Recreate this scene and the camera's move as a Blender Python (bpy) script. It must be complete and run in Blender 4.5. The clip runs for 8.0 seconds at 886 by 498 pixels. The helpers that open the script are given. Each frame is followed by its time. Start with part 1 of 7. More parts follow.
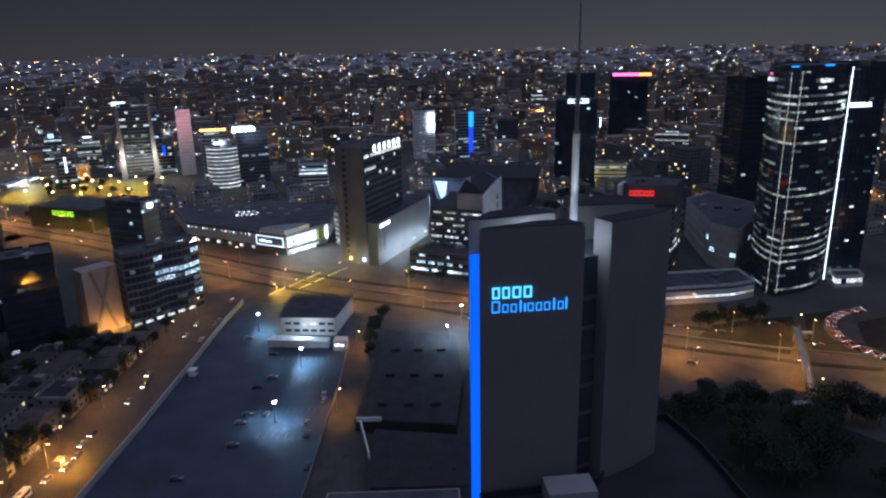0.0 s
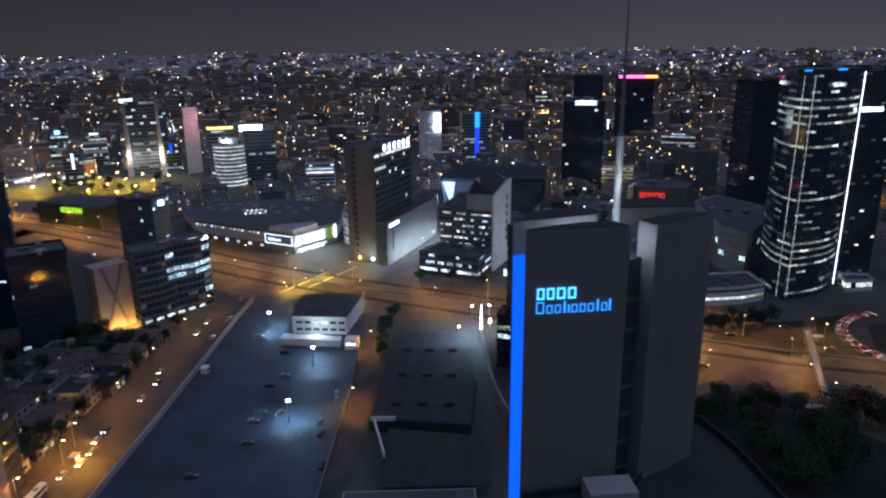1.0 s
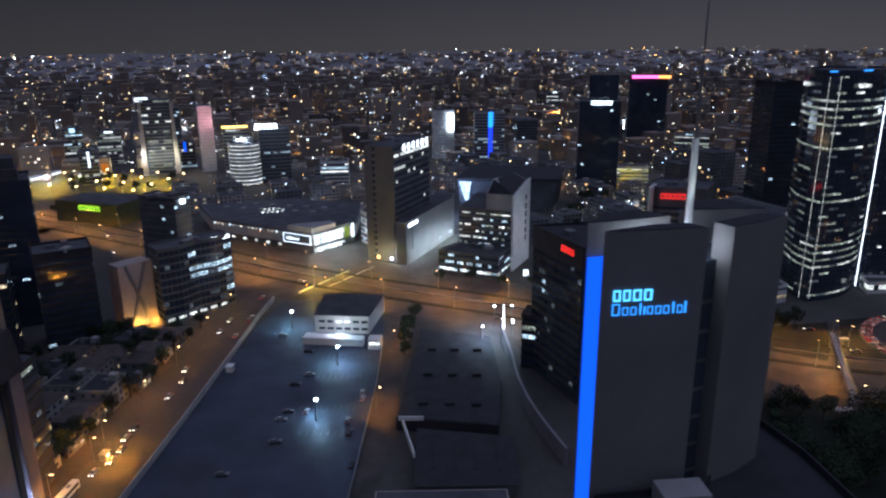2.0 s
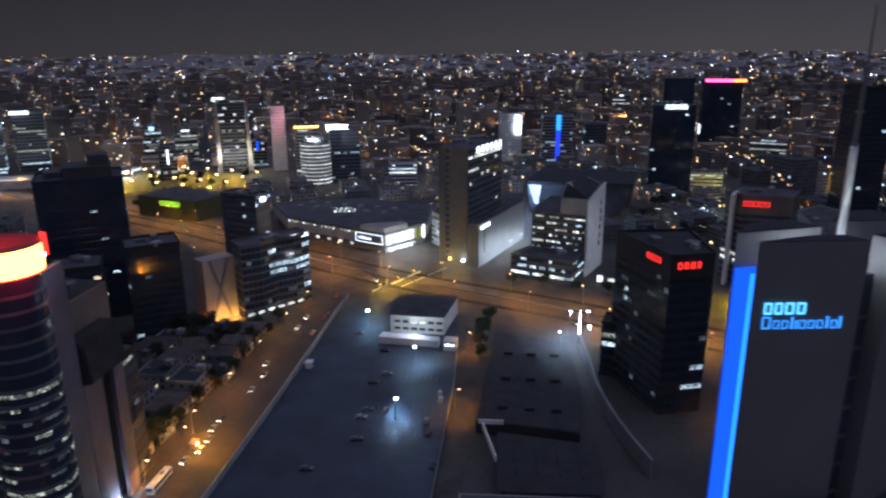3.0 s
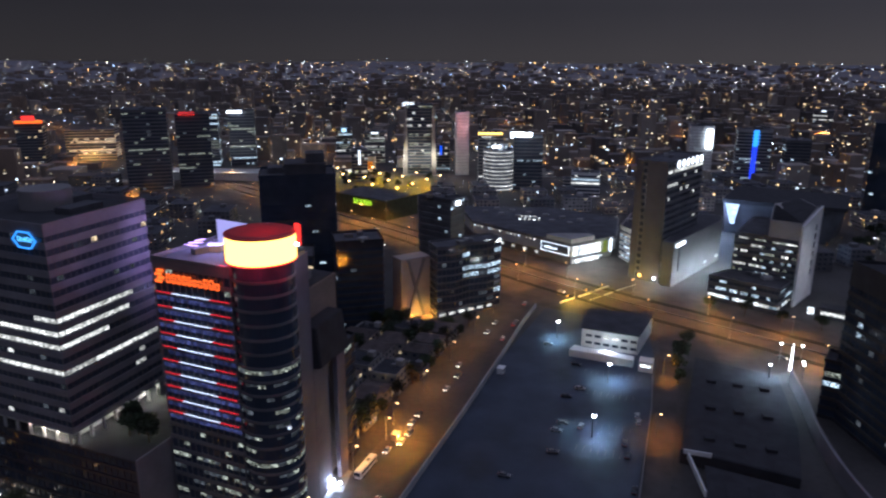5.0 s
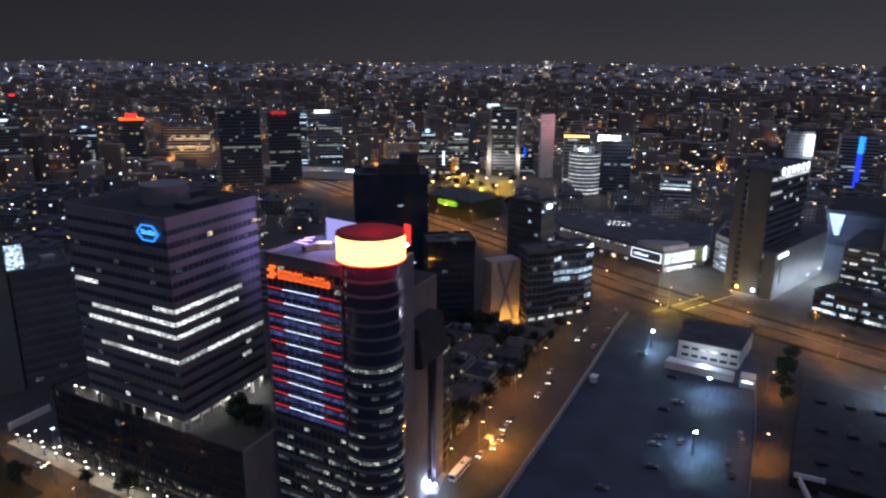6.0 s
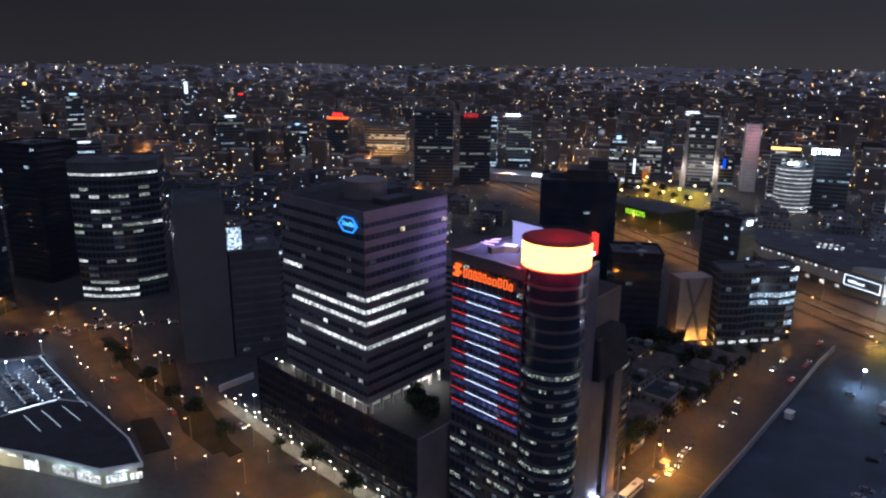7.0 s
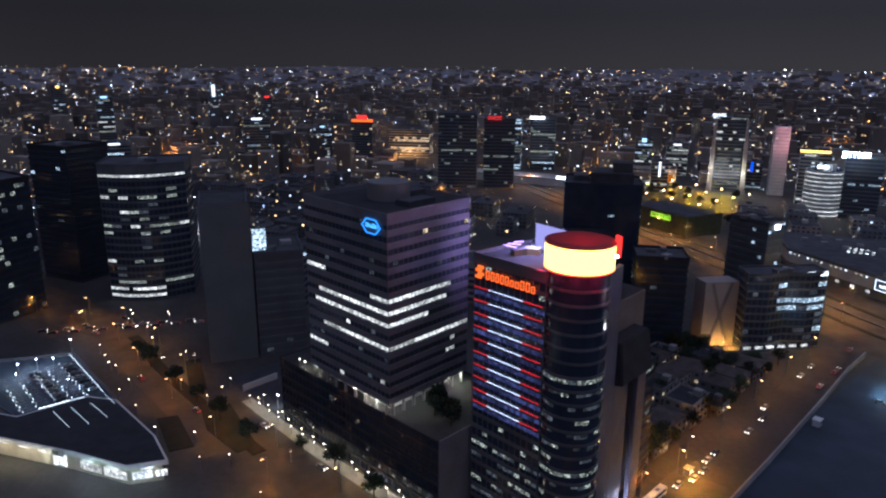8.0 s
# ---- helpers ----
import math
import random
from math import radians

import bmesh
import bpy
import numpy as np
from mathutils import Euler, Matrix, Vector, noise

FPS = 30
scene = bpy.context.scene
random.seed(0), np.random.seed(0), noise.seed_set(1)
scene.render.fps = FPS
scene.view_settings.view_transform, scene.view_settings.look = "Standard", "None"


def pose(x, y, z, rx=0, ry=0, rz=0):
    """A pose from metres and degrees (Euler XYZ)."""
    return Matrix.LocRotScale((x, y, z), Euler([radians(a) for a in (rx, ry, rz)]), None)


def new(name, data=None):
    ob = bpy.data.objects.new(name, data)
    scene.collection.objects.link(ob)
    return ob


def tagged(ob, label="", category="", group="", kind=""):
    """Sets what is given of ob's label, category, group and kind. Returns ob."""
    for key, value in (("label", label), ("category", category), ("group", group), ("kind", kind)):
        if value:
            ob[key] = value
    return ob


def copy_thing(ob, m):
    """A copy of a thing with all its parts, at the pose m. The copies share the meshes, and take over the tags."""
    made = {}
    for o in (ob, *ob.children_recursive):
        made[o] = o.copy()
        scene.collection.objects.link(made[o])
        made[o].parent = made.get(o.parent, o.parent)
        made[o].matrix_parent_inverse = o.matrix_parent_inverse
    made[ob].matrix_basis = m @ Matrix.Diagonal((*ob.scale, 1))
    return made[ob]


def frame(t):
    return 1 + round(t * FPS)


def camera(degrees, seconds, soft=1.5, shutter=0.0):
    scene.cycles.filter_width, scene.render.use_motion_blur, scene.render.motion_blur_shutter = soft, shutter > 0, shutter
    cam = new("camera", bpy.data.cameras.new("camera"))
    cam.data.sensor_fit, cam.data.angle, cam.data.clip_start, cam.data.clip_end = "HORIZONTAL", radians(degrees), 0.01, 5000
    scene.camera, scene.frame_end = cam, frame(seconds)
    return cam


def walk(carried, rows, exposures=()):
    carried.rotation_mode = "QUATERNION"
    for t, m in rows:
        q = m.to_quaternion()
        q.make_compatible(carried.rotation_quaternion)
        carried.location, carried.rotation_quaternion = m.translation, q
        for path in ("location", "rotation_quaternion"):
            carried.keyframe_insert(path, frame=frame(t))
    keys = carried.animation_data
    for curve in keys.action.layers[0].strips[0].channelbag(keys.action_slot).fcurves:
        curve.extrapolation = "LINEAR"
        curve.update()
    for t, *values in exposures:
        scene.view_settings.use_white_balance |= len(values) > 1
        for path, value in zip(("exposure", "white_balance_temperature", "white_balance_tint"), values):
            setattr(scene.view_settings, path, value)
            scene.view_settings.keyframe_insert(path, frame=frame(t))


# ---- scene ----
cam = camera(65.02, 8.0, 2.2, 0.5)
PATH = [
    (0.0, -33.98, 12.20, 134.88, 2.49, -16.45, -1.18),
    (0.5, -36.05, 11.99, 134.91, 2.51, -16.42, -0.85),
    (1.0, -39.31, 11.66, 135.06, 2.54, -16.43, -0.63),
    (1.5, -43.52, 11.41, 135.12, 2.57, -16.45, -0.48),
    (1.7, -45.11, 11.48, 135.18, 2.63, -16.47, -0.47),
    (2.8, -55.95, 11.08, 135.49, 6.38, -16.35, -0.37),
    (3.0, -58.14, 10.92, 135.53, 7.77, -16.28, -0.32),
    (3.5, -63.11, 10.61, 135.42, 11.37, -16.16, -0.16),
    (4.0, -67.60, 10.13, 135.62, 14.57, -16.07, 0.02),
    (4.5, -72.29, 9.44, 135.54, 17.74, -15.93, 0.20),
    (4.7, -74.23, 9.04, 135.48, 19.24, -15.76, 0.15),
    (5.8, -84.60, 6.22, 135.57, 25.90, -15.63, 0.53),
    (6.0, -86.58, 6.11, 135.58, 27.36, -15.57, 0.35),
    (6.2, -87.60, 5.80, 135.58, 28.81, -15.54, 0.19),
    (6.3, -88.05, 5.55, 135.59, 30.48, -15.48, 0.21),
    (6.4, -88.38, 5.32, 135.59, 33.82, -15.47, 0.25),
    (6.5, -88.57, 5.21, 135.60, 36.63, -15.44, 0.33),
    (6.7, -88.37, 5.23, 135.62, 41.40, -15.41, 0.54),
    (7.0, -87.96, 5.32, 135.65, 42.62, -15.35, 0.52),
    (7.5, -87.90, 5.43, 135.53, 43.98, -15.23, 0.47),
    (8.0, -87.61, 5.33, 135.55, 44.62, -15.15, 0.36),
]
walk(cam, [(t, pose(x, y, z, 90 + pitch, 0, yaw) @ pose(0, 0, 0, 0, 0, roll)) for t, x, y, z, yaw, pitch, roll in PATH],
     [(0.0, 1.50, 5350, 9), (1.6, 1.52, 5450, 9), (3.0, 1.46, 5650, 12), (4.5, 1.40, 5700, 13), (6.5, 1.26, 5550, 13), (8.0, 1.24, 5450, 13)])
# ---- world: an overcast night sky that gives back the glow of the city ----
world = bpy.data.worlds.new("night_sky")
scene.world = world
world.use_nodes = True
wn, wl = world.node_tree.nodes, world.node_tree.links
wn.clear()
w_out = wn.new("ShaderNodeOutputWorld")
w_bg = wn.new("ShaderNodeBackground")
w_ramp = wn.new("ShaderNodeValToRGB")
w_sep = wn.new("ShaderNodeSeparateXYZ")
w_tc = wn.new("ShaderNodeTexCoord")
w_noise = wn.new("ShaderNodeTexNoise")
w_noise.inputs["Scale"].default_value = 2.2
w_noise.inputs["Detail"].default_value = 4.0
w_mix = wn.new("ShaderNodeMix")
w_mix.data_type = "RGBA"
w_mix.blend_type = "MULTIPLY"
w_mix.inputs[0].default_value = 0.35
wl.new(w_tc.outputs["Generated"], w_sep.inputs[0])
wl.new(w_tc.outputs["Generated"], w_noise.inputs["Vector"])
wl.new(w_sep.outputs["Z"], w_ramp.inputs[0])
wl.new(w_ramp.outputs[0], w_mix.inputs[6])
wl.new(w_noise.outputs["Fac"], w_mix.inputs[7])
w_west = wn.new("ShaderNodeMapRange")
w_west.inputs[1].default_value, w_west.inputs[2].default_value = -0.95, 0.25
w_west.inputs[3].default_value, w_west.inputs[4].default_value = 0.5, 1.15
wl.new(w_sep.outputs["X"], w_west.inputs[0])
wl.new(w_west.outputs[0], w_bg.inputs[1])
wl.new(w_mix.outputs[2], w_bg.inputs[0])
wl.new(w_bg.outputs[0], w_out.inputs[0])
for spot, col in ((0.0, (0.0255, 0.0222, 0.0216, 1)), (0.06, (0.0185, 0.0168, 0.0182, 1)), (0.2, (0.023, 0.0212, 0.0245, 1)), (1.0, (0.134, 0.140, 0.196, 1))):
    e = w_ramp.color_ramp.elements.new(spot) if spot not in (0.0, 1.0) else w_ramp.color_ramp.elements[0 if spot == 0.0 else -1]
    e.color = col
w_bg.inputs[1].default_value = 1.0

# ---- materials ----
def surface(name, base, rough=0.7, metal=0.0, vary=0.25, scale=0.35, fine=6.0, bump=0.15, spec=0.5, per=0.0):
    """A plain material with stains (wide) and grain (fine); per: how far single objects differ in tone."""
    m = bpy.data.materials.new(name)
    m.use_nodes = True
    n, l = m.node_tree.nodes, m.node_tree.links
    b = n["Principled BSDF"]
    b.inputs["Roughness"].default_value = rough
    b.inputs["Metallic"].default_value = metal
    b.inputs["Specular IOR Level"].default_value = spec
    tc = n.new("ShaderNodeTexCoord")
    n1, n2 = n.new("ShaderNodeTexNoise"), n.new("ShaderNodeTexNoise")
    n1.inputs["Scale"].default_value, n1.inputs["Detail"].default_value = scale, 5.0
    n2.inputs["Scale"].default_value, n2.inputs["Detail"].default_value = fine, 3.0
    geo = n.new("ShaderNodeNewGeometry")
    l.new(geo.outputs["Position"], n1.inputs["Vector"])
    l.new(geo.outputs["Position"], n2.inputs["Vector"])
    add = n.new("ShaderNodeMath")
    add.operation = "MULTIPLY_ADD"
    add.inputs[1].default_value = 0.35
    l.new(n2.outputs["Fac"], add.inputs[0])
    l.new(n1.outputs["Fac"], add.inputs[2])
    mr = n.new("ShaderNodeMapRange")
    mr.inputs[1].default_value, mr.inputs[2].default_value = 0.4, 0.95
    mr.inputs[3].default_value, mr.inputs[4].default_value = 1.0 - vary, 1.0 + vary
    l.new(add.outputs[0], mr.inputs[0])
    fac = mr.outputs[0]
    if per:
        info = n.new("ShaderNodeObjectInfo")
        pr = n.new("ShaderNodeMapRange")
        pr.inputs[3].default_value, pr.inputs[4].default_value = 1.0 - per, 1.0 + per
        l.new(info.outputs["Random"], pr.inputs[0])
        mu = n.new("ShaderNodeMath")
        mu.operation = "MULTIPLY"
        l.new(fac, mu.inputs[0])
        l.new(pr.outputs[0], mu.inputs[1])
        fac = mu.outputs[0]
    mix = n.new("ShaderNodeVectorMath")
    mix.operation = "SCALE"
    mix.inputs[0].default_value = base
    l.new(fac, mix.inputs["Scale"])
    l.new(mix.outputs[0], b.inputs["Base Color"])
    if bump:
        bp = n.new("ShaderNodeBump")
        bp.inputs["Strength"].default_value, bp.inputs["Distance"].default_value = bump, 0.05
        l.new(n2.outputs["Fac"], bp.inputs["Height"])
        l.new(bp.outputs[0], b.inputs["Normal"])
    return m


def island(name, cols, rough=0.8):
    """A matt material whose tone differs from piece to piece of one mesh."""
    m = surface(name, (1, 1, 1), rough, vary=0.25, scale=0.05, fine=0.8)
    n, l = m.node_tree.nodes, m.node_tree.links
    geo = n.new("ShaderNodeNewGeometry")
    ramp = n.new("ShaderNodeValToRGB")
    ramp.color_ramp.interpolation = "CONSTANT"
    while len(ramp.color_ramp.elements) < len(cols):
        ramp.color_ramp.elements.new(0.5)
    for i, c in enumerate(cols):
        ramp.color_ramp.elements[i].position = i / len(cols)
        ramp.color_ramp.elements[i].color = (*c, 1)
    l.new(geo.outputs["Random Per Island"], ramp.inputs[0])
    sc = next(q for q in n if q.type == "VECT_MATH")
    l.new(ramp.outputs[0], sc.inputs[0])
    return m


def glow(name, col, strength):
    m = bpy.data.materials.new(name)
    m.use_nodes = True
    n, l = m.node_tree.nodes, m.node_tree.links
    n.clear()
    o, e = n.new("ShaderNodeOutputMaterial"), n.new("ShaderNodeEmission")
    e.inputs[0].default_value, e.inputs[1].default_value = (*col, 1), strength
    l.new(e.outputs[0], o.inputs[0])
    return m


def lit_window(name, col, strength, cell=1.6, dark=0.25):
    """Lit rooms behind glass: brightness differs from cell to cell (blinds, desks, ceiling lamps) and from pane to pane."""
    m = glow(name, col, strength)
    n, l = m.node_tree.nodes, m.node_tree.links
    e = next(q for q in n if q.type == "EMISSION")
    geo, info = n.new("ShaderNodeNewGeometry"), n.new("ShaderNodeObjectInfo")
    snap, vo, no = n.new("ShaderNodeVectorMath"), n.new("ShaderNodeTexWhiteNoise"), n.new("ShaderNodeTexNoise")
    snap.operation = "SNAP"
    snap.inputs[1].default_value = (cell * 0.45, cell * 0.45, cell * 0.5)
    no.inputs["Scale"].default_value, no.inputs["Detail"].default_value = 1.4, 4.0
    l.new(geo.outputs["Position"], snap.inputs[0])
    l.new(snap.outputs[0], vo.inputs["Vector"])
    l.new(geo.outputs["Position"], no.inputs["Vector"])
    sep = n.new("ShaderNodeSeparateColor")
    l.new(vo.outputs["Color"], sep.inputs[0])
    a = n.new("ShaderNodeMapRange")
    a.inputs[3].default_value, a.inputs[4].default_value = dark, 1.35
    pw = n.new("ShaderNodeMath")
    pw.operation = "POWER"
    pw.inputs[1].default_value = 1.8
    l.new(sep.outputs[0], pw.inputs[0])
    l.new(pw.outputs[0], a.inputs[0])
    b = n.new("ShaderNodeMapRange")
    b.inputs[1].default_value, b.inputs[2].default_value = 0.35, 0.65
    b.inputs[3].default_value, b.inputs[4].default_value = 0.45, 1.3
    l.new(no.outputs["Fac"], b.inputs[0])
    c = n.new("ShaderNodeMapRange")
    c.inputs[3].default_value, c.inputs[4].default_value = 0.45 * strength, 1.3 * strength
    l.new(info.outputs["Random"], c.inputs[0])
    m1, m2 = n.new("ShaderNodeMath"), n.new("ShaderNodeMath")
    m1.operation = m2.operation = "MULTIPLY"
    l.new(a.outputs[0], m1.inputs[0])
    l.new(b.outputs[0], m1.inputs[1])
    l.new(m1.outputs[0], m2.inputs[0])
    l.new(c.outputs[0], m2.inputs[1])
    l.new(m2.outputs[0], e.inputs[1])
    return m


def lights_far(name, cols, low, high):
    """Lamps of a far city, each with a colour and strength of its own."""
    m = glow(name, (1, 1, 1), 1)
    n, l = m.node_tree.nodes, m.node_tree.links
    e = next(q for q in n if q.type == "EMISSION")
    geo, ramp = n.new("ShaderNodeNewGeometry"), n.new("ShaderNodeValToRGB")
    ramp.color_ramp.interpolation = "CONSTANT"
    while len(ramp.color_ramp.elements) < len(cols):
        ramp.color_ramp.elements.new(0.5)
    for i, c in enumerate(cols):
        ramp.color_ramp.elements[i].position = i / len(cols)
        ramp.color_ramp.elements[i].color = (*c, 1)
    l.new(geo.outputs["Random Per Island"], ramp.inputs[0])
    l.new(ramp.outputs[0], e.inputs[0])
    mu, fr, pw, mr = (n.new("ShaderNodeMath") for _ in range(4))
    mu.operation, fr.operation, pw.operation, mr.operation = "MULTIPLY", "FRACT", "POWER", "MULTIPLY_ADD"
    mu.inputs[1].default_value, pw.inputs[1].default_value = 977.3, 3.0
    mr.inputs[1].default_value, mr.inputs[2].default_value = high - low, low
    l.new(geo.outputs["Random Per Island"], mu.inputs[0])
    l.new(mu.outputs[0], fr.inputs[0])
    l.new(fr.outputs[0], pw.inputs[0])
    l.new(pw.outputs[0], mr.inputs[0])
    l.new(mr.outputs[0], e.inputs[1])
    return m


GROUND = surface("city_soil", (0.065, 0.06, 0.055), 0.9, vary=0.5, scale=0.02, fine=0.4)
ASPHALT = surface("asphalt", (0.054, 0.047, 0.041), 0.75, vary=0.6, scale=0.09, fine=3.0)
LOT = surface("parking_asphalt", (0.038, 0.050, 0.074), 0.7, vary=0.5, scale=0.06, fine=2.0)
PAVE = surface("pavement_concrete", (0.18, 0.17, 0.155), 0.85, vary=0.3, scale=0.2, fine=4.0)
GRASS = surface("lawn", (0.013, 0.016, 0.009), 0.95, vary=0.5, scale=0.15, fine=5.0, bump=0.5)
PAINT = surface("road_paint", (0.55, 0.54, 0.5), 0.6, vary=0.35, scale=0.5)
CONC = surface("grey_concrete", (0.36, 0.35, 0.34), 0.8, vary=0.2, scale=0.12, fine=2.0, per=0.08)
PALE = surface("pale_cladding", (0.20, 0.192, 0.19), 0.6, vary=0.12, scale=0.1, fine=2.0, per=0.05)
WHITE = surface("white_render", (0.72, 0.72, 0.70), 0.6, vary=0.14, scale=0.2, per=0.05)
BEIGE = surface("beige_cladding", (0.38, 0.33, 0.30), 0.7, vary=0.15, scale=0.12, per=0.06)
DARK = surface("dark_cladding", (0.13, 0.13, 0.138), 0.55, vary=0.3, scale=0.1, per=0.15)
MIDTONE = surface("weathered_wall", (0.28, 0.26, 0.24), 0.8, vary=0.35, scale=0.15, per=0.3)
ROOFM = surface("dark_bitumen_roof", (0.07, 0.07, 0.078), 0.9, vary=0.45, scale=0.12, per=0.2)
BLACKR = surface("black_roof_felt", (0.030, 0.030, 0.035), 0.9, vary=0.4, scale=0.2)
TILE = surface("roof_tiles", (0.075, 0.058, 0.052), 0.85, vary=0.4, scale=0.3, per=0.3)
STEEL = surface("painted_steel", (0.25, 0.25, 0.26), 0.45, 0.6, vary=0.15)
CHALK = surface("white_painted_steel", (0.78, 0.78, 0.76), 0.4, vary=0.1)
BARK = surface("bark", (0.10, 0.07, 0.045), 0.95, vary=0.4, scale=1.5)
LEAF = surface("foliage", (0.028, 0.042, 0.018), 0.85, vary=0.5, scale=0.6, per=0.35)
GLASS = surface("dark_glass", (0.06, 0.072, 0.095), 0.1, vary=0.3, scale=0.08, bump=0.02, spec=0.8)
GLASSB = surface("blue_black_glass", (0.032, 0.046, 0.072), 0.07, vary=0.3, scale=0.1, bump=0.03, spec=0.9)
REDM = surface("red_enamel", (0.45, 0.02, 0.03), 0.4, vary=0.15)
WARM = lit_window("warm_lit_room", (1.0, 0.74, 0.42), 0.5, dark=0.1)
COOL = lit_window("cool_lit_room", (0.74, 0.92, 1.0), 0.6, dark=0.1)
NEUT = lit_window("white_lit_room", (0.98, 0.95, 0.82), 0.6, dark=0.35)
HALF = lit_window("half_lit_room", (0.85, 0.90, 0.70), 0.27, 1.1, 0.0)
VIOLET = lit_window("violet_lit_room", (0.24, 0.27, 0.75), 0.085, 2.5, 0.4)
BRIGHT = lit_window("bright_shop_light", (0.95, 1.0, 0.95), 1.25, 1.2, dark=0.3)
DIM = lit_window("dim_room", (0.62, 0.68, 0.74), 0.06)
BLUE = glow("blue_light_panel", (0.02, 0.10, 0.85), 0.5)
CYAN = glow("cyan_sign", (0.06, 0.33, 1.0), 0.62)
CYANW = glow("pale_blue_sign", (0.13, 0.52, 1.0), 0.75)
REDL = glow("red_sign", (1.0, 0.03, 0.02), 0.85)
REDTUBE = glow("red_tube", (1.0, 0.02, 0.035), 0.85)
WHITETUBE = glow("white_tube", (0.72, 0.80, 1.0), 1.4)
ORANGE = glow("orange_sign", (1.0, 0.13, 0.015), 0.8)
YELLOW = glow("yellow_white_band", (1.0, 0.54, 0.09), 2.1)
GREENL = glow("green_yellow_sign", (0.45, 0.85, 0.02), 1.1)
WHITEL = glow("white_sign", (0.9, 0.97, 1.0), 2.2)
PINK = glow("pink_sign", (1.0, 0.10, 0.35), 1.5)
LAMPW = glow("white_lamp", (0.85, 0.93, 1.0), 14.0)
LAMPO = glow("sodium_lamp", (1.0, 0.58, 0.22), 5.5)
HEADL = glow("headlight", (1.0, 0.93, 0.75), 5.0)
TAILL = glow("tail_light", (1.0, 0.05, 0.02), 0.9)


# ---- building helpers ----
def thing(name, label, category, loc, group="", kind="", rz=0.0):
    ob = new(name)
    ob.matrix_basis = pose(*loc, 0, 0, rz)
    return tagged(ob, label, category, group, kind)


def part(name, bm, material, parent=None, label="", loc=(0, 0, 0)):
    me = bpy.data.meshes.new(name)
    bmesh.ops.recalc_face_normals(bm, faces=bm.faces)
    bm.to_mesh(me)
    bm.free()
    me.materials.append(material)
    ob = new(name, me)
    ob.location = loc
    ob.parent = parent
    return tagged(ob, label)


UNIT = {}


def ubox(name, material, parent, centre, size, rz=0.0, label=""):
    """A box of its own on shared mesh data, with a slight bevel."""
    if material.name not in UNIT:
        bm = bmesh.new()
        bmesh.ops.create_cube(bm, size=1)
        me = bpy.data.meshes.new("box_" + material.name)
        bm.to_mesh(me)
        bm.free()
        me.materials.append(material)
        UNIT[material.name] = me
    ob = new(name, UNIT[material.name])
    ob.parent = parent
    ob.matrix_basis = pose(*centre, 0, 0, rz) @ Matrix.Diagonal((*size, 1))
    return tagged(ob, label)


def add_box(bm, c, s, rz=0.0):
    bmesh.ops.create_cube(bm, size=1, matrix=pose(*c, 0, 0, rz) @ Matrix.Diagonal((*s, 1)))


def add_prism(bm, poly, z0, z1, top=None):
    """An upright prism over a polygon; top: another polygon of as many corners for its upper end."""
    lo = [bm.verts.new((x, y, z0)) for x, y in poly]
    hi = [bm.verts.new((x, y, z1)) for x, y in (top or poly)]
    bm.faces.new(list(reversed(lo)))
    bm.faces.new(hi)
    n = len(poly)
    for i in range(n):
        j = (i + 1) % n
        bm.faces.new((lo[i], lo[j], hi[j], hi[i]))


def add_tube(bm, x, y, z0, z1, r0, r1=None, seg=10):
    r1 = r0 if r1 is None else r1
    ring = [(math.cos(2 * math.pi * i / seg), math.sin(2 * math.pi * i / seg)) for i in range(seg)]
    add_prism(bm, [(x + r0 * a, y + r0 * b) for a, b in ring], z0, z1, [(x + r1 * a, y + r1 * b) for a, b in ring])


def area_of(poly):
    return sum(a[0] * b[1] - b[0] * a[1] for a, b in zip(poly, poly[1:] + poly[:1])) / 2


def ccw(poly):
    return list(poly) if area_of(poly) > 0 else list(reversed(poly))


def grow(poly, d):
    """A polygon (counter-clockwise) pushed outwards by d."""
    out, n = [], len(poly)
    for i in range(n):
        p, q, r = Vector(poly[i - 1]), Vector(poly[i]), Vector(poly[(i + 1) % n])
        a, b = (q - p).normalized(), (r - q).normalized()
        na, nb = Vector((a.y, -a.x)), Vector((b.y, -b.x))
        m = na + nb
        m = m / max(m.dot(na), 0.35)
        out.append((q.x + m.x * d, q.y + m.y * d))
    return out


def rect(cx, cy, w, d, rz=0.0):
    c, s = math.cos(radians(rz)), math.sin(radians(rz))
    return [(cx + x * c - y * s, cy + x * s + y * c) for x, y in ((-w / 2, -d / 2), (w / 2, -d / 2), (w / 2, d / 2), (-w / 2, d / 2))]


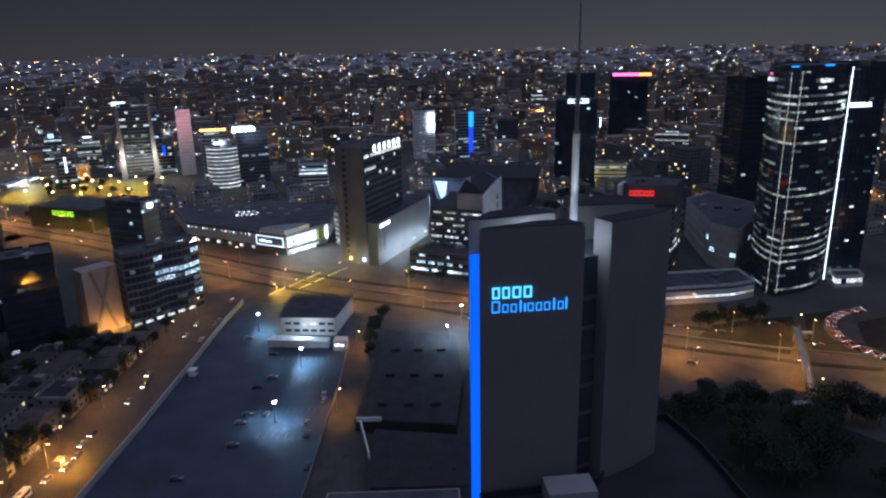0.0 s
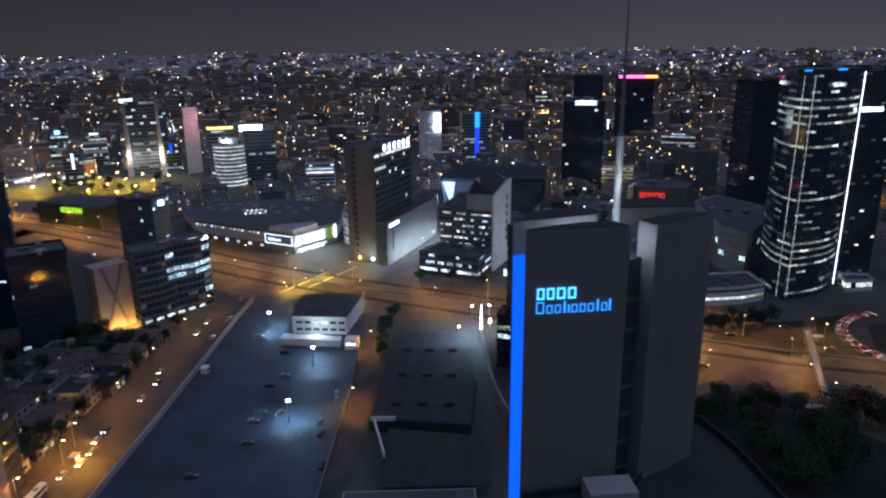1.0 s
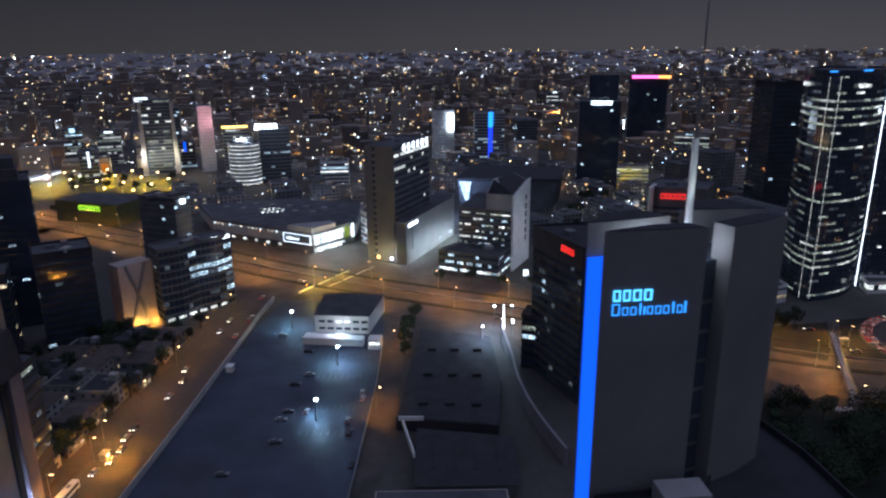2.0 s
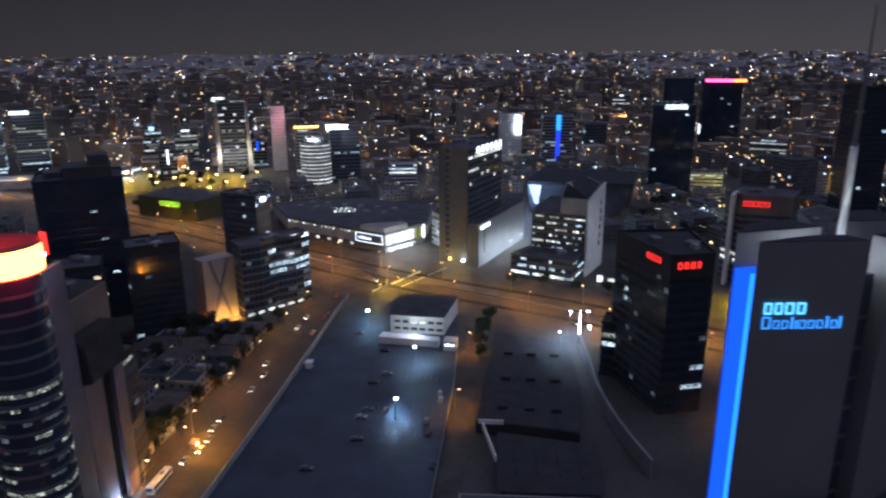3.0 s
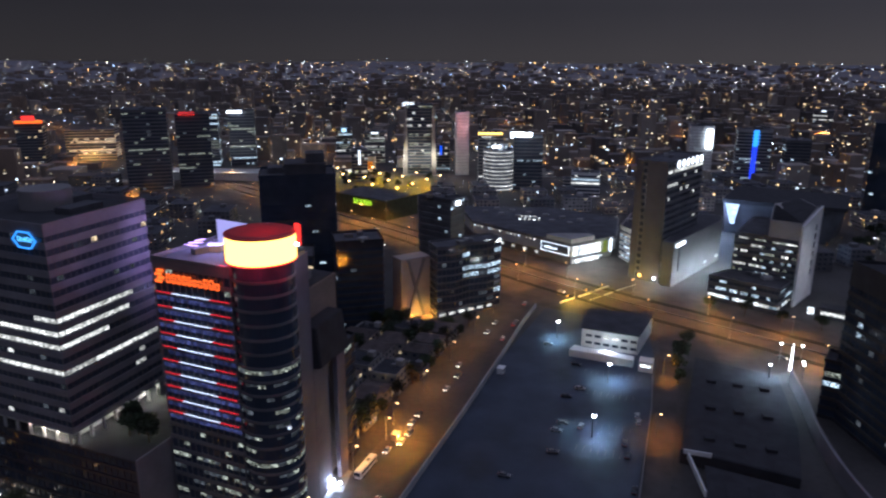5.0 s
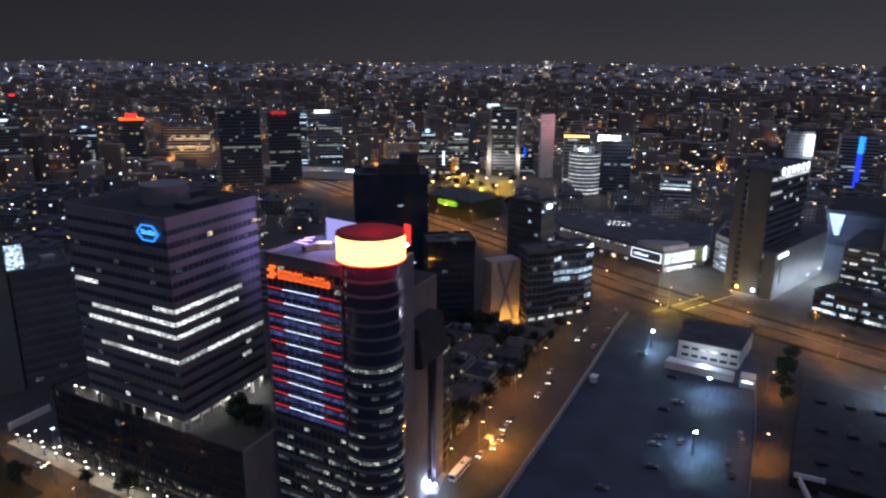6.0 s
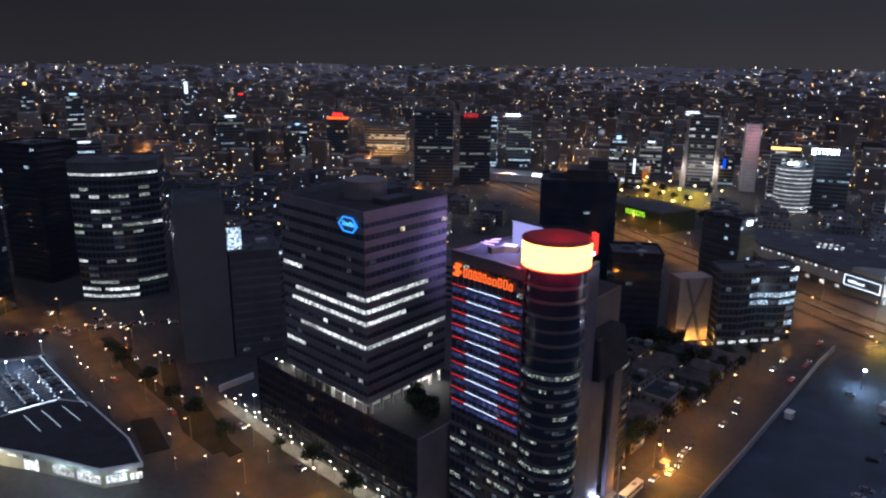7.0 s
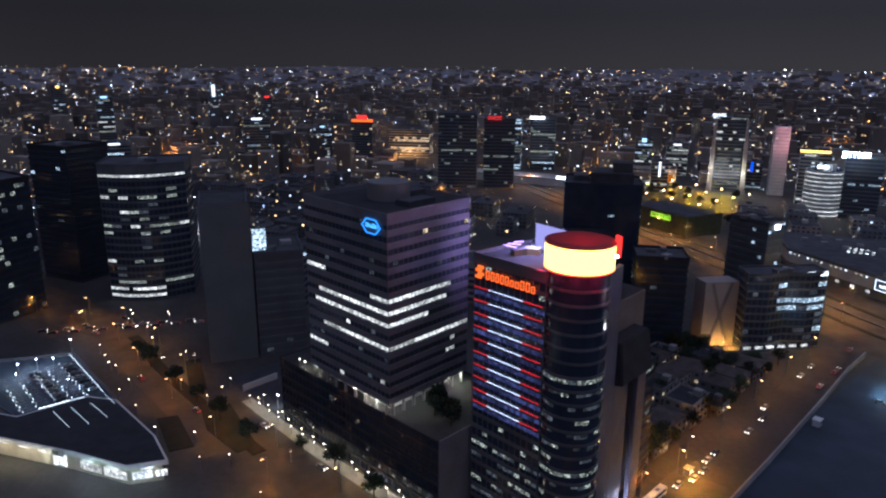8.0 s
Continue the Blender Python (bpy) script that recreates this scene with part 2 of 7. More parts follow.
def tower(name, label, poly, z1, fh, lit, glass=GLASS, band=CONC, share=0.38, z0=0.0, bay=3.0, mullion=None, roof=ROOFM, group="", parapet=1.1, plant=True, seed=1, proud=0.3, crown=0.0, category="building", far=False, strip=0.82):
    """An office block: a glass core, one spandrel band a floor, mullions, roof, parapet and lit panes.
    lit(k, e, u, rnd): the material of the room on floor k, side e, at u (0 to 1) along it, or None for a dark one."""
    rnd = random.Random(seed)
    poly = ccw(poly)
    cx, cy = sum(p[0] for p in poly) / len(poly), sum(p[1] for p in poly) / len(poly)
    loc = [(x - cx, y - cy) for x, y in poly]
    root = thing(name, label, category, (cx, cy, z0), group)
    h = z1 - z0
    core = grow(loc, -proud)
    bm = bmesh.new()
    add_prism(bm, core, 0, h - 0.05)
    pane_wall = part("glass_wall", bm, glass, root)
    n = max(1, int(h / fh))
    bm = bmesh.new()
    add_prism(bm, loc, -fh * share / 2, fh * share / 2)
    bmesh.ops.recalc_face_normals(bm, faces=bm.faces)
    me = bpy.data.meshes.new("spandrel")
    bm.to_mesh(me)
    bm.free()
    me.materials.append(band)
    for k in range(0 if far else n):
        ob = new("spandrel", me)
        ob.parent, ob.location = root, (0, 0, k * fh + fh * share / 2 + 0.02)
    if far:
        bm = bmesh.new()
        for k in range(n):
            add_prism(bm, loc, k * fh + 0.02, k * fh + fh * share + 0.02)
        tagged(part("facade", bm, band, root), kind="stuff")
    far_panes = {}
    top = n * fh
    bm = bmesh.new()
    add_prism(bm, loc, top - 0.3, h + crown)
    part("top_wall", bm, band, root)
    bm = bmesh.new()
    add_prism(bm, grow(loc, -0.6), h + crown - 0.4, h + crown + 0.05)
    top_roof = part("roof", bm, roof, root)
    if parapet and not far:
        for i in range(len(loc)):
            a, b = Vector(loc[i]), Vector(loc[(i + 1) % len(loc)])
            if (b - a).length > 0.5:
                ubox("parapet", band, top_roof, ((a.x + b.x) / 2, (a.y + b.y) / 2, h + crown + parapet / 2), ((b - a).length, 0.3, parapet), math.degrees(math.atan2(b.y - a.y, b.x - a.x)))
    if plant:
        w = max(abs(p[0]) for p in loc)
        for i in range(3):
            ubox("roof_unit", DARK if i else CONC, top_roof, (rnd.uniform(-0.4, 0.4) * w, rnd.uniform(-0.4, 0.4) * w, h + crown + 0.9), (rnd.uniform(2, 6), rnd.uniform(2, 5), 1.9), rnd.uniform(0, 90))
    bars = bmesh.new()
    for e in range(len(loc)):
        a, b = Vector(core[e]), Vector(core[(e + 1) % len(core)])
        run, way = (b - a).length, (b - a).normalized()
        if run < 0.8:
            continue
        out = Vector((way.y, -way.x))
        ang = math.degrees(math.atan2(way.y, way.x))
        nb = max(1, round(run / bay))
        step = run / nb
        if mullion:
            for i in range(nb + 1):
                p = a + way * (i * step) + out * 0.08
                add_box(bars, (p.x, p.y, h / 2), (0.14, 0.22, h - 0.4), ang)
        for k in range(n):
            i = 0
            while i < nb:
                m = lit(k, e, (i + 0.5) / nb, rnd)
                j = i + 1
                while m and j < nb and j - i < 5 and lit(k, e, (j + 0.5) / nb, rnd) is m:
                    j += 1
                if m:
                    p = a + way * ((i + j) / 2 * step) + out * 0.05
                    tall = (fh * (1 - share) - 0.12) * strip
                    c, s3 = (p.x, p.y, (k + 1) * fh - 0.04 - tall / 2), ((j - i) * step - 0.18, 0.12, tall)
                    if far:
                        add_box(far_panes.setdefault(m.name, bmesh.new()), c, s3, ang)
                    else:
                        ubox("lit_pane", m, pane_wall, c, s3, ang)
                i = j
    for m, b in far_panes.items():
        tagged(part("window_field", b, bpy.data.materials[m], root), kind="stuff")
    if mullion:
        part("mullions", bars, mullion, pane_wall)
    else:
        bars.free()
    return root


def rows(p, mats, seed):
    """Lit rooms floor by floor: some floors stay dark, some are lit in long runs."""
    def lit(k, e, u, r):
        h = random.Random(seed * 7919 + k * 131 + e * 17)
        full = h.choice((0.0, 0.15, 0.5, 1.0, 3.0))
        m = h.choice(mats)
        return m if r.random() < min(0.92, p * full) else None
    return lit


def sparse(p, mats):
    return lambda k, e, u, r: r.choice(mats) if r.random() < p else None


FRAMES = {}


def sign_shape(material, parent, centre, size, rz=0.0, stroke=0.11):
    """One plain hollow bar of a lit sign."""
    key = (material.name, stroke)
    if key not in FRAMES:
        bm = bmesh.new()
        for c, z in (((-0.5 + stroke / 2, 0, 0), (stroke, 1, 1)), ((0.5 - stroke / 2, 0, 0), (stroke, 1, 1)), ((0, 0, 0.5 - stroke / 3), (1 - 2 * stroke, 1, stroke * 0.67)), ((0, 0, -0.5 + stroke / 3), (1 - 2 * stroke, 1, stroke * 0.67))):
            add_box(bm, c, z)
        me = bpy.data.meshes.new("sign_bar")
        bm.to_mesh(me)
        bm.free()
        me.materials.append(material)
        FRAMES[key] = me
    ob = new("sign_bar", FRAMES[key])
    ob.parent = parent
    ob.matrix_basis = pose(*centre, 0, 0, rz) @ Matrix.Diagonal((*size, 1))
    return ob


def letters(parent, material, start, way, n, height, gap=0.32, width=0.62, depth=0.3, seed=3, low=1.0):
    """A lit sign: plain hollow bars in a row, each the size of one character. start: its lower left corner, way: its direction."""
    r = random.Random(seed)
    way = Vector(way).normalized()
    ang = math.degrees(math.atan2(way.y, way.x))
    x = 0.0
    for i in range(n):
        w = height * width * 0.9 * r.uniform(0.8, 1.1)
        hh = height * (1.0 if i == 0 else r.choice((low, low, 1.0)))
        p = Vector(start) + way * (x + w / 2)
        sign_shape(material, parent, (p.x, p.y, p.z + hh / 2), (w, depth, hh), ang)
        x += w + height * gap * 0.7
    return x


def lamp_light(name, parent, loc, power, col, size=0.3, cone=None, blend=0.6):
    d = bpy.data.lights.new(name, "SPOT" if cone else "POINT")
    d.energy, d.color, d.shadow_soft_size = power, col, size
    if cone:
        d.spot_size, d.spot_blend = radians(cone), blend
    ob = new(name, d)
    ob.parent, ob.location = parent, loc
    return ob
# ---- the ground, roads and lots ----
def sheet(name, poly, z, material, label, parent=None):
    bm = bmesh.new()
    bm.faces.new([bm.verts.new((x, y, z)) for x, y in ccw(poly)])
    ob = part(name, bm, material, parent)
    return tagged(ob, label, name.split("_")[0], "", "structure")


def raised(name, poly, z0, z1, material, label):
    bm = bmesh.new()
    add_prism(bm, ccw(poly), z0, z1)
    return tagged(part(name, bm, material), label, name.split("_")[0], "", "structure")


def ribbon(line, half, side=0.0):
    """The outline of a band along a line of points, shifted sideways by side."""
    lo, hi = [], []
    for i, p in enumerate(line):
        a, b = Vector(line[max(i - 1, 0)]), Vector(line[min(i + 1, len(line) - 1)])
        w = (b - a).normalized()
        n = Vector((-w.y, w.x))
        q = Vector(p) + n * side
        lo.append(tuple(q - n * half))
        hi.append(tuple(q + n * half))
    return lo + list(reversed(hi))


def ribbon_sheet(name, line, half, z, material, label, side=0.0, thick=0.0):
    bm = bmesh.new()
    r = ribbon(line, half, side)
    n = len(line)
    if thick:
        for i in range(n - 1):
            add_prism(bm, ccw([r[i], r[i + 1], r[2 * n - 2 - i], r[2 * n - 1 - i]]), z, z + thick)
    else:
        vs = [bm.verts.new((x, y, z)) for x, y in r]
        for i in range(n - 1):
            bm.faces.new((vs[i], vs[i + 1], vs[2 * n - 2 - i], vs[2 * n - 1 - i]))
    return tagged(part(name, bm, material), label, name.split("_")[0], "", "structure")


def curve(points, step=6.0):
    """Points closer together along a smooth line through the given ones."""
    out = []
    p = [Vector(q) for q in points]
    for i in range(len(p) - 1):
        a, b, c, d = p[max(i - 1, 0)], p[i], p[i + 1], p[min(i + 2, len(p) - 1)]
        n = max(2, int((c - b).length / step))
        for k in range(n):
            t = k / n
            out.append(tuple(0.5 * (2 * b + (c - a) * t + (2 * a - 5 * b + 4 * c - d) * t * t + (3 * b - a - 3 * c + d) * t ** 3)))
    out.append(tuple(p[-1]))
    return out


bm = bmesh.new()
rings = (0, 300, 900, 2000, 3500, 5200)
last = None
for r in rings[1:]:
    row = [bm.verts.new((-60 + r * math.cos(a * math.pi / 24), r * math.sin(a * math.pi / 24), 0)) for a in range(48)]
    if last is None:
        bm.faces.new(row)
    else:
        for i in range(48):
            bm.faces.new((last[i], last[(i + 1) % 48], row[(i + 1) % 48], row[i]))
    last = row
tagged(part("ground", bm, GROUND), "dark city ground reaching to the horizon at night", "ground", "", "structure")

BLVD = curve([(-1500, 1120), (-900, 800), (-520, 600), (-300, 492), (-160, 413), (-36, 362), (67, 318), (170, 292), (400, 268), (900, 250)], 20)
ribbon_sheet("road_boulevard", BLVD, 38, 0.03, ASPHALT, "wide asphalt boulevard under orange street lamps")
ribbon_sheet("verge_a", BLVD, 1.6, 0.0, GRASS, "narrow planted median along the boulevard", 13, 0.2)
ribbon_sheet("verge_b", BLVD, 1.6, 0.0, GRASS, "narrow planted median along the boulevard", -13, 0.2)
ribbon_sheet("barrier_middle", BLVD, 0.25, 0.0, DARK, "low concrete barrier between the fast lanes", 0, 0.9)
STREET = curve([(-171, -120), (-170.5, 60), (-170, 200), (-170, 300), (-169, 380), (-150, 420), (-127, 470), (-124, 560), (-122, 800)], 12)
ribbon_sheet("road_street", STREET[:28], 9, 0.04, ASPHALT, "asphalt street beside the parking lot under sodium lamps")
ribbon_sheet("road_north", STREET[34:], 7, 0.035, ASPHALT, "asphalt street between the department stores")
CROSS = curve([(-90, 112), (-170, 118), (-250, 116), (-300, 117), (-380, 122), (-440, 128), (-520, 108), (-760, 60)], 10)
ribbon_sheet("road_cross", CROSS, 14, 0.035, ASPHALT, "wide asphalt avenue with a planted median")
ribbon_sheet("verge_cross", [q for q in CROSS if -430 < q[0] < -285], 2.6, 0.0, GRASS, "planted median strip of the avenue", 0, 0.22)
ribbon_sheet("pavement_promenade", [q for q in CROSS if -330 < q[0] < -190], 2.5, 0.0, PAVE, "paved promenade lit by low lamps beside the avenue", -15.6, 0.16)
ribbon_sheet("pavement_street", STREET[:26], 2.0, 0.0, PAVE, "concrete pavement along the street", 11, 0.15)
NSROAD = curve([(-436, 140), (-430, 220), (-420, 330), (-400, 430), (-380, 520)], 15)
ribbon_sheet("road_side", NSROAD, 8, 0.03, ASPHALT, "asphalt side street with parked cars")
LOOP = [(170 + 32 * math.cos(radians(a)), 317 + 33 * math.sin(radians(a))) for a in range(72, 290, 10)]
ribbon_sheet("road_loop", LOOP, 5, 0.09, ASPHALT, "curved slip road full of cars with red tail lights")
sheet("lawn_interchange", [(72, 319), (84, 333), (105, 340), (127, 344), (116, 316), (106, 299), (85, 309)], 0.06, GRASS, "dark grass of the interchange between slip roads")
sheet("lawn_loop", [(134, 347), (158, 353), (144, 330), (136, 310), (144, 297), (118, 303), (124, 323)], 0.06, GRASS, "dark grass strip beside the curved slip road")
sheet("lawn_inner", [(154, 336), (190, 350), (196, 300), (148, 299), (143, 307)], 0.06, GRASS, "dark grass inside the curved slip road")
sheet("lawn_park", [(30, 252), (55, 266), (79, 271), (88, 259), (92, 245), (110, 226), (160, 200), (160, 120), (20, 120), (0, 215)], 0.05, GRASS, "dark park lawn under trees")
SLIP = curve([(20, 285), (60, 278), (104, 256), (150, 232), (300, 200)], 12)
ribbon_sheet("road_slip", SLIP, 6, 0.08, ASPHALT, "asphalt slip road beside the park")

for i, P in enumerate([[(-334.7, 117.2), (-330.7, 127.8), (-293.6, 118.6), (-294.2, 110.6), (-317.1, 111.0)], [(-381.5, 133.0), (-379.9, 139.9), (-348.5, 127.2), (-350.6, 120.7)], [(-338.2, 100.9), (-335.3, 108.1), (-309.1, 102.1), (-311.9, 94.0)]]):
    raised("verge_island", P, 0.0, 0.24, GRASS, "dark planted island in the avenue")

# parking lot with a pale wall, painted bays
sheet("lot", [(-156.5, 120), (-86, 120), (-91, 312), (-100, 362), (-155, 368), (-158.5, 300)], 0.05, LOT, "large asphalt parking lot, nearly empty")
ribbon_sheet("wall_lot", [(-156.5, 130), (-157.5, 240), (-159, 300), (-160.5, 340), (-160, 366)], 0.3, 0.0, CONC, "long pale boundary wall of the parking lot", 0, 2.6)
ribbon_sheet("wall_lane", [(-85.5, 120), (-88, 222), (-89.5, 272), (-92, 305)], 0.2, 0.0, DARK, "low concrete wall between parking lot and lane", 0, 1.4)
ribbon_sheet("road_lane", [(-81, 100), (-83, 222), (-85, 300), (-88, 345)], 4.2, 0.045, ASPHALT, "narrow brown lane between parking lot and dark roofs")
bays = bmesh.new()
for yb, x0, nb in ((232, -112, 8), (250, -116, 9), (276, -118, 9), (296, -120, 10)):
    for i in range(nb):
        add_box(bays, (x0 + i * 2.6, yb, 0.056), (0.1, 4.6, 0.012))
tagged(part("bay_marking", bays, surface("worn_bay_paint", (0.22, 0.22, 0.22), 0.7, vary=0.5, scale=0.4), bpy.data.objects["lot"]), kind="stuff")
lanes = bmesh.new()
for off in (-30, -26.5, -20, -16.5, -9, -5.5, 5.5, 9, 17, 20.5, 27, 30.5):
    for i in range(0, len(BLVD) - 1):
        p, q = Vector(BLVD[i]), Vector(BLVD[i + 1])
        if -420 < p.x < 320:
            w = (q - p).normalized()
            m = (p + q) / 2 + Vector((-w.y, w.x)) * off
            for s in (-0.25, 0.25):
                c = m + w * (q - p).length * s
                add_box(lanes, (c.x, c.y, 0.04), (3.5, 0.16, 0.012), math.degrees(math.atan2(w.y, w.x)))
part("lane_lines", lanes, surface("worn_lane_paint", (0.085, 0.08, 0.075), 0.75, vary=0.6, scale=0.3), bpy.data.objects["road_boulevard"])
yb = bmesh.new()
for i in range(6):
    add_box(yb, (-127 + i * 1.2, 404 + i * 2.0, 0.06), (34, 0.5, 0.012), 62)
part("crossing_stripes", yb, PAINT, bpy.data.objects["road_boulevard"])

# ---- the slab tower with the blue light ----
bb = thing("slab_tower", "tall tower of pale concrete blades with a blue light strip", "office tower", (-21, 100, 0))


def blade(poly, z1, roofz=0.25):
    p = near_all(poly)
    bm = bmesh.new()
    add_prism(bm, p, 0, z1)
    part("blade", bm, PALE, bb)
    bm = bmesh.new()
    add_prism(bm, grow(p, -0.12), z1 - 0.2, z1 + 0.12)
    part("blade_roof", bm, BLACKR, bb)


def near(x, y):
    """A corner of the tower's plan, drawn slightly together about the lot side."""
    return (-36.05 + (x + 36.05) * 0.952 + 21, 11.99 + (y - 11.99) * 0.952 - 100)


def near_all(points):
    return ccw([near(x, y) for x, y in points])


blade([(-33.0, 93.9), (-19.8, 96.0), (-21.6, 98.4), (-26, 97.6)], 114.2)
blade([(-34.3, 98.5), (-28.5, 100.4), (-22.8, 102.8), (-26.0, 106.4), (-31.5, 103.5)], 114.1)
blade([(-16.4, 96.8), (-12.0, 99.4), (-7.2, 103.4), (-11.0, 104.2), (-18.1, 99.4)], 114.1)
blade([(-20.8, 105.8), (-14, 106.8), (-8.5, 107.2), (-12.5, 113.5), (-17.0, 112.0)], 114.1)
CORE = [(-31.5, 97.2), (-21, 97.0), (-17.2, 98.8), (-10.5, 103.2), (-11, 107), (-20, 106.5), (-29, 103)]
bm = bmesh.new()
add_prism(bm, near_all(CORE), 0, 109.6)
part("glass_core", bm, GLASS, bb, "dark glass core between the blades")
for k in range(27):
    bm = bmesh.new()
    add_prism(bm, grow(near_all(CORE), 0.1), 4 * k, 4 * k + 0.5)
    part("floor_edge", bm, DARK, bb)
# the lit strip in the gap between two blades
a, b = Vector(near(-34.15, 98.2)), Vector(near(-30.8, 99.3))
w = b - a
strip_ang = math.degrees(math.atan2(w.y, w.x))
ubox("blue_light_strip", BLUE, bb, ((a.x + b.x) / 2, (a.y + b.y) / 2 - 0.25, 55.2), (w.length, 0.25, 109.4), strip_ang, "blue light strip over the full height")
q = a.lerp(b, 0.8)
ubox("light_edge", glow("bright_blue_edge", (0.03, 0.19, 1.0), 1.0), bb, (q.x, q.y - 0.42, 54.8), (w.length * 0.36, 0.2, 108.6), strip_ang, "brighter blue edge of the light strip")
q = near(-14.5, 105.6)
ubox("blue_light_strip", BLUE, bb, (*q, 106.4), (9, 0.2, 6), 5)
# sign on the front blade: a short heavy row over a longer light one
d = Vector((13.2, 2.1)).normalized()
f0 = Vector(near(-33.0, 93.9))
o = Vector((d.y, -d.x)) * 0.06
ang = math.degrees(math.atan2(d.y, d.x))
x = 1.45
for wd in (1.1, 1.1, 1.25, 1.2):
    p = f0 + d * (x + wd / 2) + o
    sign_shape(CYANW, bb, (p.x, p.y, 106.25), (wd * 0.8, 0.2, 1.4), ang, 0.2)
    x += wd + 0.12
x = 1.4
for i, wd in enumerate((1.15, 0.85, 0.85, 0.5, 0.22, 0.85, 0.85, 0.85, 0.5, 0.82, 0.22)):
    hh = 1.45 if i in (0, 3, 8, 10) else 1.0
    p = f0 + d * (x + wd / 2) + o
    if wd < 0.6:
        ubox("sign_bar", CYAN, bb, (p.x, p.y, 103.75 + hh / 2), (0.16, 0.2, hh), ang)
    else:
        sign_shape(CYAN, bb, (p.x, p.y, 103.75 + hh / 2), (wd * 0.8, 0.12, hh), ang, 0.11)
    x += wd + 0.17
q = near(-19.5, 101.5)
ubox("roof_light", WHITEL, bb, (*q, 109.8), (0.5, 0.5, 0.3))
q = near(-20.1, 97.6)
lamp_light("roof_lamp", bb, (*q, 111.6), 95, (0.9, 0.95, 1.0))
lamp_light("mast_lamp", bb, (0.0, -2.4, 112.6), 1600, (0.95, 1.0, 0.9), 0.1, 15).matrix_basis = pose(0.0, -2.4, 112.6, 180 - 5.5, 0, 0)
q = near(-26.0, 99.8)
ubox("roof_light", WHITEL, bb, (*q, 109.8), (0.4, 0.4, 0.3))
q = near(-26.0, 99.4)
lamp_light("roof_lamp", bb, (*q, 110.9), 240, (0.9, 0.95, 1.0))
mast = thing("mast", "slender white mast with a thin dark upper pole", "antenna", (-21.0, 98.9, 108.3))
bm = bmesh.new()
add_tube(bm, 0, 0, 0, 15.6, 0.5, 0.42, 12)
part("mast_tube", bm, CHALK, mast)
bm = bmesh.new()
add_tube(bm, 0, 0, 15.6, 24, 0.28, 0.22)
add_tube(bm, 0, 0, 24, 31.5, 0.16, 0.08)
for z in (15.7, 19.5, 23.9):
    add_tube(bm, 0, 0, z, z + 0.25, 0.45)
part("mast_pole", bm, STEEL, mast)
annex = tower("annex", "dark lower tower wing with a flat black roof", [(px - 21, py + 100) for px, py in near_all([(-32, 84), (2.4, 88), (0, 104), (-3, 113), (-10, 112), (-14, 100), (-17, 95.5), (-33, 92)])], 79, 4, sparse(0.0, [DIM]), BLACKR, BLACKR, plant=False, roof=BLACKR)
ubox("roof_box", CONC, annex, (-22.0 - annex.location.x, 87.8 - annex.location.y, 80.5), (6.1, 3.8, 2.5), 8, "pale box on the wing's roof")

# ---- the round glass hotel tower ----
def arc(a, b, bulge, n):
    """Points from a to b on an arc that swells to the right of the way by bulge."""
    a, b = Vector(a), Vector(b)
    w = b - a
    o = Vector((w.y, -w.x)).normalized()
    return [tuple(a + w * (i / n) + o * bulge * 4 * (i / n) * (1 - i / n)) for i in range(n)]


hp = arc((132, 417), (127, 374), 3, 5) + arc((129, 373), (167, 399), 5, 8) + arc((167, 399), (190, 404), 1, 3) + [(190, 404), (188, 430), (155, 440)]


def runs(chance, default, mats, seed, q=1.0, last=99, dim=0.05):
    """Lit rooms in runs along a floor: chance by floor, runs of 1/q sides, none past side last."""
    def lit(k, e, u, r):
        if e > last:
            return NEUT if r.random() < 0.02 else (DIM if r.random() < 0.06 else None)
        h = random.Random(seed * 100003 + k * 1009 + int((e + u) * q) * 7)
        v = h.random()
        full = chance.get(k, default)
        if v < full:
            return h.choice(mats)
        return DIM if v < full + dim else None
    return lit


# Dim panes are faint rooms and also stand in for city reflections.
hotel_lit = runs({0: 0.3, 4: 0.85, 5: 0.8, 6: 0.85, 7: 0.55, 9: 0.12, 13: 0.97, 20: 0.6, 23: 0.7, 24: 0.75, 25: 0.85, 26: 0.55, 28: 0.15}, 0.13, (HALF, HALF, HALF, NEUT), 5, 1.0, 12, 0.18)
hotel = tower("hotel_tower", "tall curved dark glass tower with scattered lit floors", hp, 119, 3.95, hotel_lit, GLASSB, GLASSB, 0.5, bay=2.6, strip=0.62, mullion=DARK, seed=5, crown=1.0, category="tower")
hx, hy = hotel.location.x, hotel.location.y
for (x, y, m) in ((125.4, 373.8, NEUT), (129.8, 371.8, NEUT), (167.0, 397.0, WHITEL)):
    ubox("edge_light", m, hotel, (x - hx, y - hy, 60), (0.2, 0.2, 118 if m is WHITEL else 116), 30)
letters(hotel, NEUT, (141 - hx, 375.2 - hy, 112.5), (38, 25, 0), 8, 1.7, depth=0.6)
letters(hotel, NEUT, (126.4 - hx, 404 - hy, 112.5), (-0.1, -1, 0), 7, 1.9, depth=0.6)
letters(hotel, WHITEL, (169 - hx, 398.6 - hy, 98), (23, 5, 0), 8, 2.2, depth=0.4)
ubox("crown_light", CYAN, hotel, (128 - hx, 374 - hy, 120.6), (9, 1.2, 0.6), 35)
ubox("crown_light", CYAN, hotel, (146 - hx, 379.2 - hy, 120.8), (7, 1.2, 0.7), 35)
ubox("red_panel", REDL, hotel, (147 - hx, 382.6 - hy, 70), (0.8, 0.5, 7), 33)
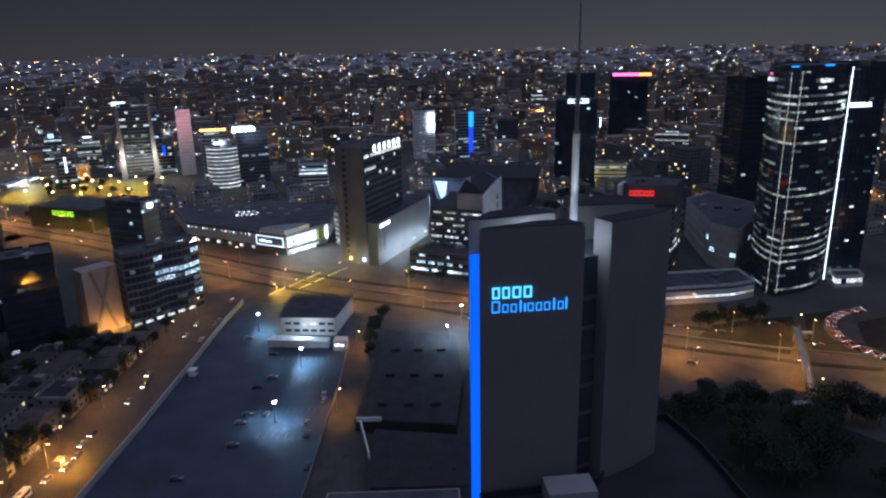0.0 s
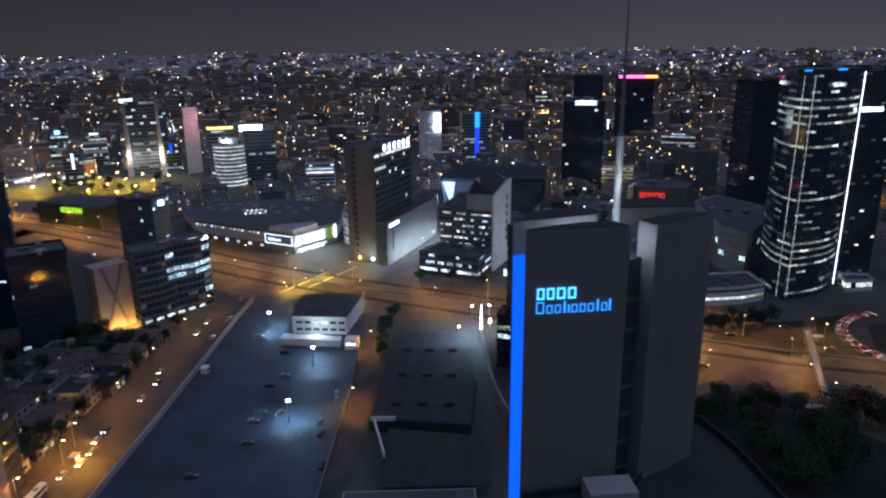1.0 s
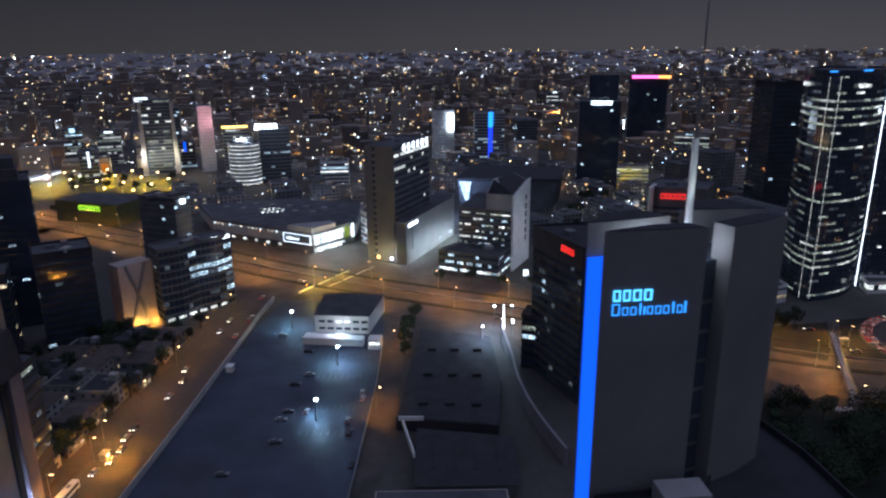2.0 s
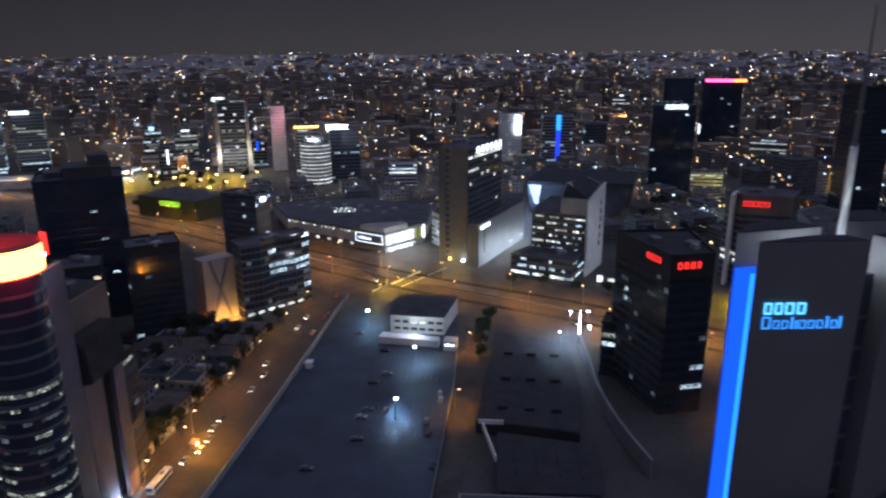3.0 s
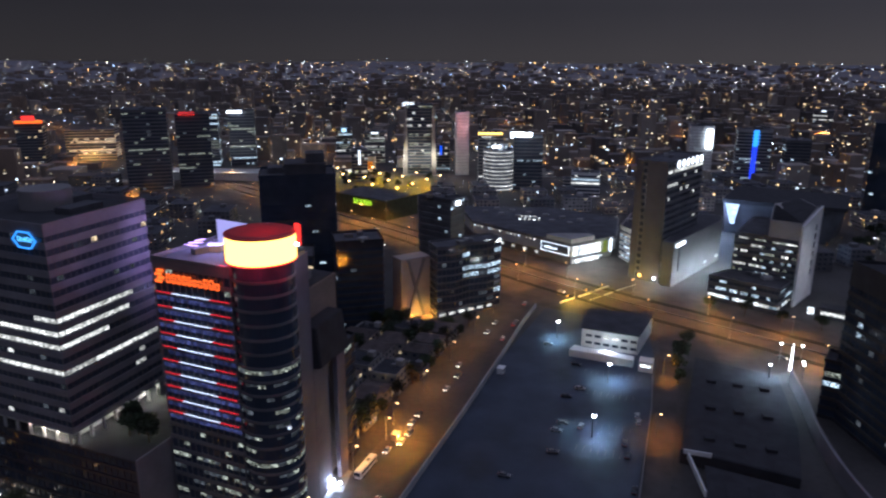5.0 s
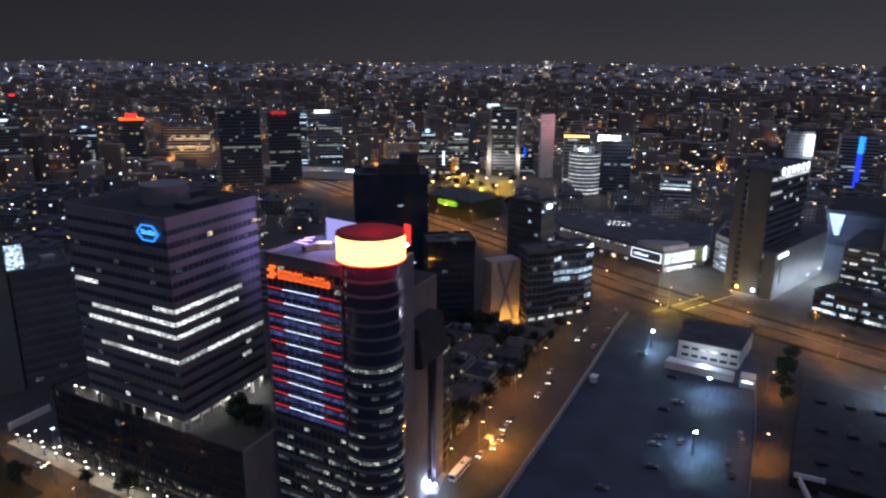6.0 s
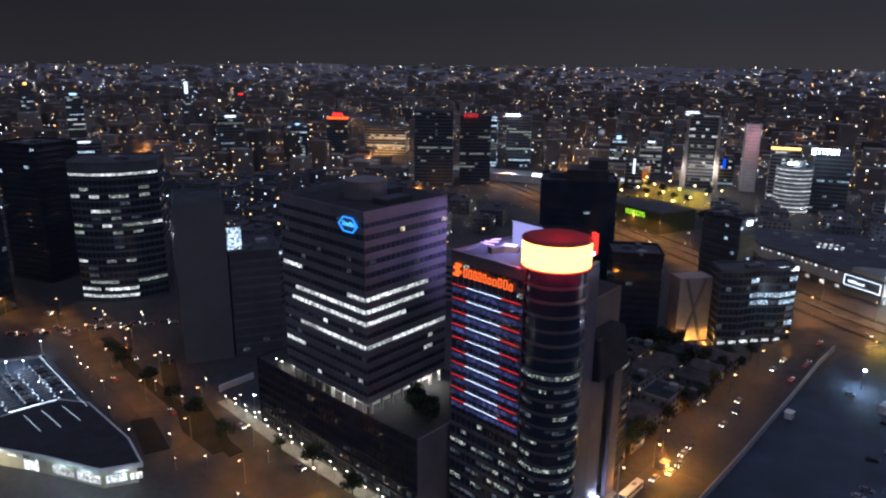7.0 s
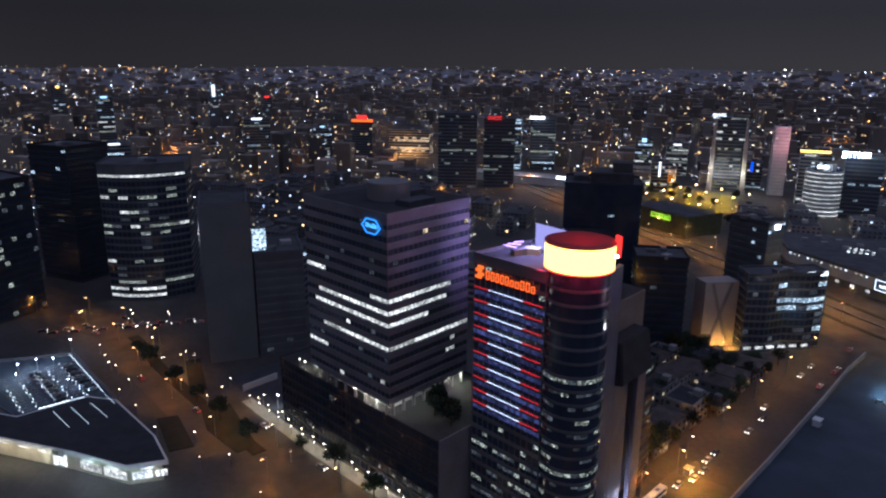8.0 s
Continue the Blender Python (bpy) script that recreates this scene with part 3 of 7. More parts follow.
hall = tower("conference_hall", "low pale hall with a lit ground floor beside the boulevard", [(66, 360), (104, 366), (118, 372), (116, 392), (64, 384)], 9, 4.4, lambda k, e, u, r: ((NEUT if r.random() < 0.7 else WARM) if k == 0 else None), GLASS, WHITE, 0.6, bay=2.6, mullion=WHITE, seed=2)
tower("entrance_pavilion", "low glazed pavilion with a lit roof edge", [(168, 386), (184, 388), (186, 398), (170, 398)], 6, 5.4, lambda k, e, u, r: NEUT if r.random() < 0.7 else None, GLASS, WHITE, 0.3, bay=3, plant=False)
blue_sign = thing("blue_lit_sign", "small blue and violet lit sign beside the hall", "sign", (131, 446, 0))
ubox("post", STEEL, blue_sign, (0, 0, 3), (0.5, 0.5, 6))
ubox("panel", glow("violet_blue_panel", (0.2, 0.25, 1.0), 1.6), blue_sign, (0, -0.5, 8), (7, 0.4, 4), 20)
lamp_light("sign_light", blue_sign, (0, -5, 8), 1500, (0.3, 0.35, 1.0))
tower("grey_hall_block", "long grey windowless block behind the tower", [(112, 430), (122, 412), (165, 470), (140, 520), (118, 500)], 26, 6, sparse(0.03, [COOL]), CONC, CONC, 0.4, bay=4)

# ---- department store tower and podium ----
store = tower("store_tower", "beige office tower over a department store with lit top floor", [(-119, 443), (-100, 436), (-82, 487), (-101, 494)], 74, 4.1,
              lambda k, e, u, r: (NEUT if (k == 16 and r.random() < 0.85) or (k == 14 and u < 0.3) or r.random() < 0.05 else None) if e == 1 else (NEUT if e == 0 and 0.28 < u < 0.42 and k in (9, 11, 12, 13, 14, 15) else None),
              GLASS, DARK, 0.4, bay=2.2, mullion=DARK, seed=8)
sx, sy = store.location.x, store.location.y
GREYB = surface("grey_brown_cladding", (0.135, 0.128, 0.13), 0.75, vary=0.15, scale=0.12)
ubox("blank_wall", GREYB, store, ((-119 - 100) / 2 - sx + 3.2, (443 + 436) / 2 - sy - 1.3, 37), (12.5, 0.7, 74), -20.2)
ubox("blank_wall", GREYB, store, (-117.2 - sx, 442.2 - sy, 37), (4.6, 0.7, 74), -20.2)
letters(store, WHITEL, (-95.5 - sx, 448.5 - sy, 70.3), (18, 51, 0), 6, 4.2, width=0.62, gap=1.7, depth=0.5, seed=4)
pod = thing("store_podium", "pale windowless department store podium with a small white sign", "shop", (-85, 470, 0))
bm = bmesh.new()
add_prism(bm, ccw([(x + 85, y - 470) for x, y in [(-99.5, 432.5), (-93.0, 430.5), (-66, 506), (-66, 520), (-82, 522)]]), 0, 28)
part("wall", bm, PALE, pod)
bm = bmesh.new()
add_prism(bm, ccw([(x + 85, y - 470) for x, y in [(-98.8, 433.4), (-93.3, 431.6), (-66.8, 506), (-66.8, 519), (-81.5, 521)]]), 27.6, 28.05)
part("roof", bm, ROOFM, pod)
ubox("wall_slot", DARK, pod, (-89.6 + 85, 439.6 - 470, 16), (2.2, 0.4, 15), 70.3)
letters(pod, WHITEL, (-91.6 + 85, 434.0 - 470, 24.2), (27, 75.5, 0), 6, 2.2, width=0.6, gap=0.9, depth=0.4, seed=4)
for i in range(4):
    lamp_light("wall_lamp", pod, (-82 + 85 + i * 6.2, 445 - 470 + i * 17, 5.0), 1900, (0.85, 0.93, 1.0))
    ubox("canopy_light", BRIGHT, pod, (-88 + 85 + i * 6.6, 446 - 470 + i * 18, 4.2), (5, 0.5, 1.6), 70.3)

# ---- low shopping mall ----
mall = thing("shopping_mall", "low pale shopping mall with a dark flat roof and bright corner", "mall", (-200, 500, 0))
MP = [(-240, 492), (-158, 453), (-134, 486), (-139, 541), (-197, 560), (-268, 538)]
ml = ccw([(x + 200, y - 500) for x, y in MP])
bm = bmesh.new()
add_prism(bm, ml, 6.0, 13.4)
part("wall", bm, surface("pale_panel_wall", (0.5, 0.49, 0.47), 0.6, vary=0.15, scale=0.12), mall)
bm = bmesh.new()
add_prism(bm, grow(ml, -2.6), 0, 6.0)
part("ground_floor_wall", bm, DARK, mall)
bm = bmesh.new()
add_prism(bm, grow(ml, 0.4), 13.4, 15.2)
part("fascia", bm, DARK, mall)
bm = bmesh.new()
add_prism(bm, grow(ml, -0.6), 15.0, 15.4)
part("roof", bm, ROOFM, mall)
corner_band = ccw([(x + 200, y - 500) for x, y in [(-177, 461.4), (-158.2, 452.5), (-145.5, 470), (-150, 474), (-172, 466)]])
bm = bmesh.new()
add_prism(bm, corner_band, 15.2, 18.2)
part("corner_parapet", bm, CONC, mall)
SIGNM = glow("white_tube_sign", (0.85, 0.95, 1.0), 0.95)
u = Vector((82, -39)).normalized()
for i in range(17):
    p = Vector((-238 + 200, 491 - 500)).lerp(Vector((-186 + 200, 466.3 - 500)), i / 16) + Vector((-0.2, -0.45))
    if i % 5 != 3:
        ubox("wall_light", SIGNM if i % 4 == 0 else NEUT, mall, (p.x, p.y, 12.4), (0.9, 0.3, 0.7), -25.4)
    if i % 3 == 1:
        ubox("shop_window", NEUT, mall, (p.x + 1.2, p.y + 2.4, 3.0), (2.6, 0.3, 1.6), -25.4)
ubox("sign_board", DARK, mall, (-170 + 200, 458.1 - 500, 9.8), (24, 0.4, 6.8), -25.4)
for s in (-0.5, 0.5):
    p = Vector((30, -42.4)) + u * 23 * s
    ubox("sign_frame", SIGNM, mall, (p.x, p.y, 9.8), (0.3, 0.3, 6.2), -25.4)
for z in (6.8, 12.8):
    ubox("sign_frame", SIGNM, mall, (30, -42.4, z), (23, 0.3, 0.28), -25.4)
letters(mall, SIGNM, (30 - 8.0, -42.5 + 3.8, 8.9), (82, -39, 0), 13, 1.5, gap=0.2, width=0.5, seed=9, low=0.62)
g = Vector((24, 33)).normalized()
for i in range(8):
    p = Vector((-157.4 + 200, 453.8 - 500)) + g * (2.2 + i * 3.05) + Vector((0.45, -0.33))
    ubox("bright_glazing", BRIGHT, mall, (p.x, p.y, 9.6), (2.85, 0.4, 6.4), 53.9, "bright glazed corner panel of the mall")
    ubox("canopy_light", BRIGHT, mall, (p.x + 1.6, p.y - 1.2, 4.3), (2.7, 1.8, 0.3), 53.9)
    ubox("shop_window", BRIGHT if i % 3 else NEUT, mall, (p.x - 0.8, p.y + 0.7, 2.2), (2.5, 0.4, 2.6), 53.9)
    if i in (1, 2, 5, 6):
        ubox("panel_mark", DARK, mall, (p.x + 0.25, p.y - 0.18, 9.8), (1.7, 0.1, 0.8), 53.9)
ubox("green_panel", surface("lime_panel", (0.25, 0.32, 0.03), 0.6), mall, (-139.8 + 200, 478.4 - 500, 9.4), (4.2, 0.7, 9), 53.9)
ubox("lit_panel", SIGNM, mall, (-136.4 + 200, 482.2 - 500, 9.6), (2.0, 0.6, 9.6), 53.9)
# Unseen fill lights, added to carry the glazing's glow onto the forecourt.
lamp_light("forecourt_lamp", mall, (-138 + 200, 462 - 500, 6), 3500, (1.0, 0.97, 0.88))
lamp_light("forecourt_lamp", mall, (-152 + 200, 445 - 500, 6), 2500, (1.0, 0.97, 0.88))
for i in range(14):
    ubox("skylight", NEUT if i % 3 else BRIGHT, mall, (-8 + (i % 5) * 3.4 - (i // 5) * 1.0, 8 + (i // 5) * 5.5 + (i % 5) * 0.8, 15.7), (1.7, 0.8, 0.5), 25)
for i in range(12):
    ubox("roof_unit", CONC, mall, (-40 + (i % 6) * 14 + (i // 6) * 5, 22 + (i // 6) * 14 - (i % 6) * 3, 16.2), (4, 3, 1.8), 25)
band = tower("parking_deck", "low parking deck with lit storeys beside the mall", [(-131, 486), (-122, 474), (-117, 520), (-129, 530)], 22, 3.4, lambda k, e, u, r: COOL if r.random() < 0.28 else None, GLASS, CONC, 0.5, bay=3)

# ---- folded glass office and its dark neighbour ----
face = [(-205, 330)]
for i in range(1, 5):
    f = i / 4
    q = Vector((-205, 330)).lerp(Vector((-180, 363)), f)
    face.append(tuple(q + Vector((1.9, -1.4)) * (0.9 if i % 2 else 0)))


fold_runs = runs({5: 0.8, 6: 1.0, 7: 0.3, 8: 0.25, 9: 0.1}, 0.03, (COOL,), 41, 2.0, 3, 0.12)
fold_lit = lambda k, e, u, r: fold_runs(k, e, u, r) if e > 1 or (e == 1 and u > 0.4) else (DIM if r.random() < 0.04 else None)
fold = tower("folded_glass_office", "dark glass office with folded front and bright white floors", face + [(-189, 370), (-214, 340)], 38.5, 3.8, fold_lit, GLASSB, DARK, 0.25, bay=2.4, mullion=DARK, seed=12)
fx, fy = fold.location.x, fold.location.y
ubox("roof_sign", BRIGHT, fold, (-183.5 - fx, 357.5 - fy, 38.3), (11, 0.5, 2.0), 53)
for i in range(6):
    ubox("entrance_light", NEUT, fold, (-202 - fx + i * 3.6, 331 - fy + i * 4.8, 2.2), (3.6, 0.6, 1.2), 53)
dk = tower("dark_glass_tower", "dark tower with one column of lit stair windows", [(-239, 385), (-215, 377), (-211, 390), (-235, 398)], 54, 3.6, lambda k, e, u, r: (COOL if e == 0 and 0.62 < u < 0.72 and k > 9 and k % 2 else (COOL if r.random() < 0.02 else None)), DARK, DARK, 0.45, bay=2.5, seed=3)
ubox("roof_sign", WHITEL, dk, (-212.6 - dk.location.x, 383 - dk.location.y, 52), (3.6, 0.5, 2.6), 70)

# ---- leaning stone sail with crossed braces ----
sail = thing("stone_faced_block", "narrow pale block with crossed braces lit orange from below", "building", (-216, 330, 0))
sp = ccw([(-221.5 + 216, 322 - 330), (-211 + 216, 335.5 - 330), (-219 + 216, 341 - 330), (-229 + 216, 327 - 330)])
bm = bmesh.new()
add_prism(bm, sp, 0, 33)
part("wall", bm, BEIGE, sail)
for s in (-1, 1):
    bm = bmesh.new()
    add_box(bm, (0, 0, 0), (1.3, 0.7, 33.5))
    ob = part("brace", bm, PALE, sail)
    ob.matrix_basis = pose(-0.1, -1.5, 16.5, 0, 0, 52) @ pose(0, 0, 0, 0, s * 17, 0)
for i in range(3):
    lamp_light("facade_lamp", sail, (-3.5 + 4.5 * i, -10.5 + 5.8 * i, 1.2), 1100, (1.0, 0.40, 0.06))

# ---- the bank tower with the light ring ----
bk = tower("bank_tower", "dark glass bank tower with red and white light lines", [(-215.6, 147.6), (-189.2, 146.7), (-186, 168), (-213, 172)], 82, 4.0,
           lambda k, e, u, r: ((HALF if r.random() < 0.3 else (DIM if r.random() < 0.4 else None)) if k in (1, 2, 3, 4, 5) else (VIOLET if 8 <= k <= 17 and r.random() < 0.9 else (HALF if r.random() < 0.1 else None))) if e == 0 else (COOL if r.random() < 0.05 else None),
           GLASSB, DARK, 0.3, bay=2.2, strip=0.5, mullion=DARK, seed=21)
bx, by = bk.location.x, bk.location.y
fa, fb = Vector((-215.6, 147.6)), Vector((-189.2, 146.7))
fd = (fb - fa).normalized()
fo = Vector((fd.y, -fd.x))
fang = math.degrees(math.atan2(fd.y, fd.x))
for k in range(10):
    z = 37.0 + 4.01 * k
    for s0, s1, m in ((0.03, 0.24, REDTUBE), (0.24, 0.72, WHITETUBE), (0.72, 0.97, REDTUBE)):
        p = fa.lerp(fb, (s0 + s1) / 2) + fo * 0.25
        ubox("light_line", m, bk, (p.x - bx, p.y - by, z), ((s1 - s0) * (fb - fa).length, 0.07, 0.1 if m is WHITETUBE else 0.075), fang)
p = fa + fd * 5.4 + fo * 0.45
letters(bk, ORANGE, (p.x - bx, p.y - by, 76.2), (fd.x, fd.y, 0), 10, 2.5, gap=0.42, width=0.56, seed=7, low=0.74)
p = fa + fd * 2.7 + fo * 0.45
for dz, dx in ((1.9, 0.5), (0.9, -0.2), (-0.1, 0.6), (-1.1, -0.3)):
    ubox("sign_disc", ORANGE, bk, (p.x - bx + fd.x * dx, p.y - by + fd.y * dx, 77.4 + dz), (2.2, 0.3, 0.75), fang)
ring_c = Vector((-184.8, 154.6))
drum = thing("round_bank_drum", "round dark glass stair drum crowned by a glowing yellow band", "tower", (ring_c.x, ring_c.y, 0))
bm = bmesh.new()
add_tube(bm, 0, 0, 0, 84, 8.4, 8.4, 40)
part("glass_drum", bm, GLASSB, drum)
for k in range(21):
    bm = bmesh.new()
    add_tube(bm, 0, 0, 3.95 * k, 3.95 * k + 0.8, 8.55, 8.55, 40)
    part("floor_ring", bm, DARK, drum)
rr = random.Random(4)
for k in range(20):
    for i in range(26):
        a = 360 / 26 * i
        m = None
        tall = 1.1 if k in (13, 6, 3) else rr.uniform(0.5, 1.3)
        if k in (13, 6, 3):
            m = HALF if rr.random() < 0.8 else DIM
        elif k < 13 and rr.random() < 0.55:
            m = DIM if rr.random() < 0.8 else HALF
        if m and (a + 150) % 360 < 200:
            ubox("lit_pane", m, drum, (8.4 * math.cos(radians(a)), 8.4 * math.sin(radians(a)), 3.95 * k + 3.7 - tall / 2), (1.85, 0.16, tall), a + 90)
bm = bmesh.new()
add_tube(bm, 0, 0, 84.0, 90.6, 9.1, 9.1, 56)
part("light_band", bm, YELLOW, drum, "glowing yellow light band")
bm = bmesh.new()
add_tube(bm, 0, 0, 83.7, 84.0, 9.25, 9.25, 56)
part("neon_rim", bm, REDL, drum, "red neon rim under the band")
bm = bmesh.new()
add_tube(bm, 0, 0, 90.6, 91.0, 9.3, 9.3, 56)
part("band_rim", bm, REDM, drum)
bm = bmesh.new()
add_tube(bm, 0, 0, 91.0, 91.4, 8.8, 8.0, 56)
part("roof", bm, REDM, drum)
ubox("red_fin", REDL, drum, (8.4, 4.6, 90), (0.7, 2.2, 5.5), 60)
lamp_light("roof_glow", drum, (2, -1, 96), 260, (1.0, 0.05, 0.05), 1.0)
for a in (-130, -95, -60, -25):
    lamp_light("rim_light", drum, (10.4 * math.cos(radians(a)), 10.4 * math.sin(radians(a)), 83.4), 330, (1.0, 0.03, 0.06), 0.5)
ubox("fin_light", LAMPW, drum, (8.9, 3.4, 87.6), (0.5, 0.5, 0.6), 60)
lamp_light("fin_lamp", drum, (10.6, 3.0, 87.6), 900, (0.8, 0.6, 1.0), 0.4)
screen = thing("roof_screen", "pale lilac back-lit screen on the bank roof", "screen", (-204.5, 164, 82))
lamp_light("screen_light", screen, (0, -3, 7), 4000, (0.55, 0.42, 1.0), 1.5)
aim = Vector((-78, 36, -38)).to_track_quat("-Z", "Y").to_matrix().to_4x4()
lamp_light("side_glow", screen, (-7, -1.5, 8), 17000, (0.62, 0.42, 1.0), 1.5, 70, 1.0).matrix_basis = Matrix.Translation((-7, -1.5, 8)) @ aim
for i in range(3):
    ubox("neon_tube", glow("lilac_neon", (0.6, 0.35, 1.0), 2.0) if i == 0 else bpy.data.materials["lilac_neon"], screen, (-8 + 1.2 * i, -4 + 0.5 * i, 1.0 + 0.8 * i), (5 - i, 0.2, 0.2), 30 * i)
ubox("panel", glow("lilac_panel", (0.42, 0.38, 0.75), 0.42), screen, (3.4, 0, 4.4), (11.5, 0.4, 7.4), -8)
for i in (-4, 4):
    ubox("post", STEEL, screen, (i, 0.5, 1.0), (0.3, 0.3, 3))
PLUM = surface("grey_violet_concrete", (0.19, 0.18, 0.195), 0.8, vary=0.25, scale=0.1, fine=1.5)
WINGC = surface("violet_concrete", (0.125, 0.112, 0.138), 0.8, vary=0.25, scale=0.1, fine=1.5)
fins = thing("concrete_side_wings", "plain violet-grey concrete wing walls beside the round drum", "building", (-180, 170, 0))
for x0, y0, x1, y1, z in ((-179.2, 160.2, -180.6, 170.0, 82), (-180.6, 170.02, -182.0, 180.5, 45.4), (-180.9, 184.2, -181.1, 189.6, 45.4)):
    bm = bmesh.new()
    add_prism(bm, ccw(rect((x0 + x1) / 2 + 179.2, (y0 + y1) / 2 - 170, math.hypot(x1 - x0, y1 - y0), 1.6, math.degrees(math.atan2(y1 - y0, x1 - x0)))), 0, z)
    bmesh.ops.bevel(bm, geom=bm.edges[:], offset=0.12, segments=1, affect="EDGES")
    part("wing", bm, WINGC, fins)
ubox("recess_wall", GLASS, fins, (-4.2, 12.4, 22.6), (0.4, 3.6, 45.2), 4, "dark glass recess between the walls")
bm = bmesh.new()
add_prism(bm, ccw([(-0.6, 0.4), (1.4, 1.2), (1.0, 19.4), (-7, 19.8), (-7, 2)]), 45.5, 58.5, ccw([(-0.6, 0.4), (0.2, 1.2), (-0.6, 18.2), (-7, 18.6), (-7, 2)]))
bmesh.ops.bevel(bm, geom=bm.edges[:], offset=0.35, segments=2, affect="EDGES")
part("overhang", bm, BLACKR, fins, "dark box jutting out above the lower walls")
rear = thing("bank_rear_block", "plain brown-grey rear block behind the bank's walls", "building", (-196, 184, 0))
bm = bmesh.new()
add_prism(bm, ccw([(11, -12), (10, 9.9), (-10, 12), (-12, -8)]), 0, 68)
part("wall", bm, surface("brown_render", (0.2, 0.155, 0.13), 0.85, vary=0.35, scale=0.08, fine=1.2), rear)
bm = bmesh.new()
add_prism(bm, ccw([(10.4, -11.4), (9.4, 9.3), (-9.4, 11.4), (-11.4, -7.4)]), 67.9, 68.3)
part("roof", bm, BLACKR, rear)
for x, y, w in ((4, 0, 5), (-5, 4, 3.5)):
    ubox("roof_unit", DARK, rear, (x, y, 69.4), (w, w * 0.8, 2.4), 8)
back = tower("dark_office_wing", "dark office wing with a few lit rooms behind the bank", [(-195, 190.8), (-182.4, 190.8), (-183.6, 201), (-197, 204)], 44, 3.9, lambda k, e, u, r: (HALF if k == 10 and e == 1 and u < 0.8 else (DIM if r.random() < 0.03 else None)), GLASS, BLACKR, 0.4, bay=2.5, seed=9)

# ---- the white banded office with the blue hexagon ----
def banded_lit(k, e, u, r):
    if e in (0, 3):
        left = e == 3
        if k == 4:
            return NEUT if (left and u > 0.22) or not left else None
        if k == 6:
            return NEUT if (left and u > 0.1) or (not left and u < 0.5) else None
        if k == 7:
            return NEUT if (left and u > 0.15) or (not left and u < 0.7) else None
        if k == 8:
            return NEUT if (left and u > 0.8) or (not left and u < 0.75 and r.random() < 0.8) else None
        if k == 9:
            return NEUT if (left and u < 0.25) else None
        if k == 2:
            return NEUT if (left and u < 0.25) or (not left and 0.7 < u < 0.85) else None
        if k == 13:
            return WARM if not left and (0.40 < u < 0.47 or u > 0.94) else None
        return NEUT if r.random() < 0.012 else (DIM if r.random() < 0.05 else None)
    return DIM if r.random() < 0.05 else None


RO = [(-238.5, 134.8), (-239.6, 171.8), (-282.4, 173.0), (-282.0, 135.6)]
ro = tower("banded_office", "large pale banded office block with some bright floors", list(reversed(RO)), 91, 3.9, banded_lit, GLASS, PLUM, 0.52, strip=0.78, z0=30.6, bay=2.2, mullion=DARK, seed=30, parapet=1.4, plant=False, roof=BLACKR)
rx, ry = ro.location.x, ro.location.y
bm = bmesh.new()
add_tube(bm, -262 - rx, 156 - ry, 59.5, 66.2, 7.2, 7.2, 36)
part("roof_drum", bm, PALE, ro)
ubox("roof_unit", ROOFM, ro, (-4, 10, 61.3), (16, 8, 3), 2)
ubox("roof_unit", ROOFM, ro, (12, 2, 61), (6, 12, 2.4), 2)
base = tower("office_podium", "dark glass podium block under the banded office", [(-217, 135.2), (-217, 150), (-236, 176), (-303, 178), (-303, 135.6)], 26.4, 3.77, lambda k, e, u, r: DIM if r.random() < 0.008 else None, GLASSB, BLACKR, 0.25, bay=2.4, mullion=BLACKR, seed=33, parapet=0.35, plant=False, roof=BLACKR)
px0, py0 = base.location.x, base.location.y
ubox("end_wall", PLUM, base, (-216.7 - px0, 142.4 - py0, 13.6), (0.5, 14.6, 27.2), 0, "plain grey end wall of the podium")
legs = thing("undercroft", "lit open terrace floor with round columns under the banded office", "undercroft", (rx, ry, 26.4))
bm = bmesh.new()
add_prism(bm, grow(ccw([(x - rx, y - ry) for x, y in RO]), -4.5), 0, 4.6)
part("inner_wall", bm, WHITE, legs)
for i in range(8):
    for a, b in ((RO[0], RO[1]), (RO[0], RO[3])):
        q = Vector(a).lerp(Vector(b), (i + 0.3) / 8)
        bm = bmesh.new()
        add_tube(bm, q.x - rx - 0.8, q.y - ry + 0.8, 0, 4.6, 0.5)
        part("column", bm, CONC, legs)
for x, y, power in ((-245, 135.6, 420), (-250.5, 135.6, 460), (-256.5, 135.6, 460), (-279.0, 135.8, 420), (-283.5, 138, 300), (-239.9, 139.0, 200), (-239.9, 147, 300), (-239.9, 155, 500), (-239.9, 162, 700), (-239.9, 168, 600)):
    lamp_light("ceiling_lamp", legs, (x - rx, y - ry, 4.0), power, (1.0, 0.9, 0.7))
    ubox("lamp_panel", NEUT, legs, (x - rx, y - ry, 4.45), (2.2, 0.9, 0.12))
strokes = []
ring = [(math.cos(radians(a)), math.sin(radians(a))) for a in range(0, 360, 60)]
for i in range(6):
    for s in (0,):
        p0, p1 = ring[i], ring[(i + 1) % 6]
        mid = ((p0[0] + p1[0]) / 2, (p0[1] + p1[1]) / 2)
        a = math.degrees(math.atan2((p1[1] - p0[1]) * 2.5, (p1[0] - p0[0]) * 4.3))
        stroke = bmesh.new()
        bmesh.ops.create_cube(stroke, size=1, matrix=pose(mid[0] * 4.3, 0, mid[1] * 2.5, 0, -a, 0) @ Matrix.Diagonal((math.hypot((p1[1] - p0[1]) * 2.5, (p1[0] - p0[0]) * 4.3) + 0.2, 0.3, 0.34, 1)))
        strokes.append(part("sign_stroke", stroke, CYAN, None, "blue hexagon sign edge"))
q = Vector((-245.6, 134.9))
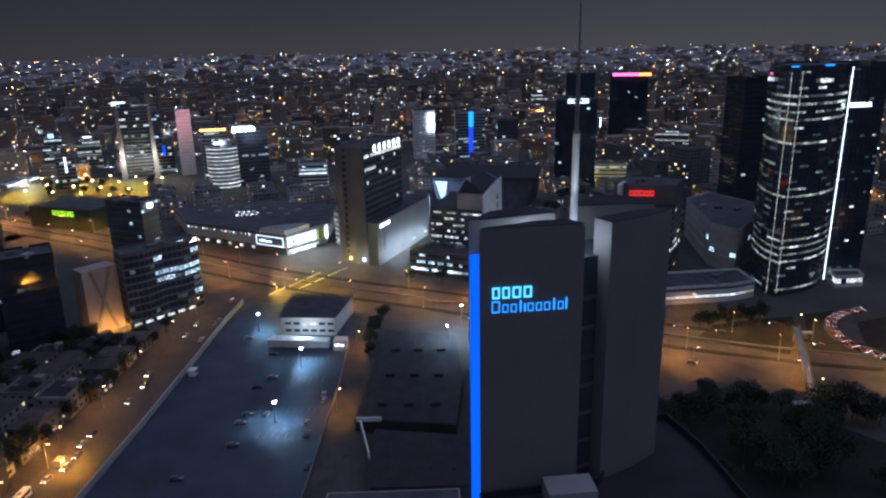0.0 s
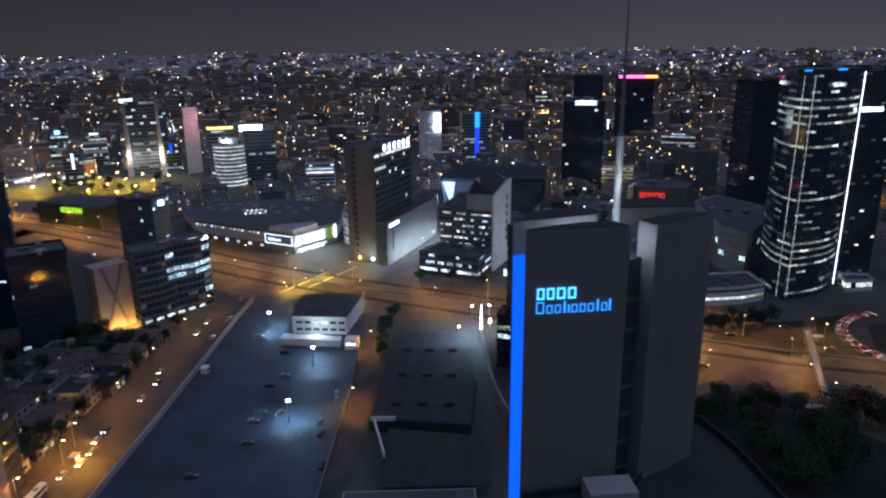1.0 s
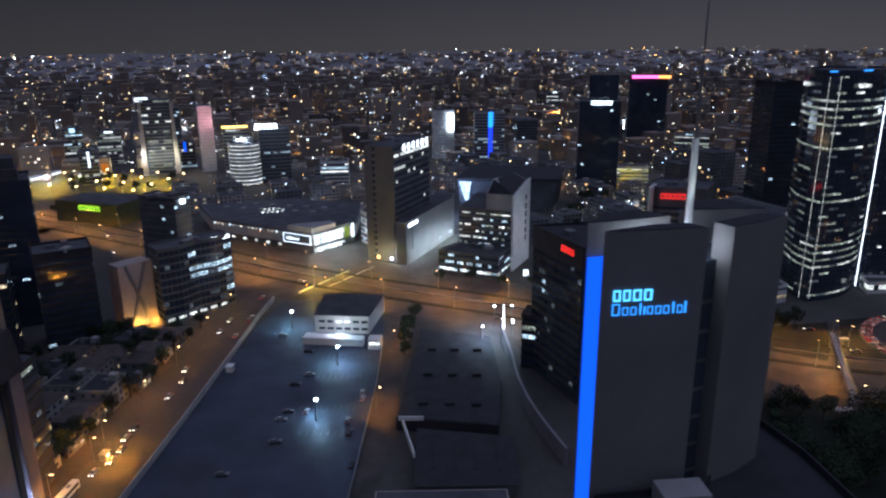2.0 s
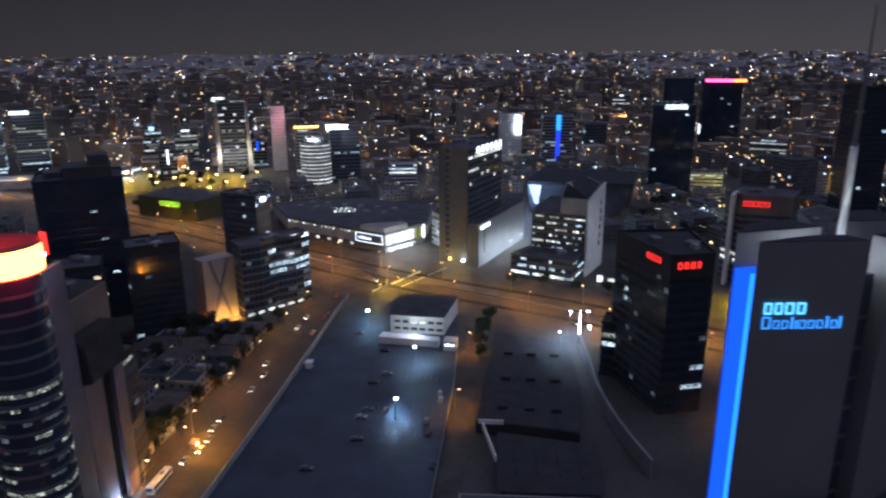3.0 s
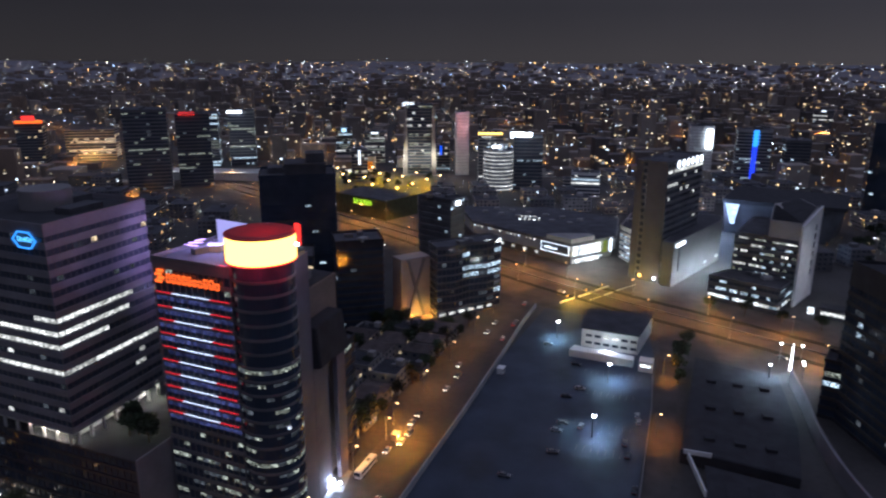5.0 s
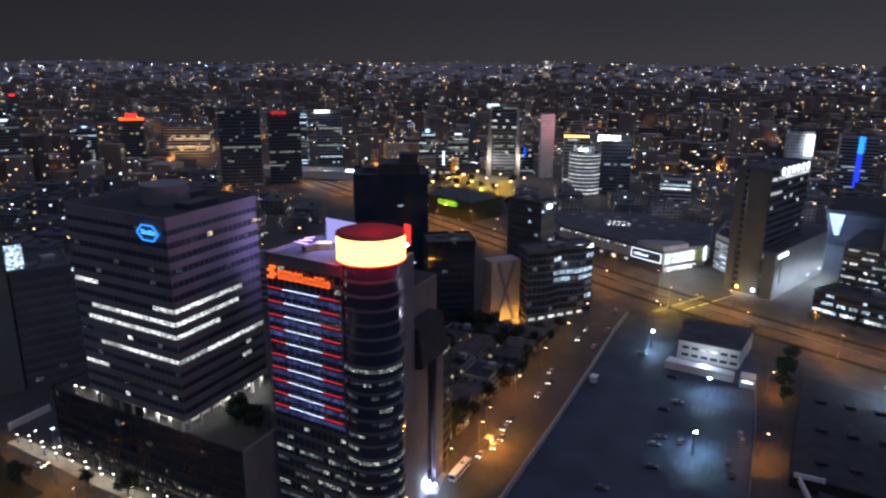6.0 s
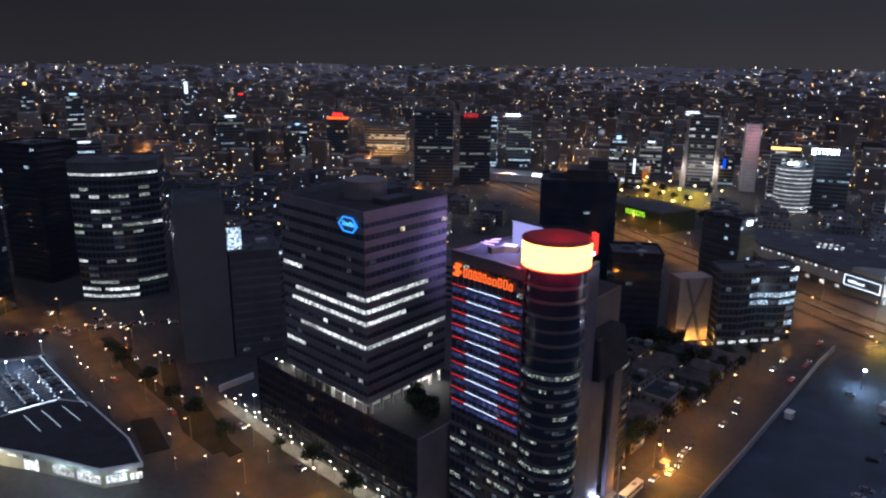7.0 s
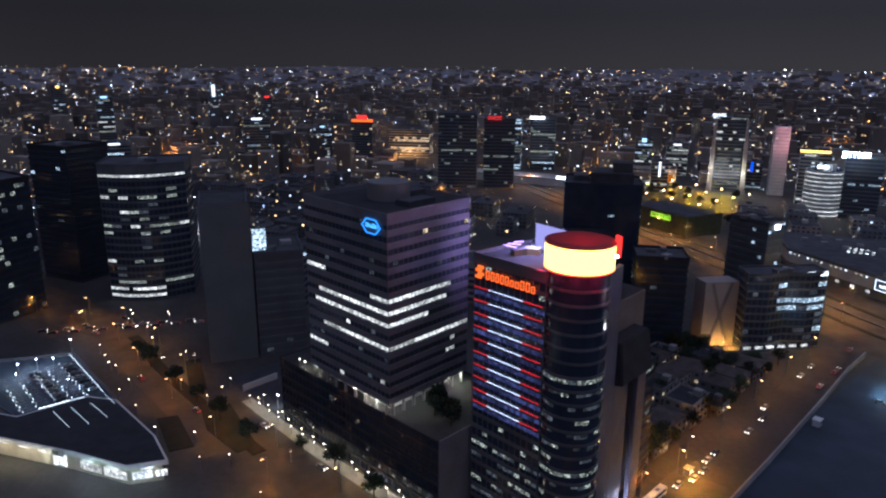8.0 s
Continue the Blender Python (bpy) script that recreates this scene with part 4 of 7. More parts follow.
for st in strokes:
    st.parent = ro
    st.matrix_basis = pose(q.x - rx, q.y - ry - 0.35, 56.9, 0, 0, -1)
letters(ro, CYANW, (q.x - rx - 2.5, q.y - ry - 0.3, 56.5), (65, -1, 0), 5, 1.3, gap=0.3, width=0.75, depth=0.2, seed=2, low=0.75)

# ---- dark block, curved glass office and others beyond the avenue ----
blk = tower("blind_grey_block", "tall blind dark grey block", [(-372, 141.5), (-363, 160), (-392, 176), (-402, 157)], 73.5, 4, sparse(0.0, [DIM]), DARK, DARK, 0.45, seed=4, plant=False)
kx, ky = blk.location.x, blk.location.y
ubox("blind_wall", surface("plain_grey_render", (0.17, 0.17, 0.165), 0.85, vary=0.12, scale=0.1), blk, (-367.3 - kx, 150.9 - ky, 37), (21.5, 1.2, 74.2), 64)
blk2 = tower("dark_stepped_block", "dark stepped block beside the blind grey one", [(-362, 161), (-352, 181), (-380, 196), (-392, 177)], 50, 4, sparse(0.02, [DIM]), DARK, DARK, 0.45, seed=5)
ubox("lit_screen", COOL, blk, (-360.6 - kx, 163.5 - ky, 57), (6, 0.6, 10), 64, "bright white screen on the block's edge")
cp = arc((-494, 143), (-471, 183), 8, 9) + [(-471, 183), (-498, 200), (-522, 160)]


curved_runs = runs({17: 0.99, 15: 0.22, 14: 0.35, 12: 0.2, 11: 0.2, 10: 0.85, 9: 0.2, 0: 0.9, 1: 0.6, 2: 0.5}, 0.04, (NEUT, HALF, HALF, HALF), 14, 1.0, 8)
curved_lit = lambda k, e, u, r: (NEUT if r.random() < 0.85 and e < (9 if k == 17 else 6) else None) if k < 2 or k == 17 else curved_runs(k, e, u, r)
tower("curved_glass_office", "curved glass office with a bright top floor and lobby", cp, 77, 4.1, curved_lit, GLASSB, DARK, 0.3, bay=2.6, strip=0.6, mullion=DARK, seed=14, crown=1.5)
lt = tower("tall_dark_office", "tall dark glass office with patches of lit floors", [(-505, 112), (-494, 85), (-530, 70), (-545, 105)], 74, 4.0, sparse(0.09, [HALF, DIM, DIM]), GLASSB, BLACKR, 0.3, bay=3, seed=15)

# ---- low market hall at the avenue's bend ----
mk = thing("market_hall", "low market hall with a dark roof, bright canopy and lit shopfront", "shop", (-350, 75, 0))
kp = ccw([(x + 350, y - 75) for x, y in [(-376, 37), (-322, 65.5), (-300.5, 75), (-294.5, 86.5), (-313, 90.2), (-350, 91), (-360.5, 84), (-362, 60), (-380, 50)]])
CREAM = surface("cream_render", (0.62, 0.56, 0.42), 0.7, vary=0.15, scale=0.3)
bm = bmesh.new()
add_prism(bm, grow(kp, -1.6), 0, 6.4)
part("wall", bm, CREAM, mk)
bm = bmesh.new()
add_prism(bm, kp, 6.2, 7.8)
part("fascia", bm, WHITE, mk)
bm = bmesh.new()
add_prism(bm, grow(kp, -0.7), 7.5, 7.86)
part("roof", bm, BLACKR, mk)


def on_front(a, b, s, off):
    """A place on the hall's front between two corners, off metres before its wall, and the front's turn."""
    a, b = Vector(a), Vector(b)
    w = (b - a).normalized()
    q = a.lerp(b, s) + Vector((w.y, -w.x)) * (off - 1.6)
    return q.x + 350, q.y - 75, math.degrees(math.atan2(w.y, w.x))


F1, F2, F3, F4 = (-376, 37), (-322, 65.5), (-300.5, 75), (-294.5, 86.5)
for a, b, s, ln, z, hgt, m in ((F1, F2, 0.885, 5.6, 3.3, 5.4, BRIGHT), (F2, F3, 0.27, 9.0, 2.6, 3.0, NEUT), (F2, F3, 0.72, 9.5, 2.6, 3.0, NEUT), (F3, F4, 0.35, 6.0, 2.9, 2.6, BRIGHT), (F3, F4, 0.8, 3.6, 2.6, 2.2, NEUT)):
    x, y, turn = on_front(a, b, s, 0.05)
    ubox("shopfront", m, mk, (x, y, z), (ln, 0.3, hgt), turn)
    for i in range(int(ln / 1.8)):
        x, y, turn = on_front(a, b, s + (i - ln / 3.6 + 0.5) * 1.8 / (Vector(b) - Vector(a)).length, 0.26)
        ubox("window_bar", STEEL, mk, (x, y, z), (0.12, 0.1, hgt), turn)
x, y, turn = on_front(F1, F2, 0.885, 1.7)
ubox("entrance_frame", WHITE, mk, (x, y, 6.9), (7.4, 0.7, 2.6), turn)
x, y, turn = on_front(F1, F2, 0.885, 2.1)
for i in range(3):
    sign_shape(DARK, mk, (x - 1.5 + i * 1.5, y - 0.6 + i * 0.6, 6.9), (1.0, 0.2, 1.2), turn, 0.25)
for a, b, s, power, col in ((F1, F2, 0.5, 260, (1.0, 0.82, 0.5)), (F1, F2, 0.66, 260, (1.0, 0.82, 0.5)), (F1, F2, 0.8, 310, (1.0, 0.88, 0.62)), (F2, F3, 0.3, 260, (0.85, 0.97, 1.0)), (F2, F3, 0.75, 260, (0.85, 0.97, 1.0)), (F3, F4, 0.5, 235, (0.9, 1.0, 0.95))):
    x, y, turn = on_front(a, b, s, 4.2)
    lamp_light("canopy_lamp", mk, (x, y, 4.6), power, col)
    x, y, turn = on_front(a, b, s, 1.4)
    ubox("canopy_light", BRIGHT, mk, (x, y, 6.0), (4.2, 0.4, 0.25), turn)


def light_line(parent, a, b, z, material, wide=0.22):
    """One straight light tube between two places."""
    a, b = Vector(a) - Vector(parent.location[:2]), Vector(b) - Vector(parent.location[:2])
    w = b - a
    ubox("light_tube", material, parent, ((a.x + b.x) / 2, (a.y + b.y) / 2, z), (w.length, wide, 0.14), math.degrees(math.atan2(w.y, w.x)))


TUBE = glow("roof_tube", (0.8, 0.92, 1.0), 0.4)
for a, b in (((-356.1, 70.4), (-339.6, 70.6)), ((-355.2, 76.2), (-337.2, 76.5)), ((-353.3, 82.7), (-337.5, 83.1)), ((-357.2, 89.3), (-346.9, 89.1))):
    light_line(mk, a, b, 8.0, TUBE, 0.12)
deck = thing("roof_car_park", "roof-level car park with bright lamps and painted bays", "car park", (-385, 78, 0))
dp = ccw([(x + 385, y - 78) for x, y in [(-362.6, 59.5), (-361.0, 84.4), (-351.5, 91.6), (-409, 95), (-426, 66), (-400, 54)]])
bm = bmesh.new()
add_prism(bm, dp, 0, 6.6)
part("wall", bm, CONC, deck)
bm = bmesh.new()
add_prism(bm, grow(dp, -0.5), 6.2, 6.65)
part("deck_surface", bm, LOT, deck)
for i in range(len(dp)):
    a, b = Vector(dp[i]), Vector(dp[(i + 1) % len(dp)])
    ubox("parapet", DARK, deck, ((a.x + b.x) / 2, (a.y + b.y) / 2, 7.2), ((b - a).length, 0.3, 1.2), math.degrees(math.atan2(b.y - a.y, b.x - a.x)))
bm = bmesh.new()
for r_ in range(4):
    for i in range(16):
        add_box(bm, (-18 + i * 2.6, -14 + r_ * 6.4, 6.67), (0.14, 4.4, 0.02))
tagged(part("bay_marking", bm, PAINT, deck), kind="stuff")
for a, b, m in (((-408.6, 92.8), (-360.1, 89.8), SIGNM), ((-362.4, 67.3), (-361.5, 77.6), WHITEL), ((-361.5, 77.6), (-360.6, 83.1), SIGNM), ((-397.4, 75.3), (-365.3, 73.8), TUBE)):
    light_line(deck, a, b, 7.9, m, 0.12)
for a, b, n_ in (((-403.7, 86.7), (-359.8, 83.9), 17), ((-393.9, 69.1), (-363.4, 67.3), 12), ((-390.7, 63.6), (-364.5, 61.9), 10), ((-402, 80.5), (-364, 79.0), 12)):
    for i in range(n_):
        q = Vector(a).lerp(Vector(b), (i + 0.5) / n_)
        ubox("row_light", SIGNM if (i * 7 + n_) % 3 else NEUT, deck, (q.x + 385, q.y - 78 + (i % 2) * 0.7, 6.95), (0.6, 0.3, 0.25), (i * 37) % 30 - 15)
for x, y in ((-404.6, 71.6), (-404.8, 78.8), (-401.0, 84.3), (-394.7, 68.4), (-375, 82)):
    bm = bmesh.new()
    add_tube(bm, x + 385, y - 78, 6.6, 11.0, 0.1)
    part("lamp_post", bm, STEEL, deck)
    ubox("lamp_head", LAMPW, deck, (x + 385, y - 78, 11.0), (0.5, 0.35, 0.2))
    lamp_light("deck_lamp", deck, (x + 385, y - 78, 10.7), 800, (0.85, 0.95, 1.0))

# ---- offices beyond the boulevard ----
gb = tower("white_gabled_office", "office with lit floors and a pale sloping top storey", [(-60, 436), (-28, 424), (-19, 448), (-22, 478), (-48, 482)], 36.2, 3.9, lambda k, e, u, r: r.choice((COOL, NEUT, HALF)) if e in (0, 4) and r.random() < 0.42 else None, GLASS, DARK, 0.55, bay=1.9, mullion=DARK, seed=18, plant=False)
gx, gy = gb.location.x, gb.location.y
bm = bmesh.new()
top = [(-43, 430.2, 46.8), (-26.5, 423.6, 47.4), (-17.5, 448, 52.6), (-24, 474, 52.0), (-38, 476, 47.5)]
lo = [bm.verts.new((px - gx, py - gy, 36.3)) for px, py, pz in top]
hi = [bm.verts.new((px - gx, py - gy, pz)) for px, py, pz in top]
bm.faces.new(lo)
bm.faces.new(hi)
for i in range(5):
    bm.faces.new((lo[i], lo[(i + 1) % 5], hi[(i + 1) % 5], hi[i]))
pale_top = part("top_storey", bm, CONC, gb, "pale windowless top storey with a sloping roof")
bm = bmesh.new()
bm.faces.new([bm.verts.new((px - gx + (0.6 if px < -30 else -0.6), py - gy + (0.5 if py < 440 else -0.5), pz + 0.06)) for px, py, pz in top])
bmesh.ops.solidify(bm, geom=bm.faces[:], thickness=0.05)
part("sloping_roof", bm, BLACKR, pale_top)
gw = thing("white_fin_wall", "tall white fin wall with slot windows and a slanted top", "wall", (-21, 435, 0))
fin_line = [(-27.2, 420.5), (-15.2, 450.0)]
fin_way = (Vector(fin_line[1]) - Vector(fin_line[0])).normalized()
fin_out = Vector((fin_way.y, -fin_way.x)) * 0.55
bm = bmesh.new()
lo = [bm.verts.new((px + sx_ * fin_out.x + 21, py + sx_ * fin_out.y - 435, 0)) for (px, py), sx_ in zip(fin_line + fin_line[::-1], (1, 1, -1, -1))]
hi = [bm.verts.new((v_.co.x, v_.co.y, pz)) for v_, pz in zip(lo, (46.5, 53.2, 53.2, 46.5))]
bm.faces.new(lo)
bm.faces.new(hi)
for i in range(4):
    bm.faces.new((lo[i], lo[(i + 1) % 4], hi[(i + 1) % 4], hi[i]))
part("wall", bm, WHITE, gw)
for k in range(6):
    q = Vector(fin_line[0]).lerp(Vector(fin_line[1]), 0.74) + fin_out
    ubox("slot_window", GLASS, gw, (q.x + 21, q.y - 435, 16 + k * 5.2), (2.0, 0.16, 3.2), math.degrees(math.atan2(fin_way.y, fin_way.x)))
# Unseen light hung in the air, added to brighten the fin's face.
lamp_light("fin_lamp", gw, (14, -12, 20), 1600, (0.95, 0.95, 1.0), 0.4)
tower("glazed_showroom", "low glazed showroom with a bright ground floor", [(-72, 417), (-36, 403), (-28, 424), (-60, 434)], 14, 4.5, lambda k, e, u, r: (BRIGHT if r.random() < 0.5 else NEUT) if k == 0 and r.random() < 0.62 else (COOL if r.random() < 0.2 else None), GLASS, DARK, 0.5, bay=2, mullion=DARK, seed=20)
vg = thing("slanted_theatre", "dark theatre block with a slanted glazed wedge lit pale blue", "theatre", (-20.5, 602, 0))
bm = bmesh.new()
add_prism(bm, ccw([(-42, -10), (30, -25), (45, 25), (-30, 40)]), 0, 26, ccw([(-45, -22), (38, -28), (48, 28), (-32, 42)]))
part("wall", bm, ROOFM, vg)
bm = bmesh.new()
add_prism(bm, ccw([(-46, -23), (39, -29), (49, 29), (-33, 43)]), 26, 29)
part("roof", bm, BLACKR, vg)
bm = bmesh.new()
v = [bm.verts.new(q) for q in ((-43.5, -23.4, 25.6), (-33.5, -24.9, 25.6), (-35.6, -19.5, 9), (-38.4, -19, 9), (-43.5, -22.4, 25.7), (-33.5, -23.9, 25.7), (-35.6, -18.5, 9.1), (-38.4, -18, 9.1))]
for f in ((0, 1, 2, 3), (7, 6, 5, 4), (0, 4, 5, 1), (1, 5, 6, 2), (2, 6, 7, 3), (3, 7, 4, 0)):
    bm.faces.new([v[i] for i in f])
part("lit_wedge", bm, lit_window("pale_blue_wedge", (0.5, 0.68, 1.0), 0.75, 3, 0.8), vg, "glowing pale blue glass wedge")
lamp_light("wedge_light", vg, (-46, -34, 14), 16000, (0.5, 0.65, 1.0), 1.0)
cl = tower("dark_office_block", "nearly black glass office with two red roof signs", [(-9.5, 256.5), (7, 262), (4, 296), (-25, 290)], 58, 3.9, lambda k, e, u, r: (COOL if (e, k) == (0, 2) and u > 0.5 or (e, k) == (0, 4) and u > 0.7 or r.random() < 0.003 else (DIM if r.random() < 0.025 else None)), GLASSB, BLACKR, 0.35, bay=2.6, mullion=BLACKR, roof=BLACKR, seed=22, crown=4.6)
cx_, cy_ = cl.location.x, cl.location.y
letters(cl, REDL, (-15.6 - cx_, 269.9 - cy_, 58.6), (15.5, -33.5, 0), 4, 2.3, gap=0.75, seed=3, depth=0.5)
letters(cl, REDL, (-6.6 - cx_, 257.2 - cy_, 58.2), (16.5, 5.5, 0), 4, 2.3, gap=0.75, seed=6, depth=0.5)
tower("low_glass_wing", "lower dark glass wing with two bright white floors", [(-29, 288.5), (-13, 283.9), (-9, 290), (-26, 300)], 23.5, 3.9, lambda k, e, u, r: ((COOL if k == 3 else HALF) if k in (3, 4) and e == 0 and u < 0.85 else None), GLASSB, BLACKR, 0.35, bay=2.2, roof=BLACKR, plant=False, seed=24)
arcade = thing("lit_arcade", "low dark shop row with a bright white shopfront beside the boulevard", "shop", (-15.5, 407.5, 0))
ubox("wall", DARK, arcade, (13.6, 1.6, 2.8), (25.4, 9, 5.6), -14.8)
ubox("roof", BLACKR, arcade, (13.6, 1.6, 5.7), (26.0, 9.6, 0.3), -14.8)
ubox("shopfront", NEUT, arcade, (12.4, -2.9, 3.0), (23.4, 0.3, 1.8), -14.8)
ubox("entrance_light", BRIGHT, arcade, (-3.5, 2.0, 3.0), (3.2, 0.4, 4.0), -14.8)
rm = tower("white_edged_office", "office with a pale curved edge and red roof sign", [(52, 428), (58, 416), (84, 412), (96, 436), (66, 448)], 46, 3.9, lambda k, e, u, r: (NEUT if k in (3, 4) and r.random() < 0.4 else (WARM if r.random() < 0.04 else None)), GLASS, DARK, 0.4, bay=2.8, seed=23, crown=7)
letters(rm, REDL, (58.5 - rm.location.x, 415.0 - rm.location.y, 47.6), (26, -4, 0), 5, 2.8, gap=0.4, width=0.85, seed=3)
ubox("pale_edge", WHITE, rm, (55 - rm.location.x, 421 - rm.location.y, 27), (2.0, 13, 54), -25)

# ---- the low white building at the end of the lot ----
lb = thing("white_depot", "white two-storey depot with a dark roof at the parking lot's end", "building", (-110, 330, 0))
bm = bmesh.new()
add_prism(bm, ccw([(-17, -7), (9.5, -8), (13, 22), (-18, 20)]), 0, 9.2)
part("wall", bm, WHITE, lb)
lamp_light("facade_lamp", lb, (-3, -17, 5.2), 950, (0.9, 0.97, 1.0))
bm = bmesh.new()
add_prism(bm, ccw([(-17.5, -7.5), (10, -8.5), (13.5, 22.5), (-18.5, 20.5)]), 9.2, 9.7)
part("roof", bm, ROOFM, lb)
bm = bmesh.new()
add_prism(bm, ccw([(-20, -21), (9, -23), (9, -18), (-19, -15)]), 0, 3.4)
part("front_wall", bm, WHITE, lb)
ubox("gatehouse", WHITE, lb, (14.8, -23, 2.4), (6, 6, 4.8), 0)
ubox("gate_light", BRIGHT, lb, (14.8, -26.05, 3.0), (4.5, 0.1, 1.2))
for i in range(6):
    for k in range(2):
        if (i, k) in ((3, 1), (2, 1)):
            ubox("lit_window", NEUT, lb, (-13.5 + i * 4.2, -7.55 - i * 0.16, 2.6 + k * 3.6), (3.0, 0.12, 1.3))
        else:
            ubox("window", GLASS, lb, (-13.5 + i * 4.2, -7.55 - i * 0.16, 2.6 + k * 3.6), (3.0, 0.12, 1.3))
# ---- street furniture, cars and trees: one of each kind, then copies ----
def street_lamp(name, label, group, height, arm, glow_mat, power, col, cone=150):
    t = thing(name, label, "street lamp", (0, 0, 0), group)
    bm = bmesh.new()
    add_tube(bm, 0, 0, 0, height, 0.14, 0.08, 8)
    add_tube(bm, 0, 0, 0, 0.6, 0.25, 0.22, 8)
    part("pole", bm, STEEL, t)
    ubox("arm", STEEL, t, (arm / 2, 0, height), (arm + 0.2, 0.1, 0.1))
    ubox("lamp_head", STEEL, t, (arm, 0, height + 0.08), (1.0, 0.42, 0.16))
    ubox("lamp_glass", glow_mat, t, (arm, 0, height - 0.1), (0.8, 0.5, 0.2) if height > 5 else (0.42, 0.42, 0.3))
    if power:
        lamp_light("lamp_light", t, (arm, 0, height - 0.4), power, col, 0.3, cone, 0.9)
    return t


SODIUM = (1.0, 0.31, 0.03)
WHITE_LED = (0.68, 0.84, 1.0)
lamp_o = street_lamp("street_lamp", "grey steel street lamp with an orange sodium light", "street lamps", 9.5, 1.6, LAMPO, 3100, SODIUM, 160)
lamp_o.matrix_basis = pose(-179.6, 160, 0)
lamp_o2 = street_lamp("road_lamp", "tall grey road lamp with an orange light on the median", "boulevard lamps", 11, 2.0, LAMPO, 10500, (1.0, 0.36, 0.07), 166)
lamp_o2.matrix_basis = pose(-420, 560, 0)
lamp_w = street_lamp("lot_lamp", "tall lamp with a bright white light in the parking lot", "parking lot lamps", 9.0, 0.4, LAMPW, 11500, (0.50, 0.76, 1.0), 140)
# Oversized glowing box stands in for the glare around the bulb.
ubox("lamp_globe", LAMPW, lamp_w, (0.4, 0, 8.85), (1.1, 1.1, 0.5))
for k in range(3):
    ob = lamp_light("side_light", lamp_w, (0.4, 0, 8.7), 6200, (0.46, 0.78, 1.0), 0.3, 100, 1.0)
    ob.matrix_basis = pose(0.4, 0, 8.7, 0, 0, 120 * k) @ pose(0, 0, 0, 0, 42, 0)
lamp_w.matrix_basis = pose(-140, 328, 0)
for i, y in enumerate((190, 222, 252, 284, 318, 350)):
    copy_thing(lamp_o, pose(-179.6, y, 0, 0, 0, 0))
for x, y in ((-109.2, 287.6), (-108, 240.5), (-98.5, 176), (-128, 160)):
    copy_thing(lamp_w, pose(x, y, 0))
for x, y in ((-86.5, 250), (-87.5, 305)):
    copy_thing(lamp_o, pose(x, y, 0))
n = 0
for i in range(len(BLVD) - 1):
    p, q = Vector(BLVD[i]), Vector(BLVD[i + 1])
    if -520 < p.x < 330 or (-1350 < p.x <= -520 and i % 2):
        w = (q - p).normalized()
        o = Vector((-w.y, w.x))
        a = math.degrees(math.atan2(o.y, o.x))
        if n % 2 == 0:
            c = p + o * 13
            copy_thing(lamp_o2, pose(c.x, c.y, 0.2, 0, 0, a + 180))
        else:
            c = p - o * 13
            copy_thing(lamp_o2, pose(c.x, c.y, 0.2, 0, 0, a + 180 * (n % 4 == 1)))
        n += 1
for i in range(2, len(CROSS) - 1, 2):
    p, q = Vector(CROSS[i]), Vector(CROSS[i + 1])
    w = (q - p).normalized()
    copy_thing(lamp_o, pose(p.x - w.y * (7 if i % 4 else -7), p.y + w.x * (7 if i % 4 else -7), 0, 0, 0, math.degrees(math.atan2(w.x, -w.y)) + 180 * (i % 2)))
for x, y in ((30, 284), (22, 318), (14, 250), (46, 300), (60, 287), (96, 274), (140, 268), (178, 262), (228, 272), (78, 352), (119, 323), (98, 258), (176, 330), (-436, 180), (-426, 260), (-412, 360)):
    copy_thing(lamp_o, pose(x, y, 0))
# yellow-lit crossing
for x, y in ((-146, 384), (-138, 398), (-131, 412)):
    t = thing("rail_light", "low yellow lamp on the underpass rail", "rail light", (x, y, 0), "underpass lamps")
    ubox("rail", CONC, t, (0, 0, 0.5), (13, 0.4, 1.0), 61)
    ubox("lamp_glass", YELLOW, t, (0, 0, 3.0), (0.5, 0.5, 0.4))
    ubox("post", STEEL, t, (0, 0, 1.4), (0.12, 0.12, 2.9))
    lamp_light("lamp_light", t, (2.5, -1.5, 3.2), 2300, (1.0, 0.6, 0.05))
for x, y, rz, m, pw, col in ((-112, 438.8, -20, YELLOW, 900, (1.0, 0.62, 0.15)), (-103, 435.4, -20, WHITEL, 1300, (0.9, 0.95, 1.0))):
    t = thing("wall_light", "bright lamp at the foot of the store tower's wall", "wall light", (x, y, 0), "wall lamps")
    ubox("lamp_glass", m, t, (0, -0.6, 3.4), (1.8, 0.4, 1.8), rz)
    lamp_light("lamp_light", t, (0, -1.6, 3.6), pw, col)
flood = thing("floodlit_pylon", "slim white pylon with floodlights beside the boulevard", "pylon", (-35, 330, 0))
bm = bmesh.new()
add_tube(bm, 0, 0, 0, 13, 0.55, 0.15, 6)
# The pylon's lit look is its own glow, not floodlight on it.
part("pylon", bm, WHITEL, flood)
for dx, dy, z in ((-10.5, -24, 11.5), (-4.5, 3, 11), (4, 2.5, 11.5), (4.2, -8, 7), (4.2, -5, 7)):
    bm = bmesh.new()
    add_tube(bm, dx, dy, 0, z, 0.12)
    part("post", bm, STEEL, flood)
    ubox("floodlight", LAMPW, flood, (dx, dy, z), (0.8, 0.4, 0.45), 20)
lamp_light("lamp_light", flood, (-3, -3, 10), 5000, WHITE_LED)
lamp_light("lamp_light", flood, (-10, -23, 10.8), 4000, WHITE_LED)
wl = street_lamp("plaza_lamp", "bright white plaza lamp beside the avenue", "plaza lamps", 6.6, 0.4, LAMPW, 800, WHITE_LED, 150)
wl.matrix_basis = pose(-312, 139, 0)
